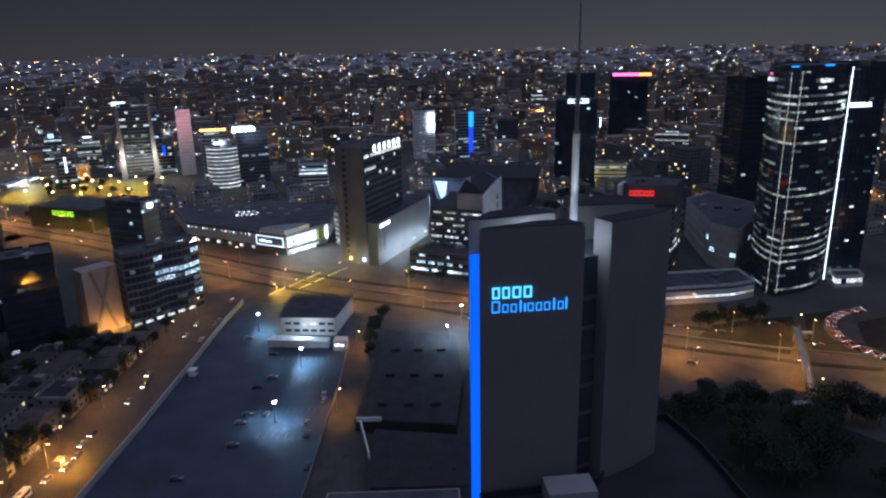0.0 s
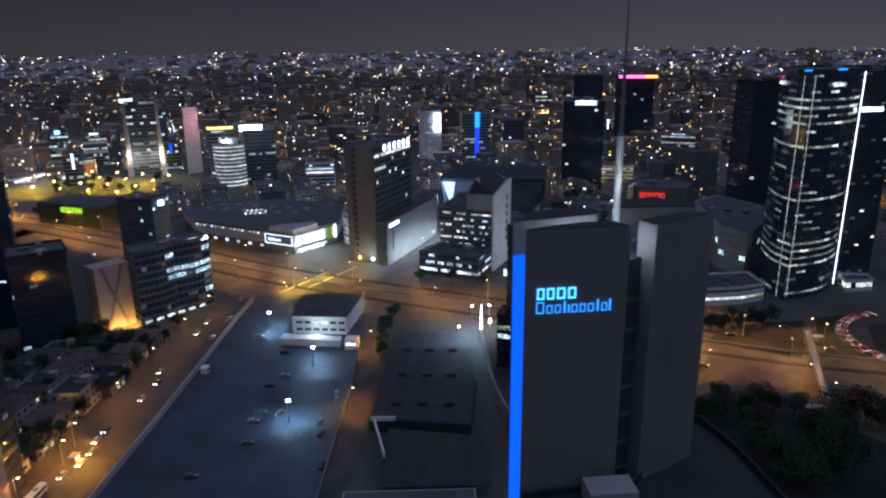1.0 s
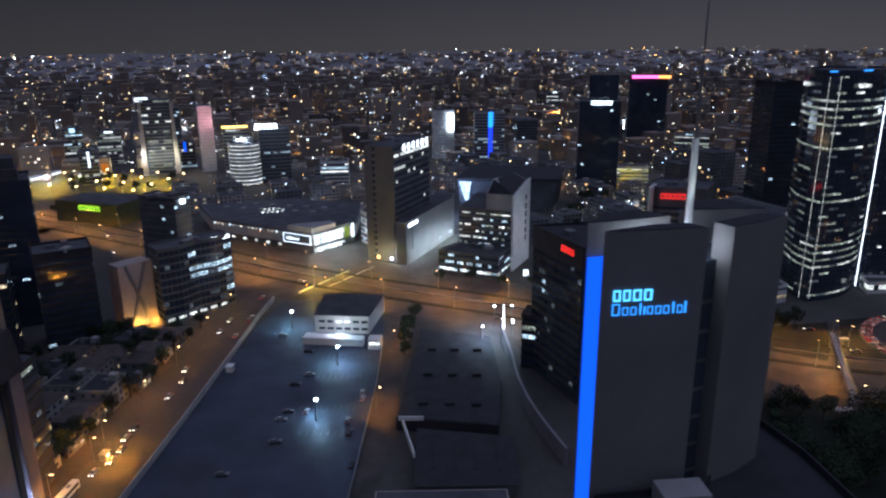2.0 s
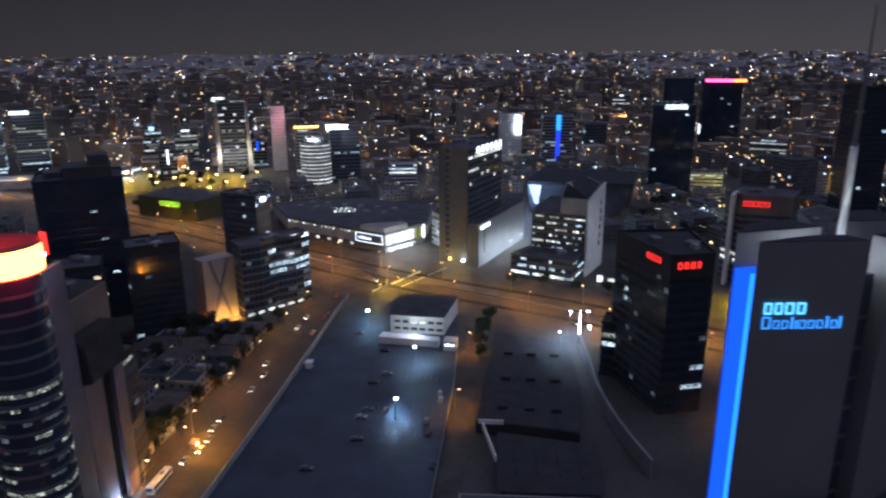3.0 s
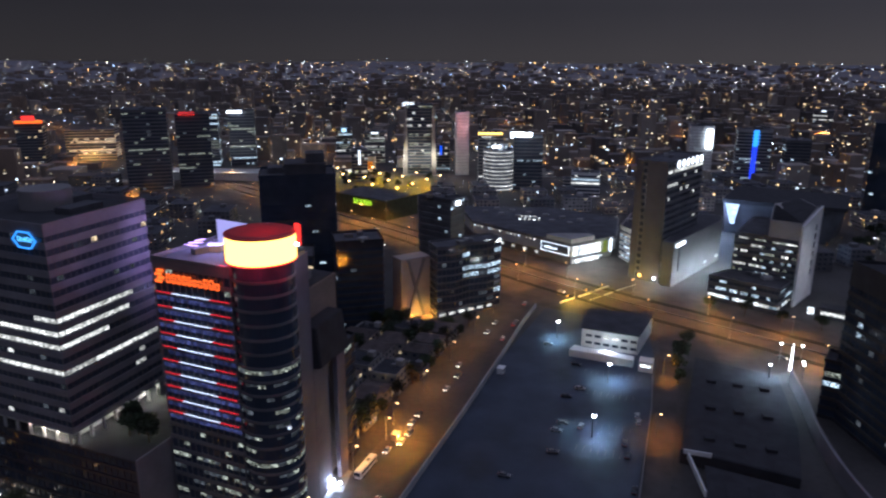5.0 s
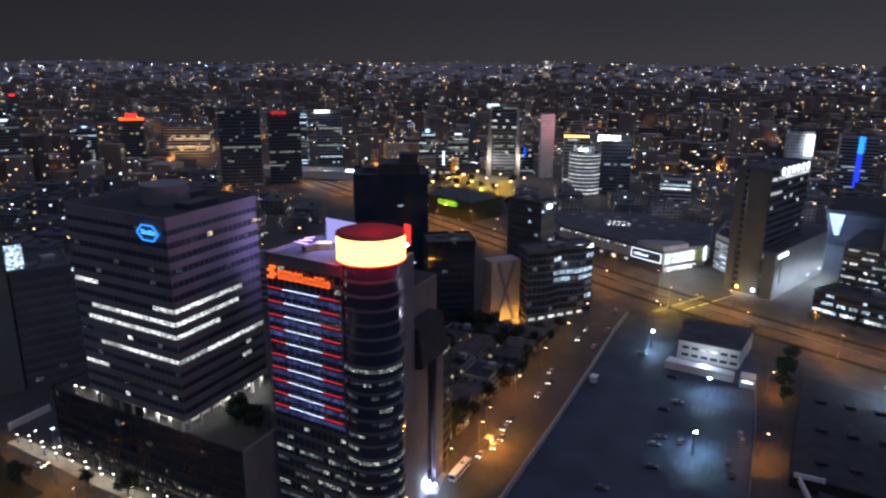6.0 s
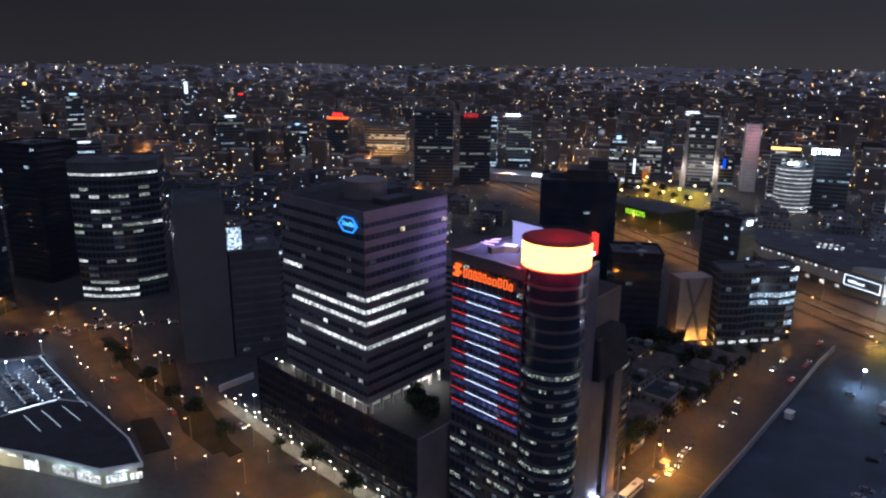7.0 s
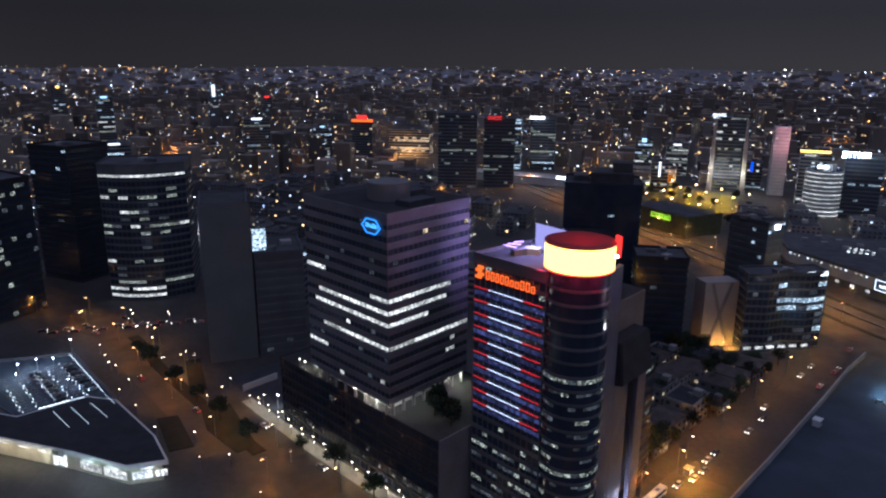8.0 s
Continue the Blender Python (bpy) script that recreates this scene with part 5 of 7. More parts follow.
for x, y in ((-430.6, 100.1),):
    copy_thing(wl, pose(x, y, 0))
porch = thing("bank_porch", "low bank porch glowing blue-white at the street corner", "porch", (-181.6, 180.5, 0))
ubox("paving", PAVE, porch, (0, 0, 0.08), (8, 9, 0.16), 14)
ubox("glazing", COOL, porch, (-2.6, 1.0, 1.7), (0.3, 8, 3.0), 14)
for dx, dy in ((-2.4, -2.0), (0.2, -0.6), (2.9, -1.0)):
    ubox("post", STEEL, porch, (dx, dy, 0.8), (0.12, 0.12, 1.6))
    ubox("floodlight", LAMPW, porch, (dx, dy, 1.7), (0.9, 0.5, 0.5), 30)
lamp_light("porch_lamp", porch, (0.4, -2.4, 2.4), 2400, (0.6, 0.78, 1.0), 0.4)
lampost = street_lamp("promenade_lamp", "short promenade lamp with a warm white globe", "promenade lamps", 3.6, 0.1, glow("warm_globe", (1.0, 0.9, 0.65), 7.0), 380, (1.0, 0.82, 0.5), 140)
prom = [q for q in CROSS if -335 < q[0] < -190]
lampost.matrix_basis = pose(prom[0][0], prom[0][1] + 14, 0)
for i in range(34):
    f = i / 34 * (len(prom) - 1)
    a, b = Vector(prom[int(f)]), Vector(prom[min(int(f) + 1, len(prom) - 1)])
    c = a.lerp(b, f - int(f))
    if i:
        copy_thing(lampost, pose(c.x, c.y + (15.4 if i % 2 else 17.2), 0))

dim_post = street_lamp("avenue_lamp", "slim avenue lamp with a small warm white bulb", "avenue lamps", 5.0, 0.5, glow("warm_white_bulb", (1.0, 0.8, 0.5), 7.0), 0, SODIUM)
dim_post.matrix_basis = pose(-262, 101, 0)
rd = random.Random(41)
for i in range(26):
    copy_thing(dim_post, pose(-275 - 7.2 * i + rd.uniform(-3, 3), 120 + rd.choice((-15.5, 0, 15.5, -24)) + rd.uniform(-1.2, 1.2) + (0.03 * i * i if i > 16 else 0), 0, 0, 0, rd.uniform(0, 360)))

PAINTS = [surface("car_paint_" + n_, c_, 0.3, 0.3, vary=0.05) for n_, c_ in (("white", (0.36, 0.36, 0.36)), ("black", (0.02, 0.02, 0.022)), ("silver", (0.14, 0.145, 0.15)), ("red", (0.25, 0.02, 0.02)))]
TYRE = surface("tyre_rubber", (0.02, 0.02, 0.02), 0.9)


def car(paint, lights, label, group):
    t = thing("car", label, "car", (0, 0, 0), group)
    bm = bmesh.new()
    prof = [(-2.15, 0.35), (2.1, 0.35), (2.2, 0.62), (2.1, 0.82), (1.0, 0.95), (-1.9, 0.98), (-2.2, 0.9)]
    for s in (1,):
        lo = [bm.verts.new((x, -0.86, z)) for x, z in prof]
        hi = [bm.verts.new((x, 0.86, z)) for x, z in prof]
        bm.faces.new(lo)
        bm.faces.new(list(reversed(hi)))
        for i in range(len(prof)):
            j = (i + 1) % len(prof)
            bm.faces.new((lo[i], hi[i], hi[j], lo[j]))
    bmesh.ops.bevel(bm, geom=list(bm.edges), offset=0.06, segments=1, affect="EDGES")
    part("body", bm, paint, t)
    bm = bmesh.new()
    add_prism(bm, [(-1.85, -0.78), (1.0, -0.78), (1.0, 0.78), (-1.85, 0.78)], 0.95, 1.36, [(-1.45, -0.62), (0.35, -0.62), (0.35, 0.62), (-1.45, 0.62)])
    part("cabin_glass", bm, GLASS, t)
    ubox("car_roof", paint, t, (-0.55, 0, 1.39), (1.75, 1.22, 0.07))
    for x in (-1.35, 1.35):
        for y in (-0.8, 0.8):
            bm = bmesh.new()
            bmesh.ops.create_cone(bm, cap_ends=True, segments=12, radius1=0.32, radius2=0.32, depth=0.2, matrix=pose(x, y, 0.32, 90, 0, 0))
            part("wheel", bm, TYRE, t)
    for y in (-0.6, 0.6):
        ubox("headlight", HEADL if lights else CHALK, t, (2.16, y, 0.7), (0.14, 0.34, 0.2))
        ubox("tail_light", TAILL if lights else REDM, t, (-2.2, y, 0.8), (0.12, 0.32, 0.2))
    return t


parked = [car(PAINTS[i], False, lab, "parked cars") for i, lab in enumerate(("white parked car with its lights off", "black parked car with its lights off", "silver parked car with its lights off"))]
moving = [car(PAINTS[i], True, lab, "cars in traffic") for i, lab in ((0, "white car on the road with lit headlights"), (1, "black car on the road with lit headlights"), (2, "silver car on the road with lit headlights"), (3, "dark red car on the road with lit headlights"))]
rc = random.Random(77)
used = set()


def put_car(kind, x, y, rz):
    src = kind[rc.randrange(len(kind))] if rc.random() < 0.25 else kind[rc.randrange(3)]
    if src.name in used:
        copy_thing(src, pose(x, y, 0.06, 0, 0, rz))
    else:
        used.add(src.name)
        src.matrix_basis = pose(x, y, 0.06, 0, 0, rz)


for x, y, rz in ((-123, 268, 10), (-119, 277, 8), (-113, 246, 85), (-120, 246, 12), (-121, 240, 5), (-119, 225, 15), (-94, 262, 95), (-93, 257, 90), (-89.5, 212, 92), (-142, 318, 10), (-94, 232, 88), (-125, 300, 0), (-96, 240, 92), (-131, 205, 4)):
    put_car(parked, x, y, rz)
for i in range(15):
    y = rc.uniform(150, 375)
    lane = rc.choice((-174, -171, -167.5, -164.5))
    put_car(moving, lane, y, 90 if lane > -169 else -90)
for i in range(5):
    put_car(moving, -173 + rc.uniform(-1, 2), 204 + i * 7, -88)
for i in range(44):
    s = rc.randrange(0, len(BLVD) - 1)
    p, q = Vector(BLVD[s]), Vector(BLVD[s + 1])
    if not -560 < p.x < 330:
        continue
    w = (q - p).normalized()
    off = rc.choice((-33, -28, -18.5, -8, 7.5, 19, 29, 33, 11, -11))
    c = p.lerp(q, rc.random()) + Vector((-w.y, w.x)) * off
    put_car(moving, c.x, c.y, math.degrees(math.atan2(w.y, w.x)) + (180 if off > 0 else 0))
for i in range(28):
    s = rc.randrange(3, len(CROSS) - 1)
    p, q = Vector(CROSS[s]), Vector(CROSS[s + 1])
    w = (q - p).normalized()
    off = rc.choice((-10.5, -7, -3.8, 3.8, 7, 10.5))
    c = p.lerp(q, rc.random()) + Vector((-w.y, w.x)) * off
    put_car(moving, c.x, c.y, math.degrees(math.atan2(w.y, w.x)) + (180 if off < 0 else 0))
for i, q in enumerate(LOOP[3:-2]):
    a = radians(72 + 10 * (i + 3))
    put_car(moving, q[0], q[1], math.degrees(a) - 90)
    put_car(moving, q[0] + 3 * math.cos(a), q[1] + 3 * math.sin(a), math.degrees(a) - 90)
for i in range(16):
    q = Vector((-468, 97)).lerp(Vector((-420, 174)), (i + rc.uniform(-0.25, 0.25)) / 15)
    put_car(moving, q.x + (i % 2) * 3.4, q.y - (i % 2) * 1.6, 58 + (180 if i % 2 else 0) + rc.uniform(-5, 5))
for i in range(14):
    copy_thing(parked[i % 3], pose(-398 + (i % 7) * 5.2, 88.4 - (i // 7) * 12.5, 6.68, 0, 0, 92))


def tree(height, spread, seed, label):
    r = random.Random(seed)
    t = thing("tree", label, "tree", (0, 0, 0), "street trees")
    bm = bmesh.new()
    add_tube(bm, 0, 0, 0, height * 0.45, 0.24, 0.15, 7)
    tips = []
    for i in range(7):
        a, up = r.uniform(0, 6.28), r.uniform(0.55, 0.9)
        d = Vector((math.cos(a) * spread * r.uniform(0.3, 0.75), math.sin(a) * spread * r.uniform(0.3, 0.75), height * up))
        base = Vector((0, 0, height * r.uniform(0.28, 0.44)))
        w = d - base
        bmesh.ops.create_cone(bm, cap_ends=True, segments=5, radius1=0.11, radius2=0.04, depth=w.length, matrix=Matrix.Translation((base + d) / 2) @ w.to_track_quat("Z", "Y").to_matrix().to_4x4())
        tips.append(d)
    part("trunk", bm, BARK, t)
    bm = bmesh.new()
    for tip in tips + [Vector((0, 0, height * 0.85))]:
        for k in range(120):
            v = Vector((r.gauss(0, 1), r.gauss(0, 1), r.gauss(0, 0.7)))
            p = tip + v.normalized() * spread * 0.5 * r.random() ** 0.4
            s = r.uniform(0.22, 0.5)
            e1 = Vector((r.gauss(0, 1), r.gauss(0, 1), r.gauss(0, 1))).normalized()
            e2 = e1.orthogonal().normalized()
            bm.faces.new([bm.verts.new(p + e1 * s), bm.verts.new(p + e2 * s * 0.6), bm.verts.new(p - e1 * s), bm.verts.new(p - e2 * s * 0.6)])
    part("crown", bm, LEAF, t)
    return t


trees = [tree(8.5, 3.6, 1, "broad dark green tree beside the road"), tree(10.5, 4.2, 2, "tall dark green tree with a loose crown"), tree(6.5, 2.8, 3, "small dark green tree in the verge"), tree(14, 6.2, 8, "large dark park tree with a wide crown")]
spots = []
rt = random.Random(5)
for i in range(70):
    spots.append((rt.uniform(22, 135), rt.uniform(195, 247)))
for i in range(10):
    spots.append((76 + i * 3.4 + rt.uniform(-1.5, 1.5), 327 + i * 0.9 + rt.uniform(-2, 2)))
for x, y in ((71, 256), (74, 251), (80, 247), (64, 251), (56, 258)):
    spots.append((x, y))
for i in range(9):
    spots.append((-187 + rt.uniform(-1.2, 1.2), 212 + i * 14 + rt.uniform(-3, 3)))
for i in range(5):
    f = prom[min(2 * i + 1, len(prom) - 1)]
    spots.append((f[0] + rt.uniform(-2, 2), f[1] + 12.5 + rt.uniform(-1, 1)))
for i in range(6):
    spots.append((-300 - i * 21 + rt.uniform(-3, 3), 117.5 + i * 0.7 + rt.uniform(-1.0, 1.0)))
for i in range(5):
    spots.append((-70 + i * 18, 399 - i * 3.2 + rt.uniform(-1.5, 1.5)))
for i in range(5):
    spots.append((-80 + rt.uniform(-3, 6), 300 + 10 * i + rt.uniform(-2, 2)))
for i in range(24):
    spots.append((rt.uniform(26, 92), rt.uniform(500, 625)))
for i in range(14):
    spots.append((rt.uniform(-240, -190), rt.uniform(300, 318)))
for i in range(14):
    spots.append((rt.uniform(-480, -355), rt.uniform(625, 720)))
for i in range(10):
    spots.append((rt.uniform(-415, -300), rt.uniform(560, 600)))
for i in range(30):
    spots.append((rt.uniform(-246, -185), rt.uniform(207, 298)))
spots = [s for s in spots if not (-225 < s[0] < -160 and 145 < s[1] < 211)]
for i, (x, y) in enumerate(spots):
    src = trees[3] if i >= 4 and 15 < x < 140 and y < 250 and i % 2 else trees[i % 4 if i < 4 else i % 3]
    if i < 4:
        src.matrix_basis = pose(x, y, 0, 0, 0, rt.uniform(0, 360))
    else:
        copy_thing(src, pose(x, y, 0, 0, 0, rt.uniform(0, 360)))

booth = thing("lot_booth", "small white ticket booth beside the lot wall", "booth", (-154.5, 280, 0.05))
ubox("wall", WHITE, booth, (0, 0, 1.3), (2.6, 3.2, 2.6))
ubox("roof", WHITE, booth, (0, 0, 2.7), (3.2, 3.8, 0.2))
ubox("window", GLASS, booth, (1.32, 0, 1.6), (0.06, 2.2, 0.9))
bridge = thing("foot_bridge", "grey concrete footbridge over the expressway", "bridge", (104.5, 284, 0))
bd = Vector((22.3, 66))
ba = math.degrees(math.atan2(bd.y, bd.x))
ubox("deck", CONC, bridge, (0, 0, 5.6), (bd.length, 3.0, 0.5), ba)
for s_ in (-1.4, 1.4):
    ubox("rail", STEEL, bridge, (-s_ * math.sin(radians(ba)), s_ * math.cos(radians(ba)), 6.4), (bd.length, 0.12, 1.1), ba)
for f in (-0.45, -0.15, 0.15, 0.45):
    ubox("pier", CONC, bridge, (bd.x * f, bd.y * f, 2.7), (0.8, 1.6, 5.4), ba)
for s_ in (-0.5, 0.5):
    ubox("stair", CONC, bridge, (bd.x * s_ + (4 if s_ > 0 else -4), bd.y * s_, 2.9), (8, 2.6, 0.4), 0)
wall_w = thing("white_ramp_wall", "low white wall beside the bright plaza lamp", "wall", (-335.8, 145.4, 0))
ubox("wall", WHITE, wall_w, (0, 0, 1.5), (0.5, 16.7, 3.0), 2)
for x, y in ((-286.5, 136), (-284.6, 140.5), (-284.6, 143), (-290, 136)):
    copy_thing(lampost, pose(x, y, 26.45))
for i in range(7):
    copy_thing(trees[2], pose(-234.5 + 2.3 * i + rt.uniform(-0.8, 0.8), 152 - 1.6 * i + rt.uniform(-4, 4), 26.45, 0, 0, rt.uniform(0, 360)))
for x, y, ln, rz in ((-504, 712, 46, 85), (-462, 722, 26, 60)):
    fc = thing("lit_forecourt", "bright white shop canopy beside the yellow car park", "canopy", (x, y, 0), "lit canopies")
    ubox("roof", WHITE, fc, (0, 0, 6.6), (ln, 9, 0.6), rz)
    ubox("light_strip", BRIGHT, fc, (3.2, -1.5, 5.4), (ln, 0.8, 2.0), rz)
    for s_ in (-0.4, 0, 0.4):
        ubox("post", STEEL, fc, (math.cos(radians(rz)) * ln * s_, math.sin(radians(rz)) * ln * s_, 3.2), (0.4, 0.4, 6.4))
    lamp_light("canopy_lamp", fc, (8, -6, 5.0), 9000, (0.95, 0.95, 0.9))
ok_ = thing("orange_lit_block", "small block with an orange-lit front", "building", (-461, 752, 0))
ubox("wall", BEIGE, ok_, (0, 0, 9), (16, 12, 18), 25)
ubox("roof", ROOFM, ok_, (0, 0, 18.1), (15, 11, 0.3), 25)
# Emissive panel stands in for orange light falling on the front.
ubox("lit_front", glow("orange_front", (1.0, 0.3, 0.03), 0.16), ok_, (5, -6.6, 8), (7, 0.5, 9), 25)
lamp_light("facade_lamp", ok_, (8, -14, 5), 8000, (1.0, 0.45, 0.08))

# ---- the dark yard with sheds beside the lot ----
yard = thing("yard_hall", "wide dark flat-roofed hall with a low parapet beside the lane", "hall", (-56, 265, 0))
bm = bmesh.new()
add_prism(bm, ccw([(-21, -30), (16, -34), (18, 0), (14, 44), (-19, 52)]), 0, 5.2)
part("wall", bm, BLACKR, yard)
bm = bmesh.new()
add_prism(bm, ccw([(-20.4, -29.4), (15.4, -33.4), (17.4, 0), (13.4, 43.4), (-18.4, 51.4)]), 5.0, 5.35)
part("roof", bm, BLACKR, yard)
ubox("white_parapet", WHITE, yard, (-15.5, -31.5, 5.8), (9, 0.5, 1.6), 3)
ubox("white_parapet", WHITE, yard, (-15.4, -43, 5.0), (0.5, 22, 2.2), 16)
for i in range(9):
    ubox("roof_unit", BLACKR, yard, (-12 + (i % 3) * 10, -20 + (i // 3) * 24, 5.9), (3.5, 2.6, 1.3), 5)
shed = thing("long_shed", "long dark shed roof with pale gable edges", "shed", (-52, 210, 0))
bm = bmesh.new()
add_prism(bm, ccw([(-14, -14), (17, -12), (16, 14), (-16, 18)]), 0, 4.6)
part("wall", bm, DARK, shed)
bm = bmesh.new()
add_prism(bm, ccw([(-15, -15), (18, -13), (17, 15), (-17, 19)]), 4.6, 5.0, ccw([(-11, -5), (14, -4), (13, 8), (-13, 10)]))
part("roof", bm, BLACKR, shed)
for i in range(4):
    ubox("roof_ridge", BLACKR, shed, (-10 + 7 * i, 2, 5.1), (0.5, 16, 0.3), 4)
front = thing("lane_house", "low brown lane building with a pale lit wall", "building", (-58, 188, 0))
bm = bmesh.new()
add_prism(bm, rect(0, 0, 40, 9, 4), 0, 5.5)
part("wall", bm, BEIGE, front)
bm = bmesh.new()
add_prism(bm, rect(0, 0, 39, 8, 4), 5.3, 5.6)
part("roof", bm, ROOFM, front)
ramp = thing("curved_ramp_wall", "pale curved concrete ramp wall beside the dark hall", "wall", (-32, 270, 0))
line = curve([(-4, 46), (-1, 20), (1, -5), (6, -30), (14, -55)], 5)
r2 = ribbon(line, 0.5)
n2 = len(line)
bm = bmesh.new()
for i in range(n2 - 1):
    add_prism(bm, ccw([r2[i], r2[i + 1], r2[2 * n2 - 2 - i], r2[2 * n2 - 1 - i]]), 0, 6.5)
part("wall", bm, PLUM, ramp)
plaza = raised("podium_plaza", [(-350, 138), (-303.6, 136), (-303.6, 176), (-345, 180), (-352, 160)], 0.0, 0.25, surface("dark_paving", (0.05, 0.05, 0.055), 0.7, vary=0.4, scale=0.2), "dark paved plaza before the banded office")

# ---- houses beside the street ----
def house(x, y, w, d, h, rz, wall, seed, label):
    r = random.Random(seed)
    t = thing("house", label, "house", (x, y, 0), "houses beside the street", "", rz)
    bm = bmesh.new()
    add_prism(bm, rect(0, 0, w, d), 0, h)
    part("wall", bm, wall, t)
    if r.random() < 0.35:
        bm = bmesh.new()
        add_prism(bm, rect(0, 0, w + 0.8, d + 0.8), h, h + 2.0, rect(0, 0, w * 0.75, 0.3))
        part("roof", bm, TILE, t)
    else:
        bm = bmesh.new()
        add_prism(bm, rect(0, 0, w - 0.5, d - 0.5), h - 0.1, h + 0.06)
        part("roof", bm, BLACKR, t)
        for cx, cy, sx_, sy_ in ((0, -d / 2, w, 0.25), (0, d / 2, w, 0.25), (-w / 2, 0, 0.25, d), (w / 2, 0, 0.25, d)):
            ubox("parapet", wall, t, (cx, cy, h + 0.4), (sx_, sy_, 0.9))
        ubox("water_tank", DARK, t, (r.uniform(-w / 4, w / 4), r.uniform(-d / 4, d / 4), h + 0.9), (1.6, 1.6, 1.7))
        ubox("stair_house", wall, t, (w / 4, d / 4, h + 1.3), (3, 3, 2.5))
    for side, ang, ln, off in ((0, 0, w, -d / 2), (1, 90, d, w / 2)):
        nb = max(1, int(ln / 3.2))
        for k in range(max(1, int(h / 3))):
            for i in range(nb):
                u = (i + 0.5) / nb * ln - ln / 2
                m = GLASS if r.random() < 0.86 else WARM
                c = (u, off - 0.03, 1.7 + k * 3) if side == 0 else (off + 0.03, u, 1.7 + k * 3)
                ubox("window", m, t, c, (1.5, 0.12, 1.3), ang)
    return t


rh = random.Random(31)
for row, x in enumerate((-193, -210, -227)):
    y = 200
    while y < 300:
        d = rh.uniform(9, 15)
        w = rh.uniform(11, 15)
        if not (x < -205 and y > 300):
            house(x + rh.uniform(-1.5, 1.5), y + d / 2, w, d, rh.choice((3.4, 6.2, 6.4, 6.6, 9.2)), rh.uniform(-4, 4), rh.choice((MIDTONE, DARK, CONC, BEIGE, DARK)), rh.randrange(9999), rh.choice(("low flat-roofed house with a roof parapet", "plain two-storey house among trees", "weathered town house with small dark windows")))
        y += d + rh.uniform(0.5, 5)

# ---- single towers that stand out ----
def plain_tower(x, y, w, d, h, p, mats, label, rz=0.0, glass=GLASS, band=DARK, fh=3.6, bay=3.2, seed=1, share=0.4, name="office_tower"):
    return tower(name, label, rect(x, y, w, d, rz), h, fh, rows(p * 1.1, mats, seed) if p > 0.05 else sparse(p, mats), glass, band, share, bay=bay, seed=seed, group="towers of the district", far=math.hypot(x + 60, y) > 620)


rt_ = plain_tower(-289, 333, 40, 30, 73, 0.012, [COOL], "dark residential tower with a stepped top and almost no lit windows", 33, GLASSB, GLASSB, seed=51, share=0.6)
for dx, dy, w_, d_, h_ in ((4, 2, 22, 20, 6), (9, 4, 10, 12, 11), (-12, -3, 8, 14, 3)):
    bm = bmesh.new()
    add_prism(bm, rect(dx, dy, w_, d_, 33), 73, 73 + h_)
    part("setback", bm, ROOFM, rt_)
plain_tower(-241, 311, 24, 20, 46, 0.03, [COOL, DIM], "dark mid-rise block with a few lit rooms", 35, GLASSB, BLACKR, seed=52)
plain_tower(-268, 292, 22, 22, 40, 0.04, [COOL, DIM, WARM], "dark mid-rise block beside the houses", 30, GLASSB, BLACKR, seed=53)
plain_tower(-254, 262, 20, 22, 33, 0.05, [DIM, WARM], "weathered mid-rise block beside the houses", 20, GLASSB, BLACKR, seed=54)
plain_tower(-232, 215, 22, 24, 36, 0.06, [DIM, COOL], "dark narrow office behind the bank tower", 20, GLASSB, BLACKR, seed=55)
plain_tower(-300, 275, 30, 26, 30, 0.05, [DIM, COOL, WARM], "dark low office block", 15, GLASSB, BLACKR, seed=56)
plain_tower(-345, 300, 30, 24, 24, 0.06, [COOL, WARM], "dark low office block with few lights", 25, GLASS, MIDTONE, seed=57)
plain_tower(-560, 150, 34, 30, 84, 0.012, [COOL], "tall black tower with hardly a light", 20, GLASSB, BLACKR, seed=58)
plain_tower(-420, 205, 40, 26, 36, 0.03, [COOL, WARM], "dark office block behind the grey one", 30, GLASS, DARK, seed=59)
plain_tower(168, 536, 22, 26, 107, 0.008, [COOL], "tall black tower beside the hotel", 10, GLASSB, BLACKR, seed=60)
ta = plain_tower(-400, 764, 31, 26, 80, 0.10, [HALF, NEUT], "pale office tower lit from its foot with a white sign", 25, GLASS, DARK, seed=61)
letters(ta, WHITEL, (-13, -19, 79), (0.9, 0.42, 0), 6, 3.6, gap=0.12, depth=0.6)
for s, dx, dy in ((-1, -8.5, -19.5), (1, 20.0, -6.2)):
    bm = bmesh.new()
    add_prism(bm, rect(dx + s * 1.2, dy, 5.6, 5.6, 25), 0, 78, rect(dx, dy, 2.6, 2.6, 25))
    part("corner_column", bm, BEIGE, ta, "pale flared corner column lit from below")
    lamp_light("facade_lamp", ta, (dx + 3, dy - 7, 22), 5200, (1.0, 0.9, 0.7))
plain_tower(-428, 868, 16, 20, 62, 0.08, [COOL], "narrow dark tower with a pale top", 25, seed=62)
pt = plain_tower(-352, 778, 15, 18, 72, 0.0, [COOL], "pale slab tower washed with pink light", 25, CONC, WHITE, seed=63, share=0.9)
lamp_light("facade_lamp", pt, (12, -18, 56), 2600, (1.0, 0.32, 0.34))
yt = plain_tower(-307, 746, 27, 24, 54, 0.15, [COOL, NEUT], "office tower with an orange-white roof sign", 20, GLASS, CONC, seed=64)
ubox("roof_sign", YELLOW, yt, (3.5, -12.4, 53.4), (26, 0.6, 1.9), 20)
rw = thing("round_banded_office", "round white office with bright ribbon balconies", "office", (-283.5, 700, 0))
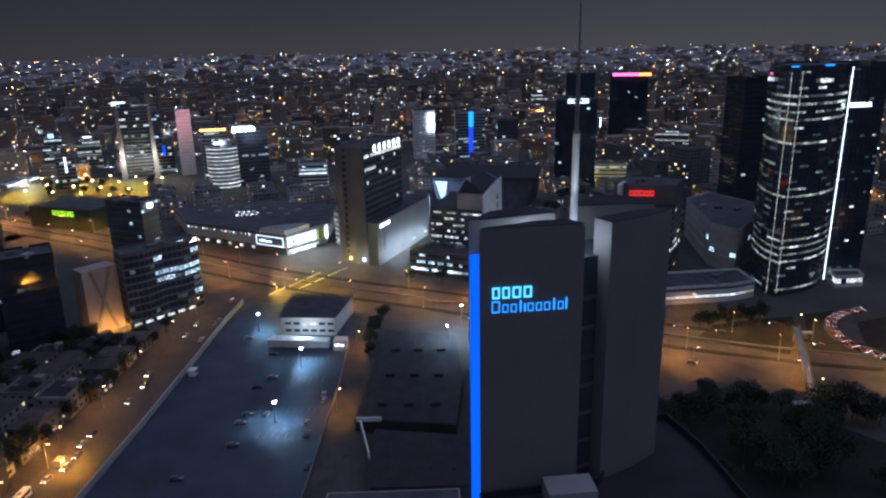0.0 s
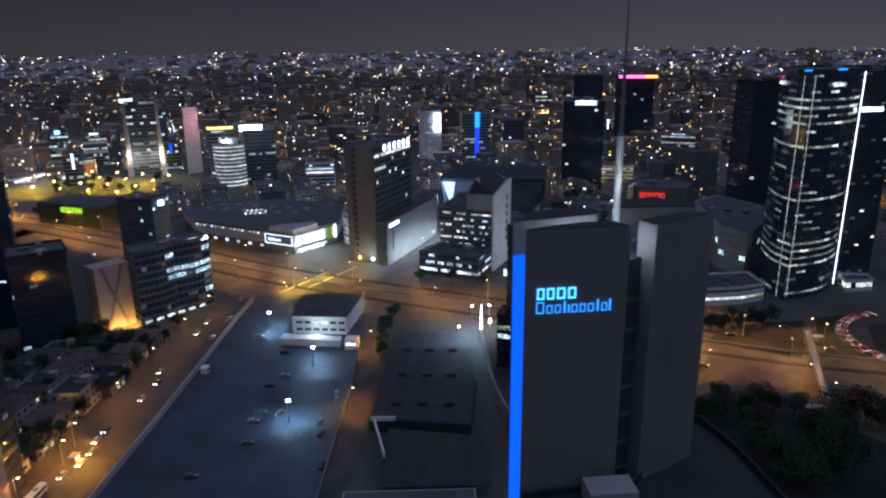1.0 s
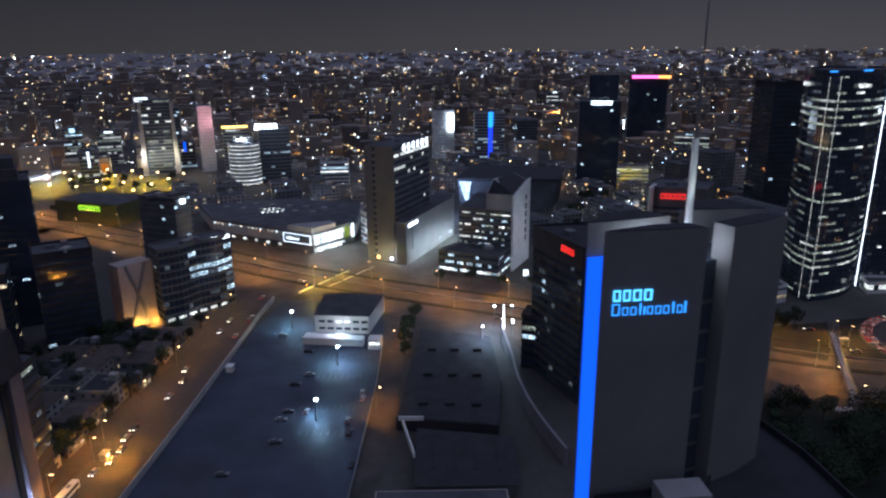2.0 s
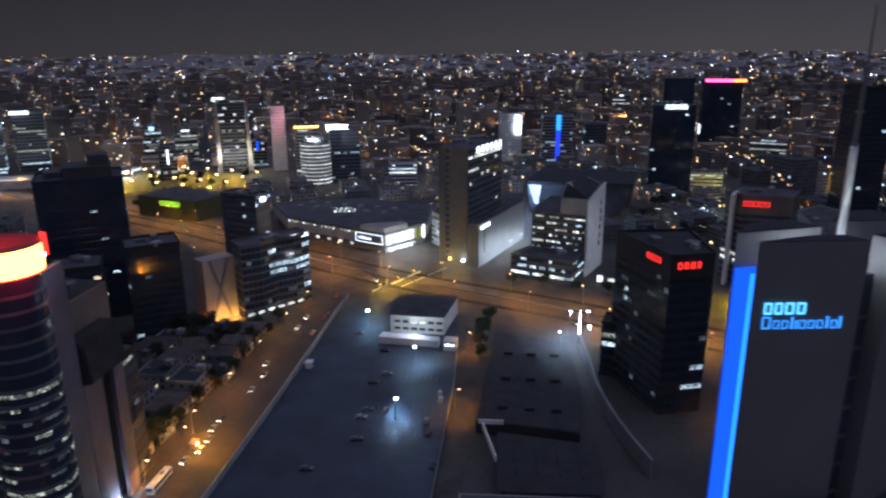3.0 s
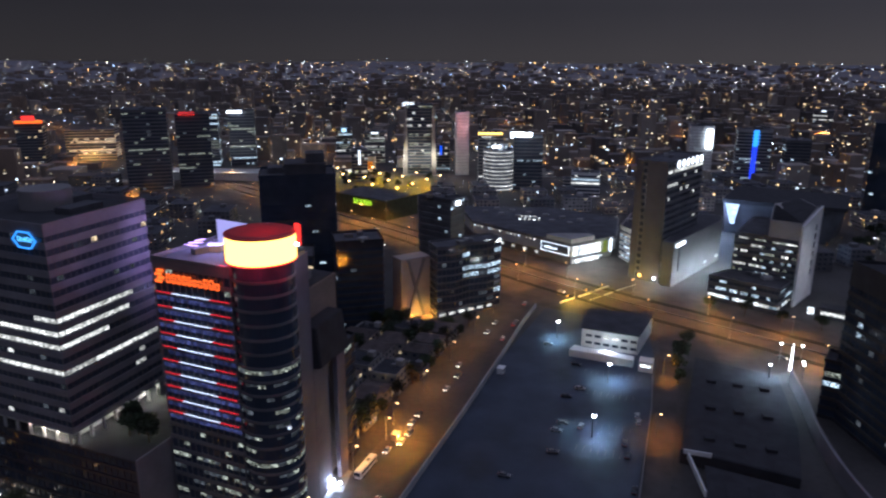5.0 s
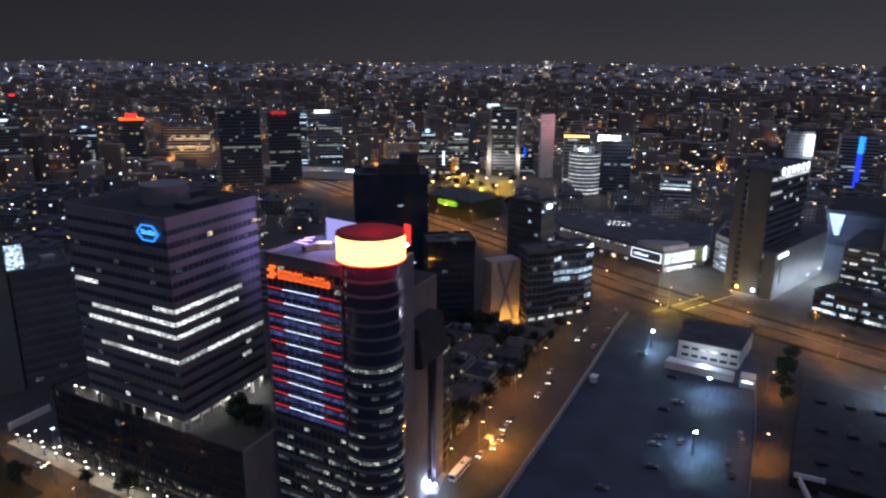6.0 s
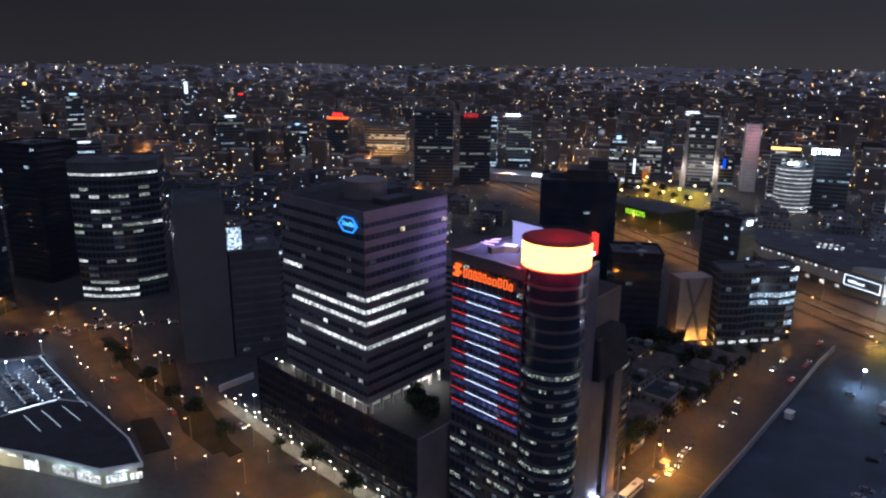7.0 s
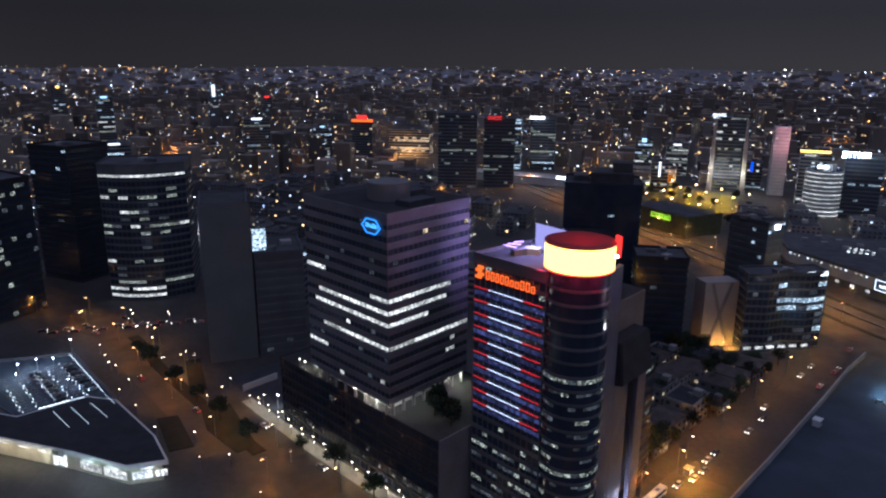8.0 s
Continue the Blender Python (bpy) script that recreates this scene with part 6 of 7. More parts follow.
bm = bmesh.new()
add_tube(bm, 0, 0, 0, 42, 15, 15, 32)
part("glass_wall", bm, GLASS, rw)
for k in range(11):
    bm = bmesh.new()
    add_tube(bm, 0, 0, 3.8 * k + 2.2, 3.8 * k + 3.8, 16, 16, 32)
    part("balcony", bm, WHITE, rw)
    bm = bmesh.new()
    add_tube(bm, 0, 0, 3.8 * k + 1.2, 3.8 * k + 2.15, 15.6, 15.6, 32)
    part("light_ribbon", bm, lit_window("ribbon_light", (1.0, 0.97, 0.85), 0.5, 5, 0.5) if k == 0 else bpy.data.materials["ribbon_light"], rw)
ubox("roof_drum", WHITE, rw, (4, 0, 44.5), (8, 8, 5))
ubox("roof_sign", WHITEL, rw, (0, -8, 45), (9, 0.6, 2.5), 20)
wt = plain_tower(-256, 712, 30, 26, 55, 0.10, [COOL], "dark office tower crowned by a brilliant white sign", 18, GLASS, DARK, seed=65)
letters(wt, glow("brilliant_white", (0.85, 0.95, 1.0), 6.0), (-14, -16, 54.5), (0.95, 0.31, 0), 7, 5.2, gap=0.1, depth=0.8)
lamp_light("sign_wash", wt, (0, -18, 60), 9000, (0.85, 0.93, 1.0))
plain_tower(-193, 702, 28, 20, 24, 0.3, [NEUT, COOL], "white striped mid-rise with lit windows", 10, GLASS, WHITE, seed=66)
wc = plain_tower(-92, 872, 26, 24, 58, 0.06, [COOL], "pale tower with a bright screen on its side", 8, CONC, WHITE, seed=67, share=0.8)
ubox("lit_screen", WHITEL, wc, (10, -13, 44), (7, 0.6, 22), 8)
bs = plain_tower(-36, 868, 36, 26, 57, 0.12, [COOL], "dark tower with a vertical blue light strip", 4, GLASS, CONC, seed=68)
ubox("blue_strip", glow("royal_blue_strip", (0.03, 0.06, 0.9), 0.55), bs, (2, -13.6, 20), (5, 0.5, 36), 4)
ubox("blue_strip", glow("sky_blue_strip", (0.05, 0.3, 1.0), 0.75), bs, (2, -13.6, 47.4), (5, 0.5, 18), 4)
letters(bs, CYAN, (4, -14, 40), (0.01, 0, 1), 1, 14, width=0.25)
plain_tower(10, 880, 26, 22, 46, 0.12, [COOL, NEUT], "mid-rise office with lit rows", 6, seed=69)
sm = plain_tower(66, 690, 38, 36, 83, 0.02, [COOL, DIM], "dark broad tower with a white sign along its top", -6, GLASSB, GLASSB, seed=70)
bm = bmesh.new()
add_prism(bm, rect(5, 12, 27, 20, -6), 82, 106)
part("upper_block", bm, GLASSB, sm, "plain dark block set back on the roof")
letters(sm, WHITEL, (-10, -17.9, 79.8), (1, -0.1, 0), 7, 3.6, gap=0.25, width=0.7, depth=0.6)
ubox("edge_light", WHITEL, sm, (20.4, -19, 62), (0.6, 0.5, 9), 6)
pk = plain_tower(182, 1000, 50, 36, 92, 0.01, [COOL], "dark tower with a pink neon roof edge", -8, GLASSB, GLASSB, seed=71)
ubox("neon_edge", PINK, pk, (-8, -20, 90.5), (34, 0.8, 3.6), -8)
ubox("neon_edge", glow("orange_neon", (1.0, 0.25, 0.05), 1.6), pk, (17, -23, 90.5), (16, 0.8, 3.6), -8)
rs = plain_tower(-875, 640, 30, 30, 54, 0.05, [WARM], "tower with a glowing red and orange roof edge", 40, seed=72)
ubox("neon_edge", ORANGE, rs, (12, -12, 54), (30, 0.8, 3.4), 40)
ubox("neon_edge", REDL, rs, (12, -12, 58), (14, 0.8, 6), 40)
plain_tower(-618, 566, 42, 36, 82, 0.13, [HALF, HALF, DIM], "tall dark office tower with lit lower floors", 40, GLASS, DARK, seed=73)
dt = plain_tower(-588, 600, 34, 30, 76, 0.13, [HALF, HALF, DIM], "dark office tower with a red roof sign", 40, GLASS, DARK, seed=74)
letters(dt, REDL, (2, -22, 75), (0.76, 0.64, 0), 6, 3.4, depth=0.6)
pa = plain_tower(-664, 712, 30, 28, 66, 0.32, [COOL, HALF], "blue-lit glass tower with a red roof edge", 35, GLASS, DARK, seed=75)
ubox("roof_sign", REDL, pa, (2, -18, 65), (22, 0.6, 3.4), 35)
pb = plain_tower(-632, 740, 32, 30, 68, 0.32, [COOL, HALF], "glass tower with a white roof sign", 35, GLASS, DARK, seed=76)
ubox("roof_sign", WHITEL, pb, (4, -19, 67), (18, 0.6, 3.0), 35)
ob_ = plain_tower(-840, 700, 60, 30, 40, 0.18, [WARM], "broad apartment block lit warm orange from below", 35, GLASS, BEIGE, seed=77)
lamp_light("facade_lamp", ob_, (20, -32, 6), 12000, (1.0, 0.5, 0.15))
# lit towers and blocks farther out
SIGNW, SIGNB = glow("far_white_sign", (0.9, 0.97, 1.0), 0.9), glow("far_blue_white_sign", (0.5, 0.78, 1.0), 0.75)
for x, y, top, w, sw, sh, mat, p, lab in (
        (-1286, 627, 91.8, 20, 8, 34, SIGNW, 0.1, "far tower with a tall white light strip"),
        (-1155, 656, 76.0, 18, 12, 4, REDL, 0.15, "far tower with a small red crown light"),
        (-1523, 441, 86.8, 26, 8, 6, YELLOW, 0.1, "far block with a round yellow sign"),
        (-1217, 411, 80.9, 24, 14, 5, SIGNB, 0.2, "far block with a pale blue sign"),
        (-906, 487, 63.1, 34, 20, 4, SIGNW, 0.2, "mid-rise block with a white roof light"),
        (-844, 546, 53.6, 24, 8, 3, SIGNB, 0.5, "mid-rise office with many cold lit windows"),
        (-801, 266, 56.3, 30, 16, 2.5, SIGNW, 0.2, "mid-rise block with a white roof light"),
        (-547, 847, 39.8, 22, 9, 8, SIGNB, 0.15, "mid-rise block with a pale blue screen"),
        (-489, 824, 39.1, 26, 14, 3, SIGNW, 0.5, "pale mid-rise with many lit windows"),
        (-445, 698, 33.8, 18, 3, 26, SIGNW, 0.15, "mid-rise block with a white corner light"),
        (-386, 797, 30.3, 22, 4, 18, BLUE, 0.2, "mid-rise block with a blue lit screen"),
        (110, 1505, 37.8, 34, 12, 4, SIGNW, 0.2, "far block with a white sign"),
        (212, 878, 28.5, 40, 24, 3, COOL, 0.55, "long pale mid-rise with lit floors"),
        (-213, 751, 7.7, 24, 10, 2, WARM, 0.5, "pale mid-rise with warm lit floors")):
    to_eye = (Vector((-60, 8)) - Vector((x, y))).normalized()
    turn = math.degrees(math.atan2(to_eye.x, -to_eye.y))
    sw, sh = sw * 0.65, sh * 0.6
    high = max(top - (12 if abs(x) + y > 2900 else 0), sh + 3)
    pl = plain_tower(x, y, w, 22, high, p, [COOL, NEUT, HALF] if mat is not WARM else [WARM, NEUT], lab, turn, GLASS, MIDTONE, seed=int(abs(x) + y), name="far_office")
    ubox("roof_sign", mat, pl, (to_eye.x * 11.6, to_eye.y * 11.6, high - sh / 2), (sw, 0.6, sh), turn)
# green-signed hypermarket and its yellow-lit car park
hyp = thing("hypermarket", "long low hypermarket with a green-yellow sign", "shop", (-352, 552, 0))
bm = bmesh.new()
add_prism(bm, rect(0, 0, 64, 40, -18), 0, 17)
part("wall", bm, surface("olive_wall", (0.09, 0.095, 0.04), 0.7), hyp)
bm = bmesh.new()
add_prism(bm, rect(0, 0, 62, 38, -18), 16.8, 17.2)
part("roof", bm, ROOFM, hyp)
letters(hyp, GREENL, (-13, -16.6, 11.0), (0.95, -0.31, 0), 7, 3.6, gap=0.3, width=0.8, depth=0.5)
lamp_light("sign_wash", hyp, (0, -26, 14), 160, (0.5, 0.9, 0.05))
sheet("lot_far", [(-505, 640), (-350, 605), (-340, 720), (-470, 750)], 0.05, ASPHALT, "car park lit bright yellow by rows of lamps")
yl = street_lamp("car_park_lamp", "car park lamp with a yellow light", "car park lamps", 10, 0.5, LAMPO, 46000, (1.0, 0.52, 0.0), 150)
# Glowing box added for bloom, far larger than the lamp's own glass.
ubox("lamp_globe", LAMPO, yl, (0.5, 0, 10.0), (1.5, 1.5, 0.7))
yl.matrix_basis = pose(-485, 648, 0)
for i in range(5):
    for j in range(4):
        x, y = -485 + i * 31 + j * 4, 648 - i * 8 + j * 28
        if i or j:
            copy_thing(yl, pose(x, y, 0))
for x, y in ((196, 730), (214, 752), (232, 775), (250, 795), (208, 775), (236, 750), (47, 378)):
    copy_thing(yl, pose(x, y, 0))
yb = plain_tower(104, 712, 34, 14, 17, 0.12, [NEUT, WARM], "pale low block washed by yellow lamps", -6, GLASS, WHITE, seed=83, share=0.6, name="low_office")
for dx in (-10, 8):
    lamp_light("facade_lamp", yb, (dx, -17, 7), 1300, (1.0, 0.6, 0.04))
fuel = thing("fuel_canopy", "small yellow canopy with a bright lit edge", "canopy", (-3, 512, 0))
ubox("roof", CONC, fuel, (0, 0, 5.2), (15, 8, 0.5), -14)
ubox("light_edge", YELLOW, fuel, (-1.0, -4.1, 5.2), (15, 0.3, 0.9), -14)
ubox("light_panel", LAMPW, fuel, (0, 0, 4.85), (6, 0.6, 0.1), -14)
for dx in (-5, 5):
    ubox("post", STEEL, fuel, (dx, -dx * 0.25, 2.5), (0.35, 0.35, 5.0))
lamp_light("canopy_lamp", fuel, (0, -4.6, 4.4), 2600, (1.0, 0.78, 0.3))
sheet("lot_yard", [(182, 705), (262, 715), (275, 822), (200, 815)], 0.05, ASPHALT, "open yard lit yellow by tall lamps")
hall3 = thing("long_lit_shed", "long low shed with a bright white edge and red sign", "shed", (-590, 645, 0))
bm = bmesh.new()
add_prism(bm, rect(0, 0, 130, 30, 17), 0, 8)
part("wall", bm, WHITE, hall3)
bm = bmesh.new()
add_prism(bm, rect(0, 0, 131, 31, 17), 8, 8.5)
part("roof", bm, CONC, hall3)
ubox("roof_sign", WHITEL, hall3, (56, 2, 10), (14, 0.6, 3), 17)
for i in range(5):
    lamp_light("yard_lamp", hall3, (-50 + i * 25, -30 + i * 7.6, 9), 5000, (0.95, 0.95, 1.0))

bus = thing("parked_bus", "white bus standing at the kerb beside the pavement", "bus", (-175.4, 191, 0.06))
bm = bmesh.new()
add_box(bm, (0, 0, 1.7), (2.5, 12, 2.7))
bmesh.ops.bevel(bm, geom=bm.edges[:], offset=0.18, segments=2, affect="EDGES")
part("body", bm, CHALK, bus)
ubox("side_window", GLASS, bus, (1.26, 0, 2.1), (0.05, 10.6, 1.0))
ubox("side_window", GLASS, bus, (-1.26, 0, 2.1), (0.05, 10.6, 1.0))
ubox("windscreen", GLASS, bus, (0, -6.01, 2.0), (2.1, 0.05, 1.3))
ubox("roof_hatch", STEEL, bus, (0, 2, 3.1), (1.2, 1.6, 0.2))
for dx in (-1.1, 1.1):
    for dy in (-3.9, 3.6):
        bm = bmesh.new()
        bmesh.ops.create_cone(bm, cap_ends=True, segments=14, radius1=0.48, radius2=0.48, depth=0.3, matrix=pose(dx, dy, 0.48, 0, 90, 0))
        part("wheel", bm, TYRE, bus)
copy_thing(lamp_o, pose(-177.5, 211, 0, 0, 0, 0))
kiosk = thing("street_kiosk", "street kiosk lit orange under a lamp and tree", "kiosk", (-174.5, 213, 0))
ubox("wall", BEIGE, kiosk, (0, 0, 1.2), (2.2, 3.0, 2.4))
ubox("roof", STEEL, kiosk, (0, 0, 2.5), (2.8, 3.6, 0.16))
ubox("counter", LAMPO, kiosk, (1.12, -0.2, 1.6), (0.05, 1.4, 0.5))
lamp_light("kiosk_lamp", kiosk, (2.4, -1.5, 4.0), 3800, (1.0, 0.36, 0.02), 0.4)
lamp_light("kiosk_lamp", kiosk, (3.0, 4.5, 6.0), 2000, (1.0, 0.36, 0.02), 0.4)

# ---- the city around, block by block ----
CENTRE = Vector((-60, 5))
solid = [(o.location.x, o.location.y) for o in bpy.data.objects if o.parent is None and o.type == "EMPTY" and o.get("category") in ("building", "tower", "office", "shop", "mall", "hall", "theatre", "shed", "office tower")]
keep = [(-250, 210, 60, 470), (-420, -185, 40, 310), (-590, -380, 20, 225), (-275, -60, 430, 565), (-60, 110, 400, 452), (60, 260, 200, 480), (-500, -345, 610, 745), (-70, 30, 560, 650), (-670, -510, 610, 690), (185, 268, 712, 820)]
roads_lines = [(BLVD, 50), (STREET, 16), (CROSS, 24), (NSROAD, 16)]


def free(x, y, r):
    if any(a - r < x < b + r and c - r < y < d + r for a, b, c, d in keep):
        return False
    if any((x - a) ** 2 + (y - b) ** 2 < (r + 24) ** 2 for a, b in solid):
        return False
    for ln, w in roads_lines:
        for q in ln[::2]:
            if abs(q[0] - x) < w + r and abs(q[1] - y) < w + r:
                return False
    return True


GRID = 25.0
cg, sg = math.cos(radians(GRID)), math.sin(radians(GRID))
rb = random.Random(9)
lots = []
for i in range(-75, 76):
    for j in range(-75, 76):
        bx_ = i * 34 + (i // 3) * 12
        by_ = j * 30 + (j // 2) * 13
        x, y = CENTRE.x + bx_ * cg - by_ * sg, CENTRE.y + bx_ * sg + by_ * cg
        d = math.hypot(x - CENTRE.x, y - CENTRE.y)
        az = math.degrees(math.atan2(-(x - CENTRE.x), y - CENTRE.y))
        if 210 < d < 2000 and -62 < az < 108 and rb.random() < 0.9:
            lots.append((d, az, x + rb.uniform(-4, 4), y + rb.uniform(-4, 4)))
lots = [q for q in lots if free(q[2], q[3], 13)]
lots.sort()


def quads(faces_list, verts_list, a, b, c, d):
    n0 = len(verts_list)
    verts_list += [a, b, c, d]
    faces_list.append((n0, n0 + 1, n0 + 2, n0 + 3))


def block_mesh(V, F, x, y, w, d, z0, z1, rz):
    n0 = len(V)
    for z in (z0, z1):
        V += [(px, py, z) for px, py in rect(x, y, w, d, rz)]
    F += [(n0 + 4, n0 + 5, n0 + 6, n0 + 7)] + [(n0 + k, n0 + (k + 1) % 4, n0 + 4 + (k + 1) % 4, n0 + 4 + k) for k in range(4)]


def windows_on(V, F, x, y, w, d, h, rz, chance, r, fh=3.2, bay=3.4, big=1.0):
    c = rect(x, y, w, d, rz)
    for s in range(4):
        a, b = Vector(c[s]), Vector(c[(s + 1) % 4])
        way = (b - a).normalized()
        out = Vector((way.y, -way.x))
        if out.dot(CENTRE - (a + b) / 2) < 0:
            continue
        nb = max(1, int((b - a).length / bay))
        for k in range(max(1, int(h / fh))):
            for i in range(nb):
                if r.random() < chance:
                    p = a + way * ((i + 0.5) / nb * (b - a).length) + out * 0.06
                    hw, z = 0.8 * big * r.uniform(0.7, 1.6), k * fh + 1.1
                    u = way * hw
                    quads(F, V, (p.x - u.x, p.y - u.y, z), (p.x + u.x, p.y + u.y, z), (p.x + u.x, p.y + u.y, z + 1.4 * big), (p.x - u.x, p.y - u.y, z + 1.4 * big))


def mesh_of(name, V, F, material, parent=None):
    me = bpy.data.meshes.new(name)
    me.from_pydata(V, [], F)
    me.materials.append(material)
    ob = new(name, me)
    ob.parent = parent
    return ob


TOWN_W = (0.9, 0.95, 1.0)
lamp_t = street_lamp("town_lamp", "town street lamp with a warm orange light", "town street lamps", 12, 1.5, LAMPO, 95000, (1.0, 0.36, 0.05), 174)
lamp_tw = street_lamp("yard_lamp", "yard lamp with a cold white light", "town yard lamps", 12, 1.5, LAMPW, 40000, TOWN_W, 170)
rl = random.Random(12)
placed = 0
for q in rl.sample(lots[:1500], 260):
    x, y = q[2] + 19 * cg - 16 * sg, q[3] + 19 * sg + 16 * cg
    if placed < 84 and free(x, y, 1) and (x + 460) ** 2 + (y - 425) ** 2 > 90 ** 2 and -45 < q[1] < 92:
        src = lamp_t if rl.random() < 0.68 else lamp_tw
        if placed == 0:
            lamp_t.matrix_basis = pose(x, y, 0)
        elif placed == 1:
            lamp_tw.matrix_basis = pose(x, y, 0)
        else:
            copy_thing(src, pose(x, y, 0, 0, 0, rl.uniform(0, 360)))
        placed += 1
ROOMS = lights_far("lit_rooms", [(1.0, 0.72, 0.36), (1.0, 0.85, 0.6), (0.8, 0.92, 1.0), (1.0, 0.8, 0.5), (1.0, 0.6, 0.25), (1.0, 0.55, 0.2)], 0.1, 1.9)
CITYLAMPS = lights_far("city_lamps", [(1.0, 0.5, 0.14), (1.0, 0.58, 0.2), (1.0, 0.72, 0.4), (0.85, 0.93, 1.0), (0.95, 0.98, 1.0), (1.0, 0.5, 0.14), (1.0, 0.85, 0.6), (0.9, 0.97, 1.0), (0.4, 0.6, 1.0), (1.0, 0.42, 0.08), (1.0, 0.46, 0.12), (1.0, 0.9, 0.7), (0.95, 0.97, 1.0), (1.0, 0.8, 0.45)], 0.6, 11.0)
WALLS = island("city_walls", [(0.22, 0.18, 0.14), (0.3, 0.25, 0.205), (0.12, 0.105, 0.095), (0.36, 0.31, 0.26), (0.26, 0.19, 0.14), (0.18, 0.155, 0.135)])
near_lots, V, F, WV, WF = lots[:300], [], [], [], []
for d, az, x, y in near_lots:
    r = random.Random(int(x * 7 + y * 13))
    w, dd = r.uniform(16, 30), r.uniform(14, 24)
    h = r.choice((6, 9.6, 9.6, 12.8, 12.8, 16, 19, 24, 29, 36, 45)) if d > 400 else r.choice((6, 9.6, 12.8))
    if -520 < x < 120 and y < 960:
        h = min(h, 12.8)
    elif y < 520:
        h = min(h, 16)
    t = thing("town_building", r.choice(("plain town building with few lit windows", "dark flat-roofed town building at night", "weathered apartment block with some lit rooms")), "building", (x, y, 0), "town buildings", "", GRID + r.choice((0, 90)))
    bm = bmesh.new()
    add_prism(bm, rect(0, 0, w, dd), 0, h)
    add_prism(bm, rect(r.uniform(-4, 4), r.uniform(-3, 3), 5, 4), h, h + 2.6)
    part("wall", bm, DARK if -80 < x < 130 and y < 640 or x < -400 and y < 520 else r.choice((MIDTONE, CONC, DARK, MIDTONE, BEIGE)), t)
    bm = bmesh.new()
    add_prism(bm, rect(0, 0, w - 0.8, dd - 0.8), h - 0.1, h + 0.08)
    part("roof", bm, ROOFM, t)
    for mm, ch in ((GLASS, 0.93), (ROOMS, 0.085)):
        v_, f_ = [], []
        rz0 = math.degrees(t.rotation_euler.z)
        windows_on(v_, f_, x, y, w, dd, h, rz0, ch, r)
        if f_:
            inv = t.matrix_basis.inverted()
            off = 0.0 if mm is GLASS else 0.03
            v_ = [tuple(inv @ Vector(q)) for q in v_]
            k_ = 1.0 + off / 10
            tagged(mesh_of("glazing" if mm is GLASS else "room_light", [(q[0] * k_, q[1] * k_, q[2]) for q in v_], f_, mm, t), kind="stuff")
for d, az, x, y in lots[300:]:
    r = random.Random(int(x * 7 + y * 13))
    w, dd = r.uniform(14, 30), r.uniform(12, 24)
    h = r.choice((5, 6, 9, 9, 12, 12, 15, 18, 24, 30, 40 if r.random() < 0.5 else 12, 48 if r.random() < 0.35 else 8))
    block_mesh(V, F, x, y, w, dd, 0, h, GRID)
    windows_on(WV, WF, x, y, w, dd, h, GRID, 0.10 if d < 1100 else 0.05, r, big=0.75 + d / 3600)
tagged(mesh_of("town_blocks", V, F, WALLS), "dense dark low town blocks spreading to the distance", "buildings", "", "stuff")
tagged(mesh_of("town_windows", WV, WF, ROOMS), "small lit windows of the far town", "windows", "", "stuff")

def rise(d):
    """The height of the land: flat, then a gentle slope before the horizon."""
    return max(0.0, (d - 3300) / 1600) * 78


V, F, LV, LF = [], [], [], []
for i in range(5200):
    d = 1900 * (4850 / 1900) ** rb.random()
    az = radians(rb.uniform(-62, 108))
    x, y = CENTRE.x - d * math.sin(az), CENTRE.y + d * math.cos(az)
    h = rb.choice((6, 8, 10, 12, 15, 18, 26, 40 if rb.random() < 0.4 else 10))
    block_mesh(V, F, x, y, rb.uniform(18, 46), rb.uniform(16, 36), rise(d) - 3, rise(d) + h * (0.6 if d > 3300 else 1.0), GRID)
# Haze is put into the base tones: lightened and evened towards the sky.
HAZY = island("hazy_far_walls", [(0.2, 0.165, 0.14), (0.22, 0.18, 0.15), (0.185, 0.152, 0.13), (0.235, 0.195, 0.165)])
tagged(mesh_of("far_blocks", V, F, HAZY), "far dark city blocks near the horizon", "buildings", "", "stuff")


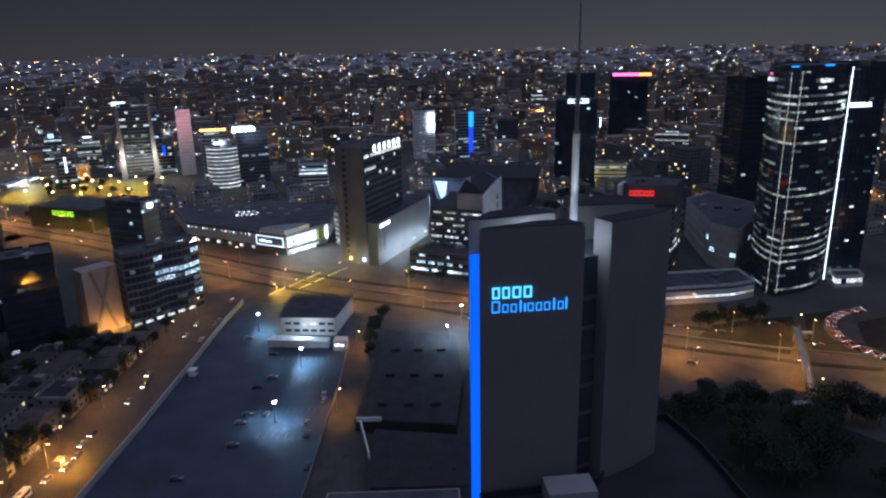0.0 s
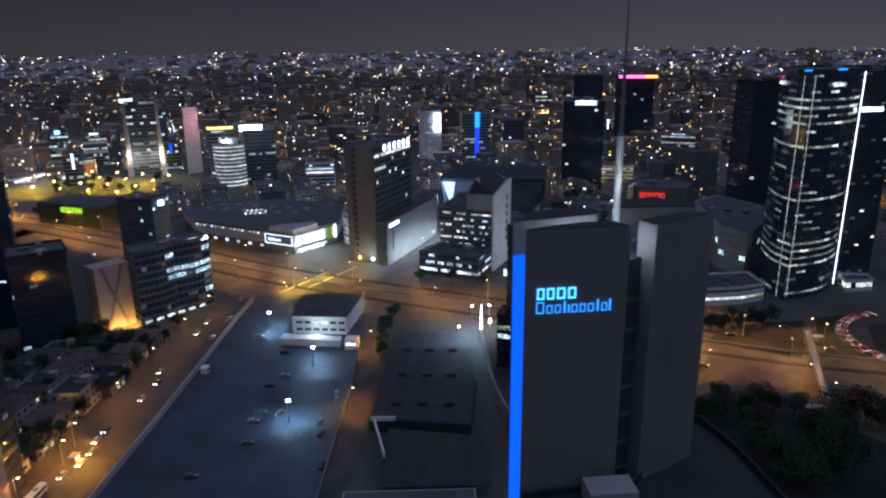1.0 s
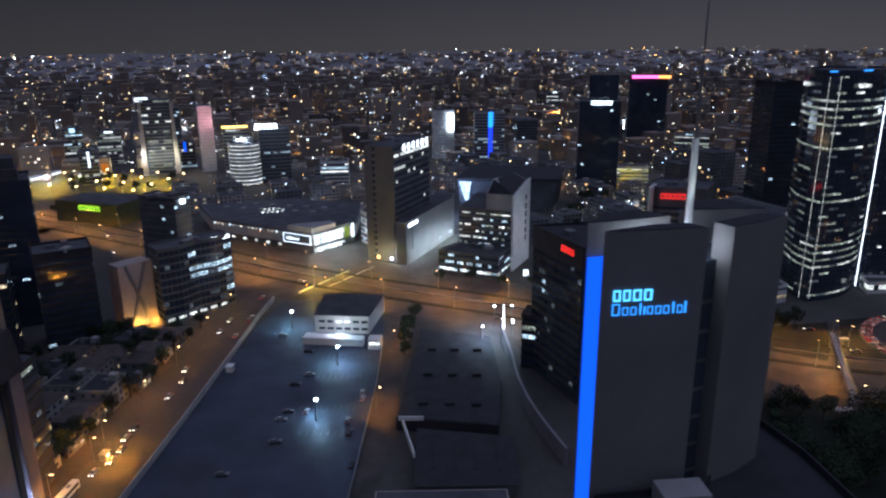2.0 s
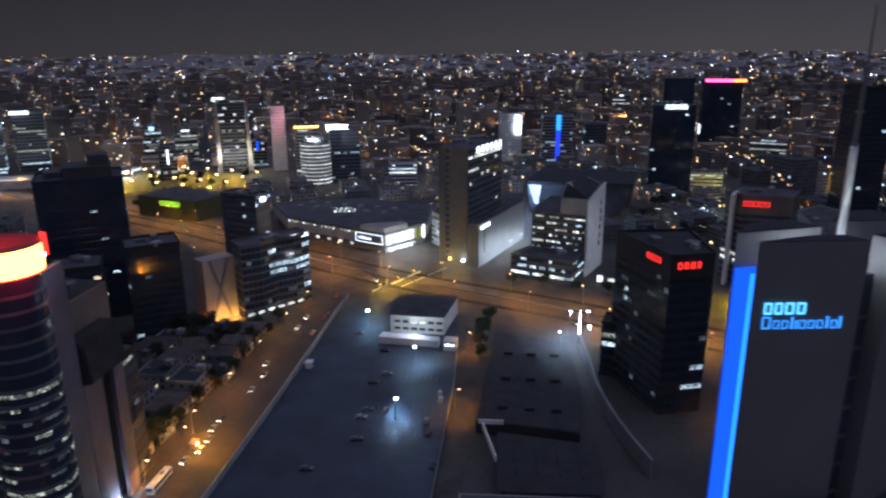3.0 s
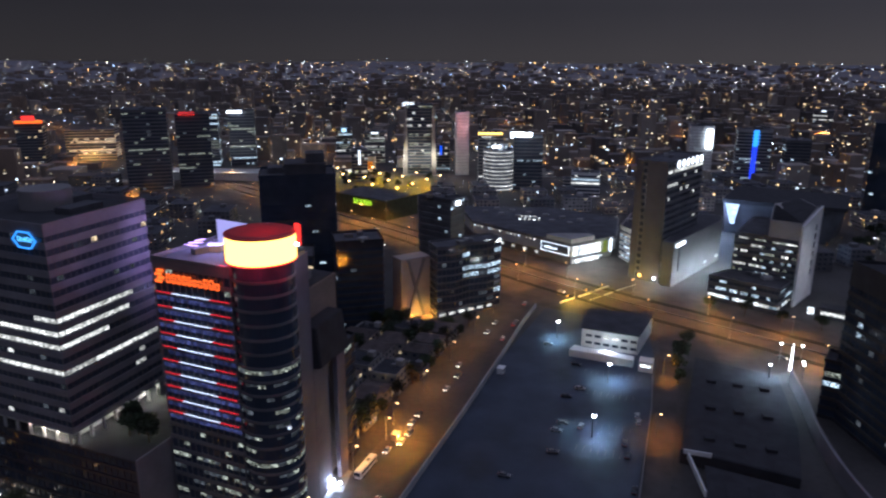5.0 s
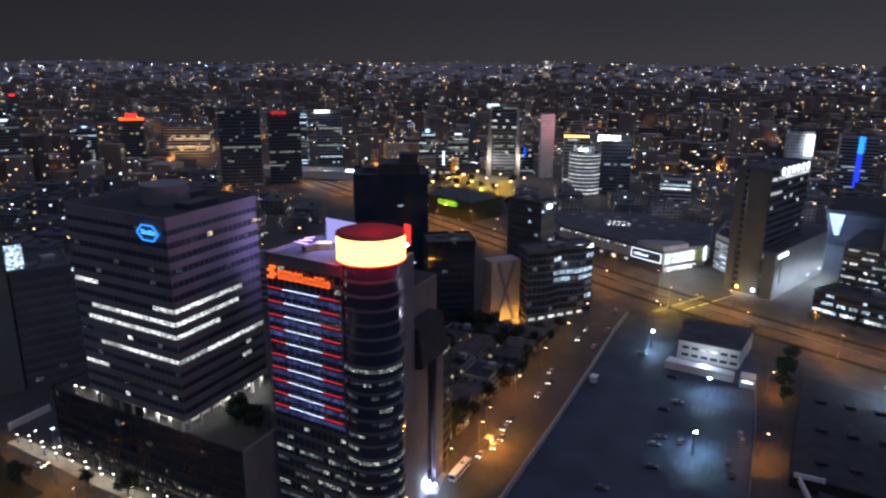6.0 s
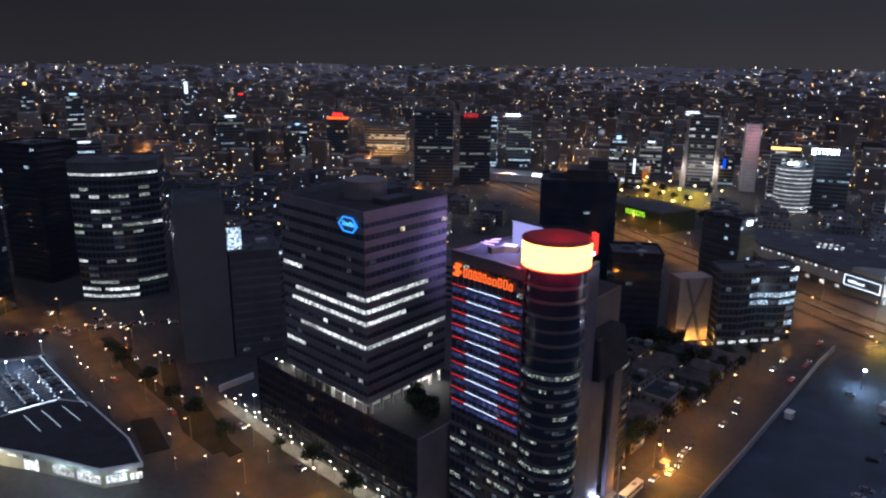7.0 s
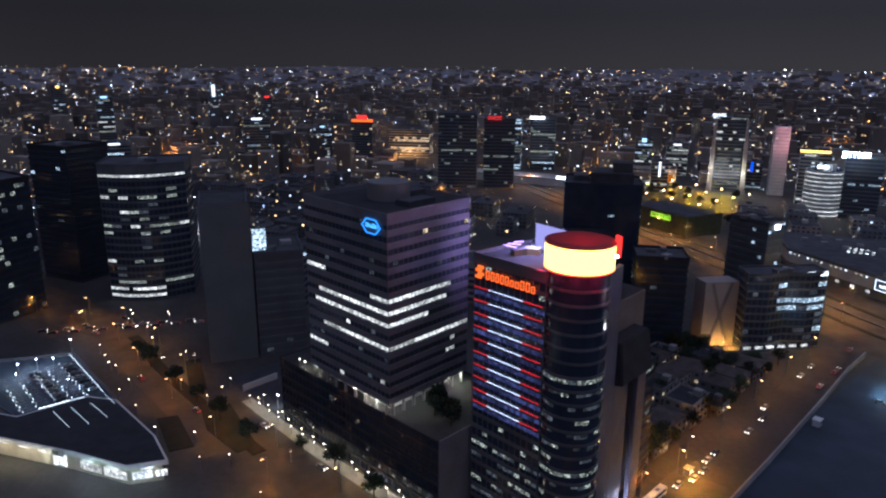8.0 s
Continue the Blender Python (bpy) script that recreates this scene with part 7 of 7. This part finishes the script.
def dot(V, F, x, y, z, s):
    n0 = len(V)
    V += [(x + s, y, z), (x - s, y, z), (x, y + s, z), (x, y - s, z), (x, y, z + s), (x, y, z - s)]
    F += [(n0 + a, n0 + b, n0 + c) for a, b, c in ((0, 2, 4), (2, 1, 4), (1, 3, 4), (3, 0, 4), (2, 0, 5), (1, 2, 5), (3, 1, 5), (0, 3, 5))]


for i in range(19000):
    d = 520 * (4850 / 520) ** (rb.random() ** 1.2)
    az = radians(rb.uniform(-60, 105))
    x, y = CENTRE.x - d * math.sin(az), CENTRE.y + d * math.cos(az)
    if d < 1100 and not free(x, y, 2):
        continue
    z = rise(d) + (rb.uniform(7, 12) if d < 2500 else rb.uniform(10, 30))
    dot(LV, LF, x, y, z, d * rb.choice((0.00019, 0.00021, 0.00022, 0.00025, 0.00029, 0.00036, 0.0005)))
# lamps along the far avenues
for k in range(16):
    az0 = rb.uniform(-50, 95)
    d0, slope = rb.uniform(700, 2200), rb.uniform(-60, 60)
    for i in range(26):
        d = d0 + i * 38
        az = radians(az0 + slope * i * 0.012)
        dot(LV, LF, CENTRE.x - d * math.sin(az), CENTRE.y + d * math.cos(az), 9.5 + rise(d), d * 0.00045)
tagged(mesh_of("far_lamps", LV, LF, CITYLAMPS), "countless far orange and white city lamps", "lamps", "", "stuff")

# gentle slopes closing the horizon
V, F = [], []
steps = 240
radii = (3280, 3700, 4200, 4700, 4990)
for ring_r in radii:
    for i in range(steps):
        a = 2 * math.pi * i / steps
        bumpy = 1 + 0.25 * noise.noise(Vector((math.cos(a) * 4, math.sin(a) * 4, 0.3)))
        V.append((CENTRE.x + ring_r * math.cos(a), CENTRE.y + ring_r * math.sin(a), rise(ring_r) * bumpy - (1.5 if ring_r == 3280 else 0)))
for s in range(len(radii) - 1):
    for i in range(steps):
        j = (i + 1) % steps
        F.append((s * steps + i, s * steps + j, (s + 1) * steps + j, (s + 1) * steps + i))
# Slope colour is lightened to imitate distance haze against the sky.
tagged(mesh_of("backdrop_hills", V, F, surface("hazy_hills", (0.2, 0.19, 0.2), 0.95, vary=0.2, scale=0.004, fine=0.02, bump=0.0)), "gentle dark slopes closing the horizon", "hills", "", "structure")
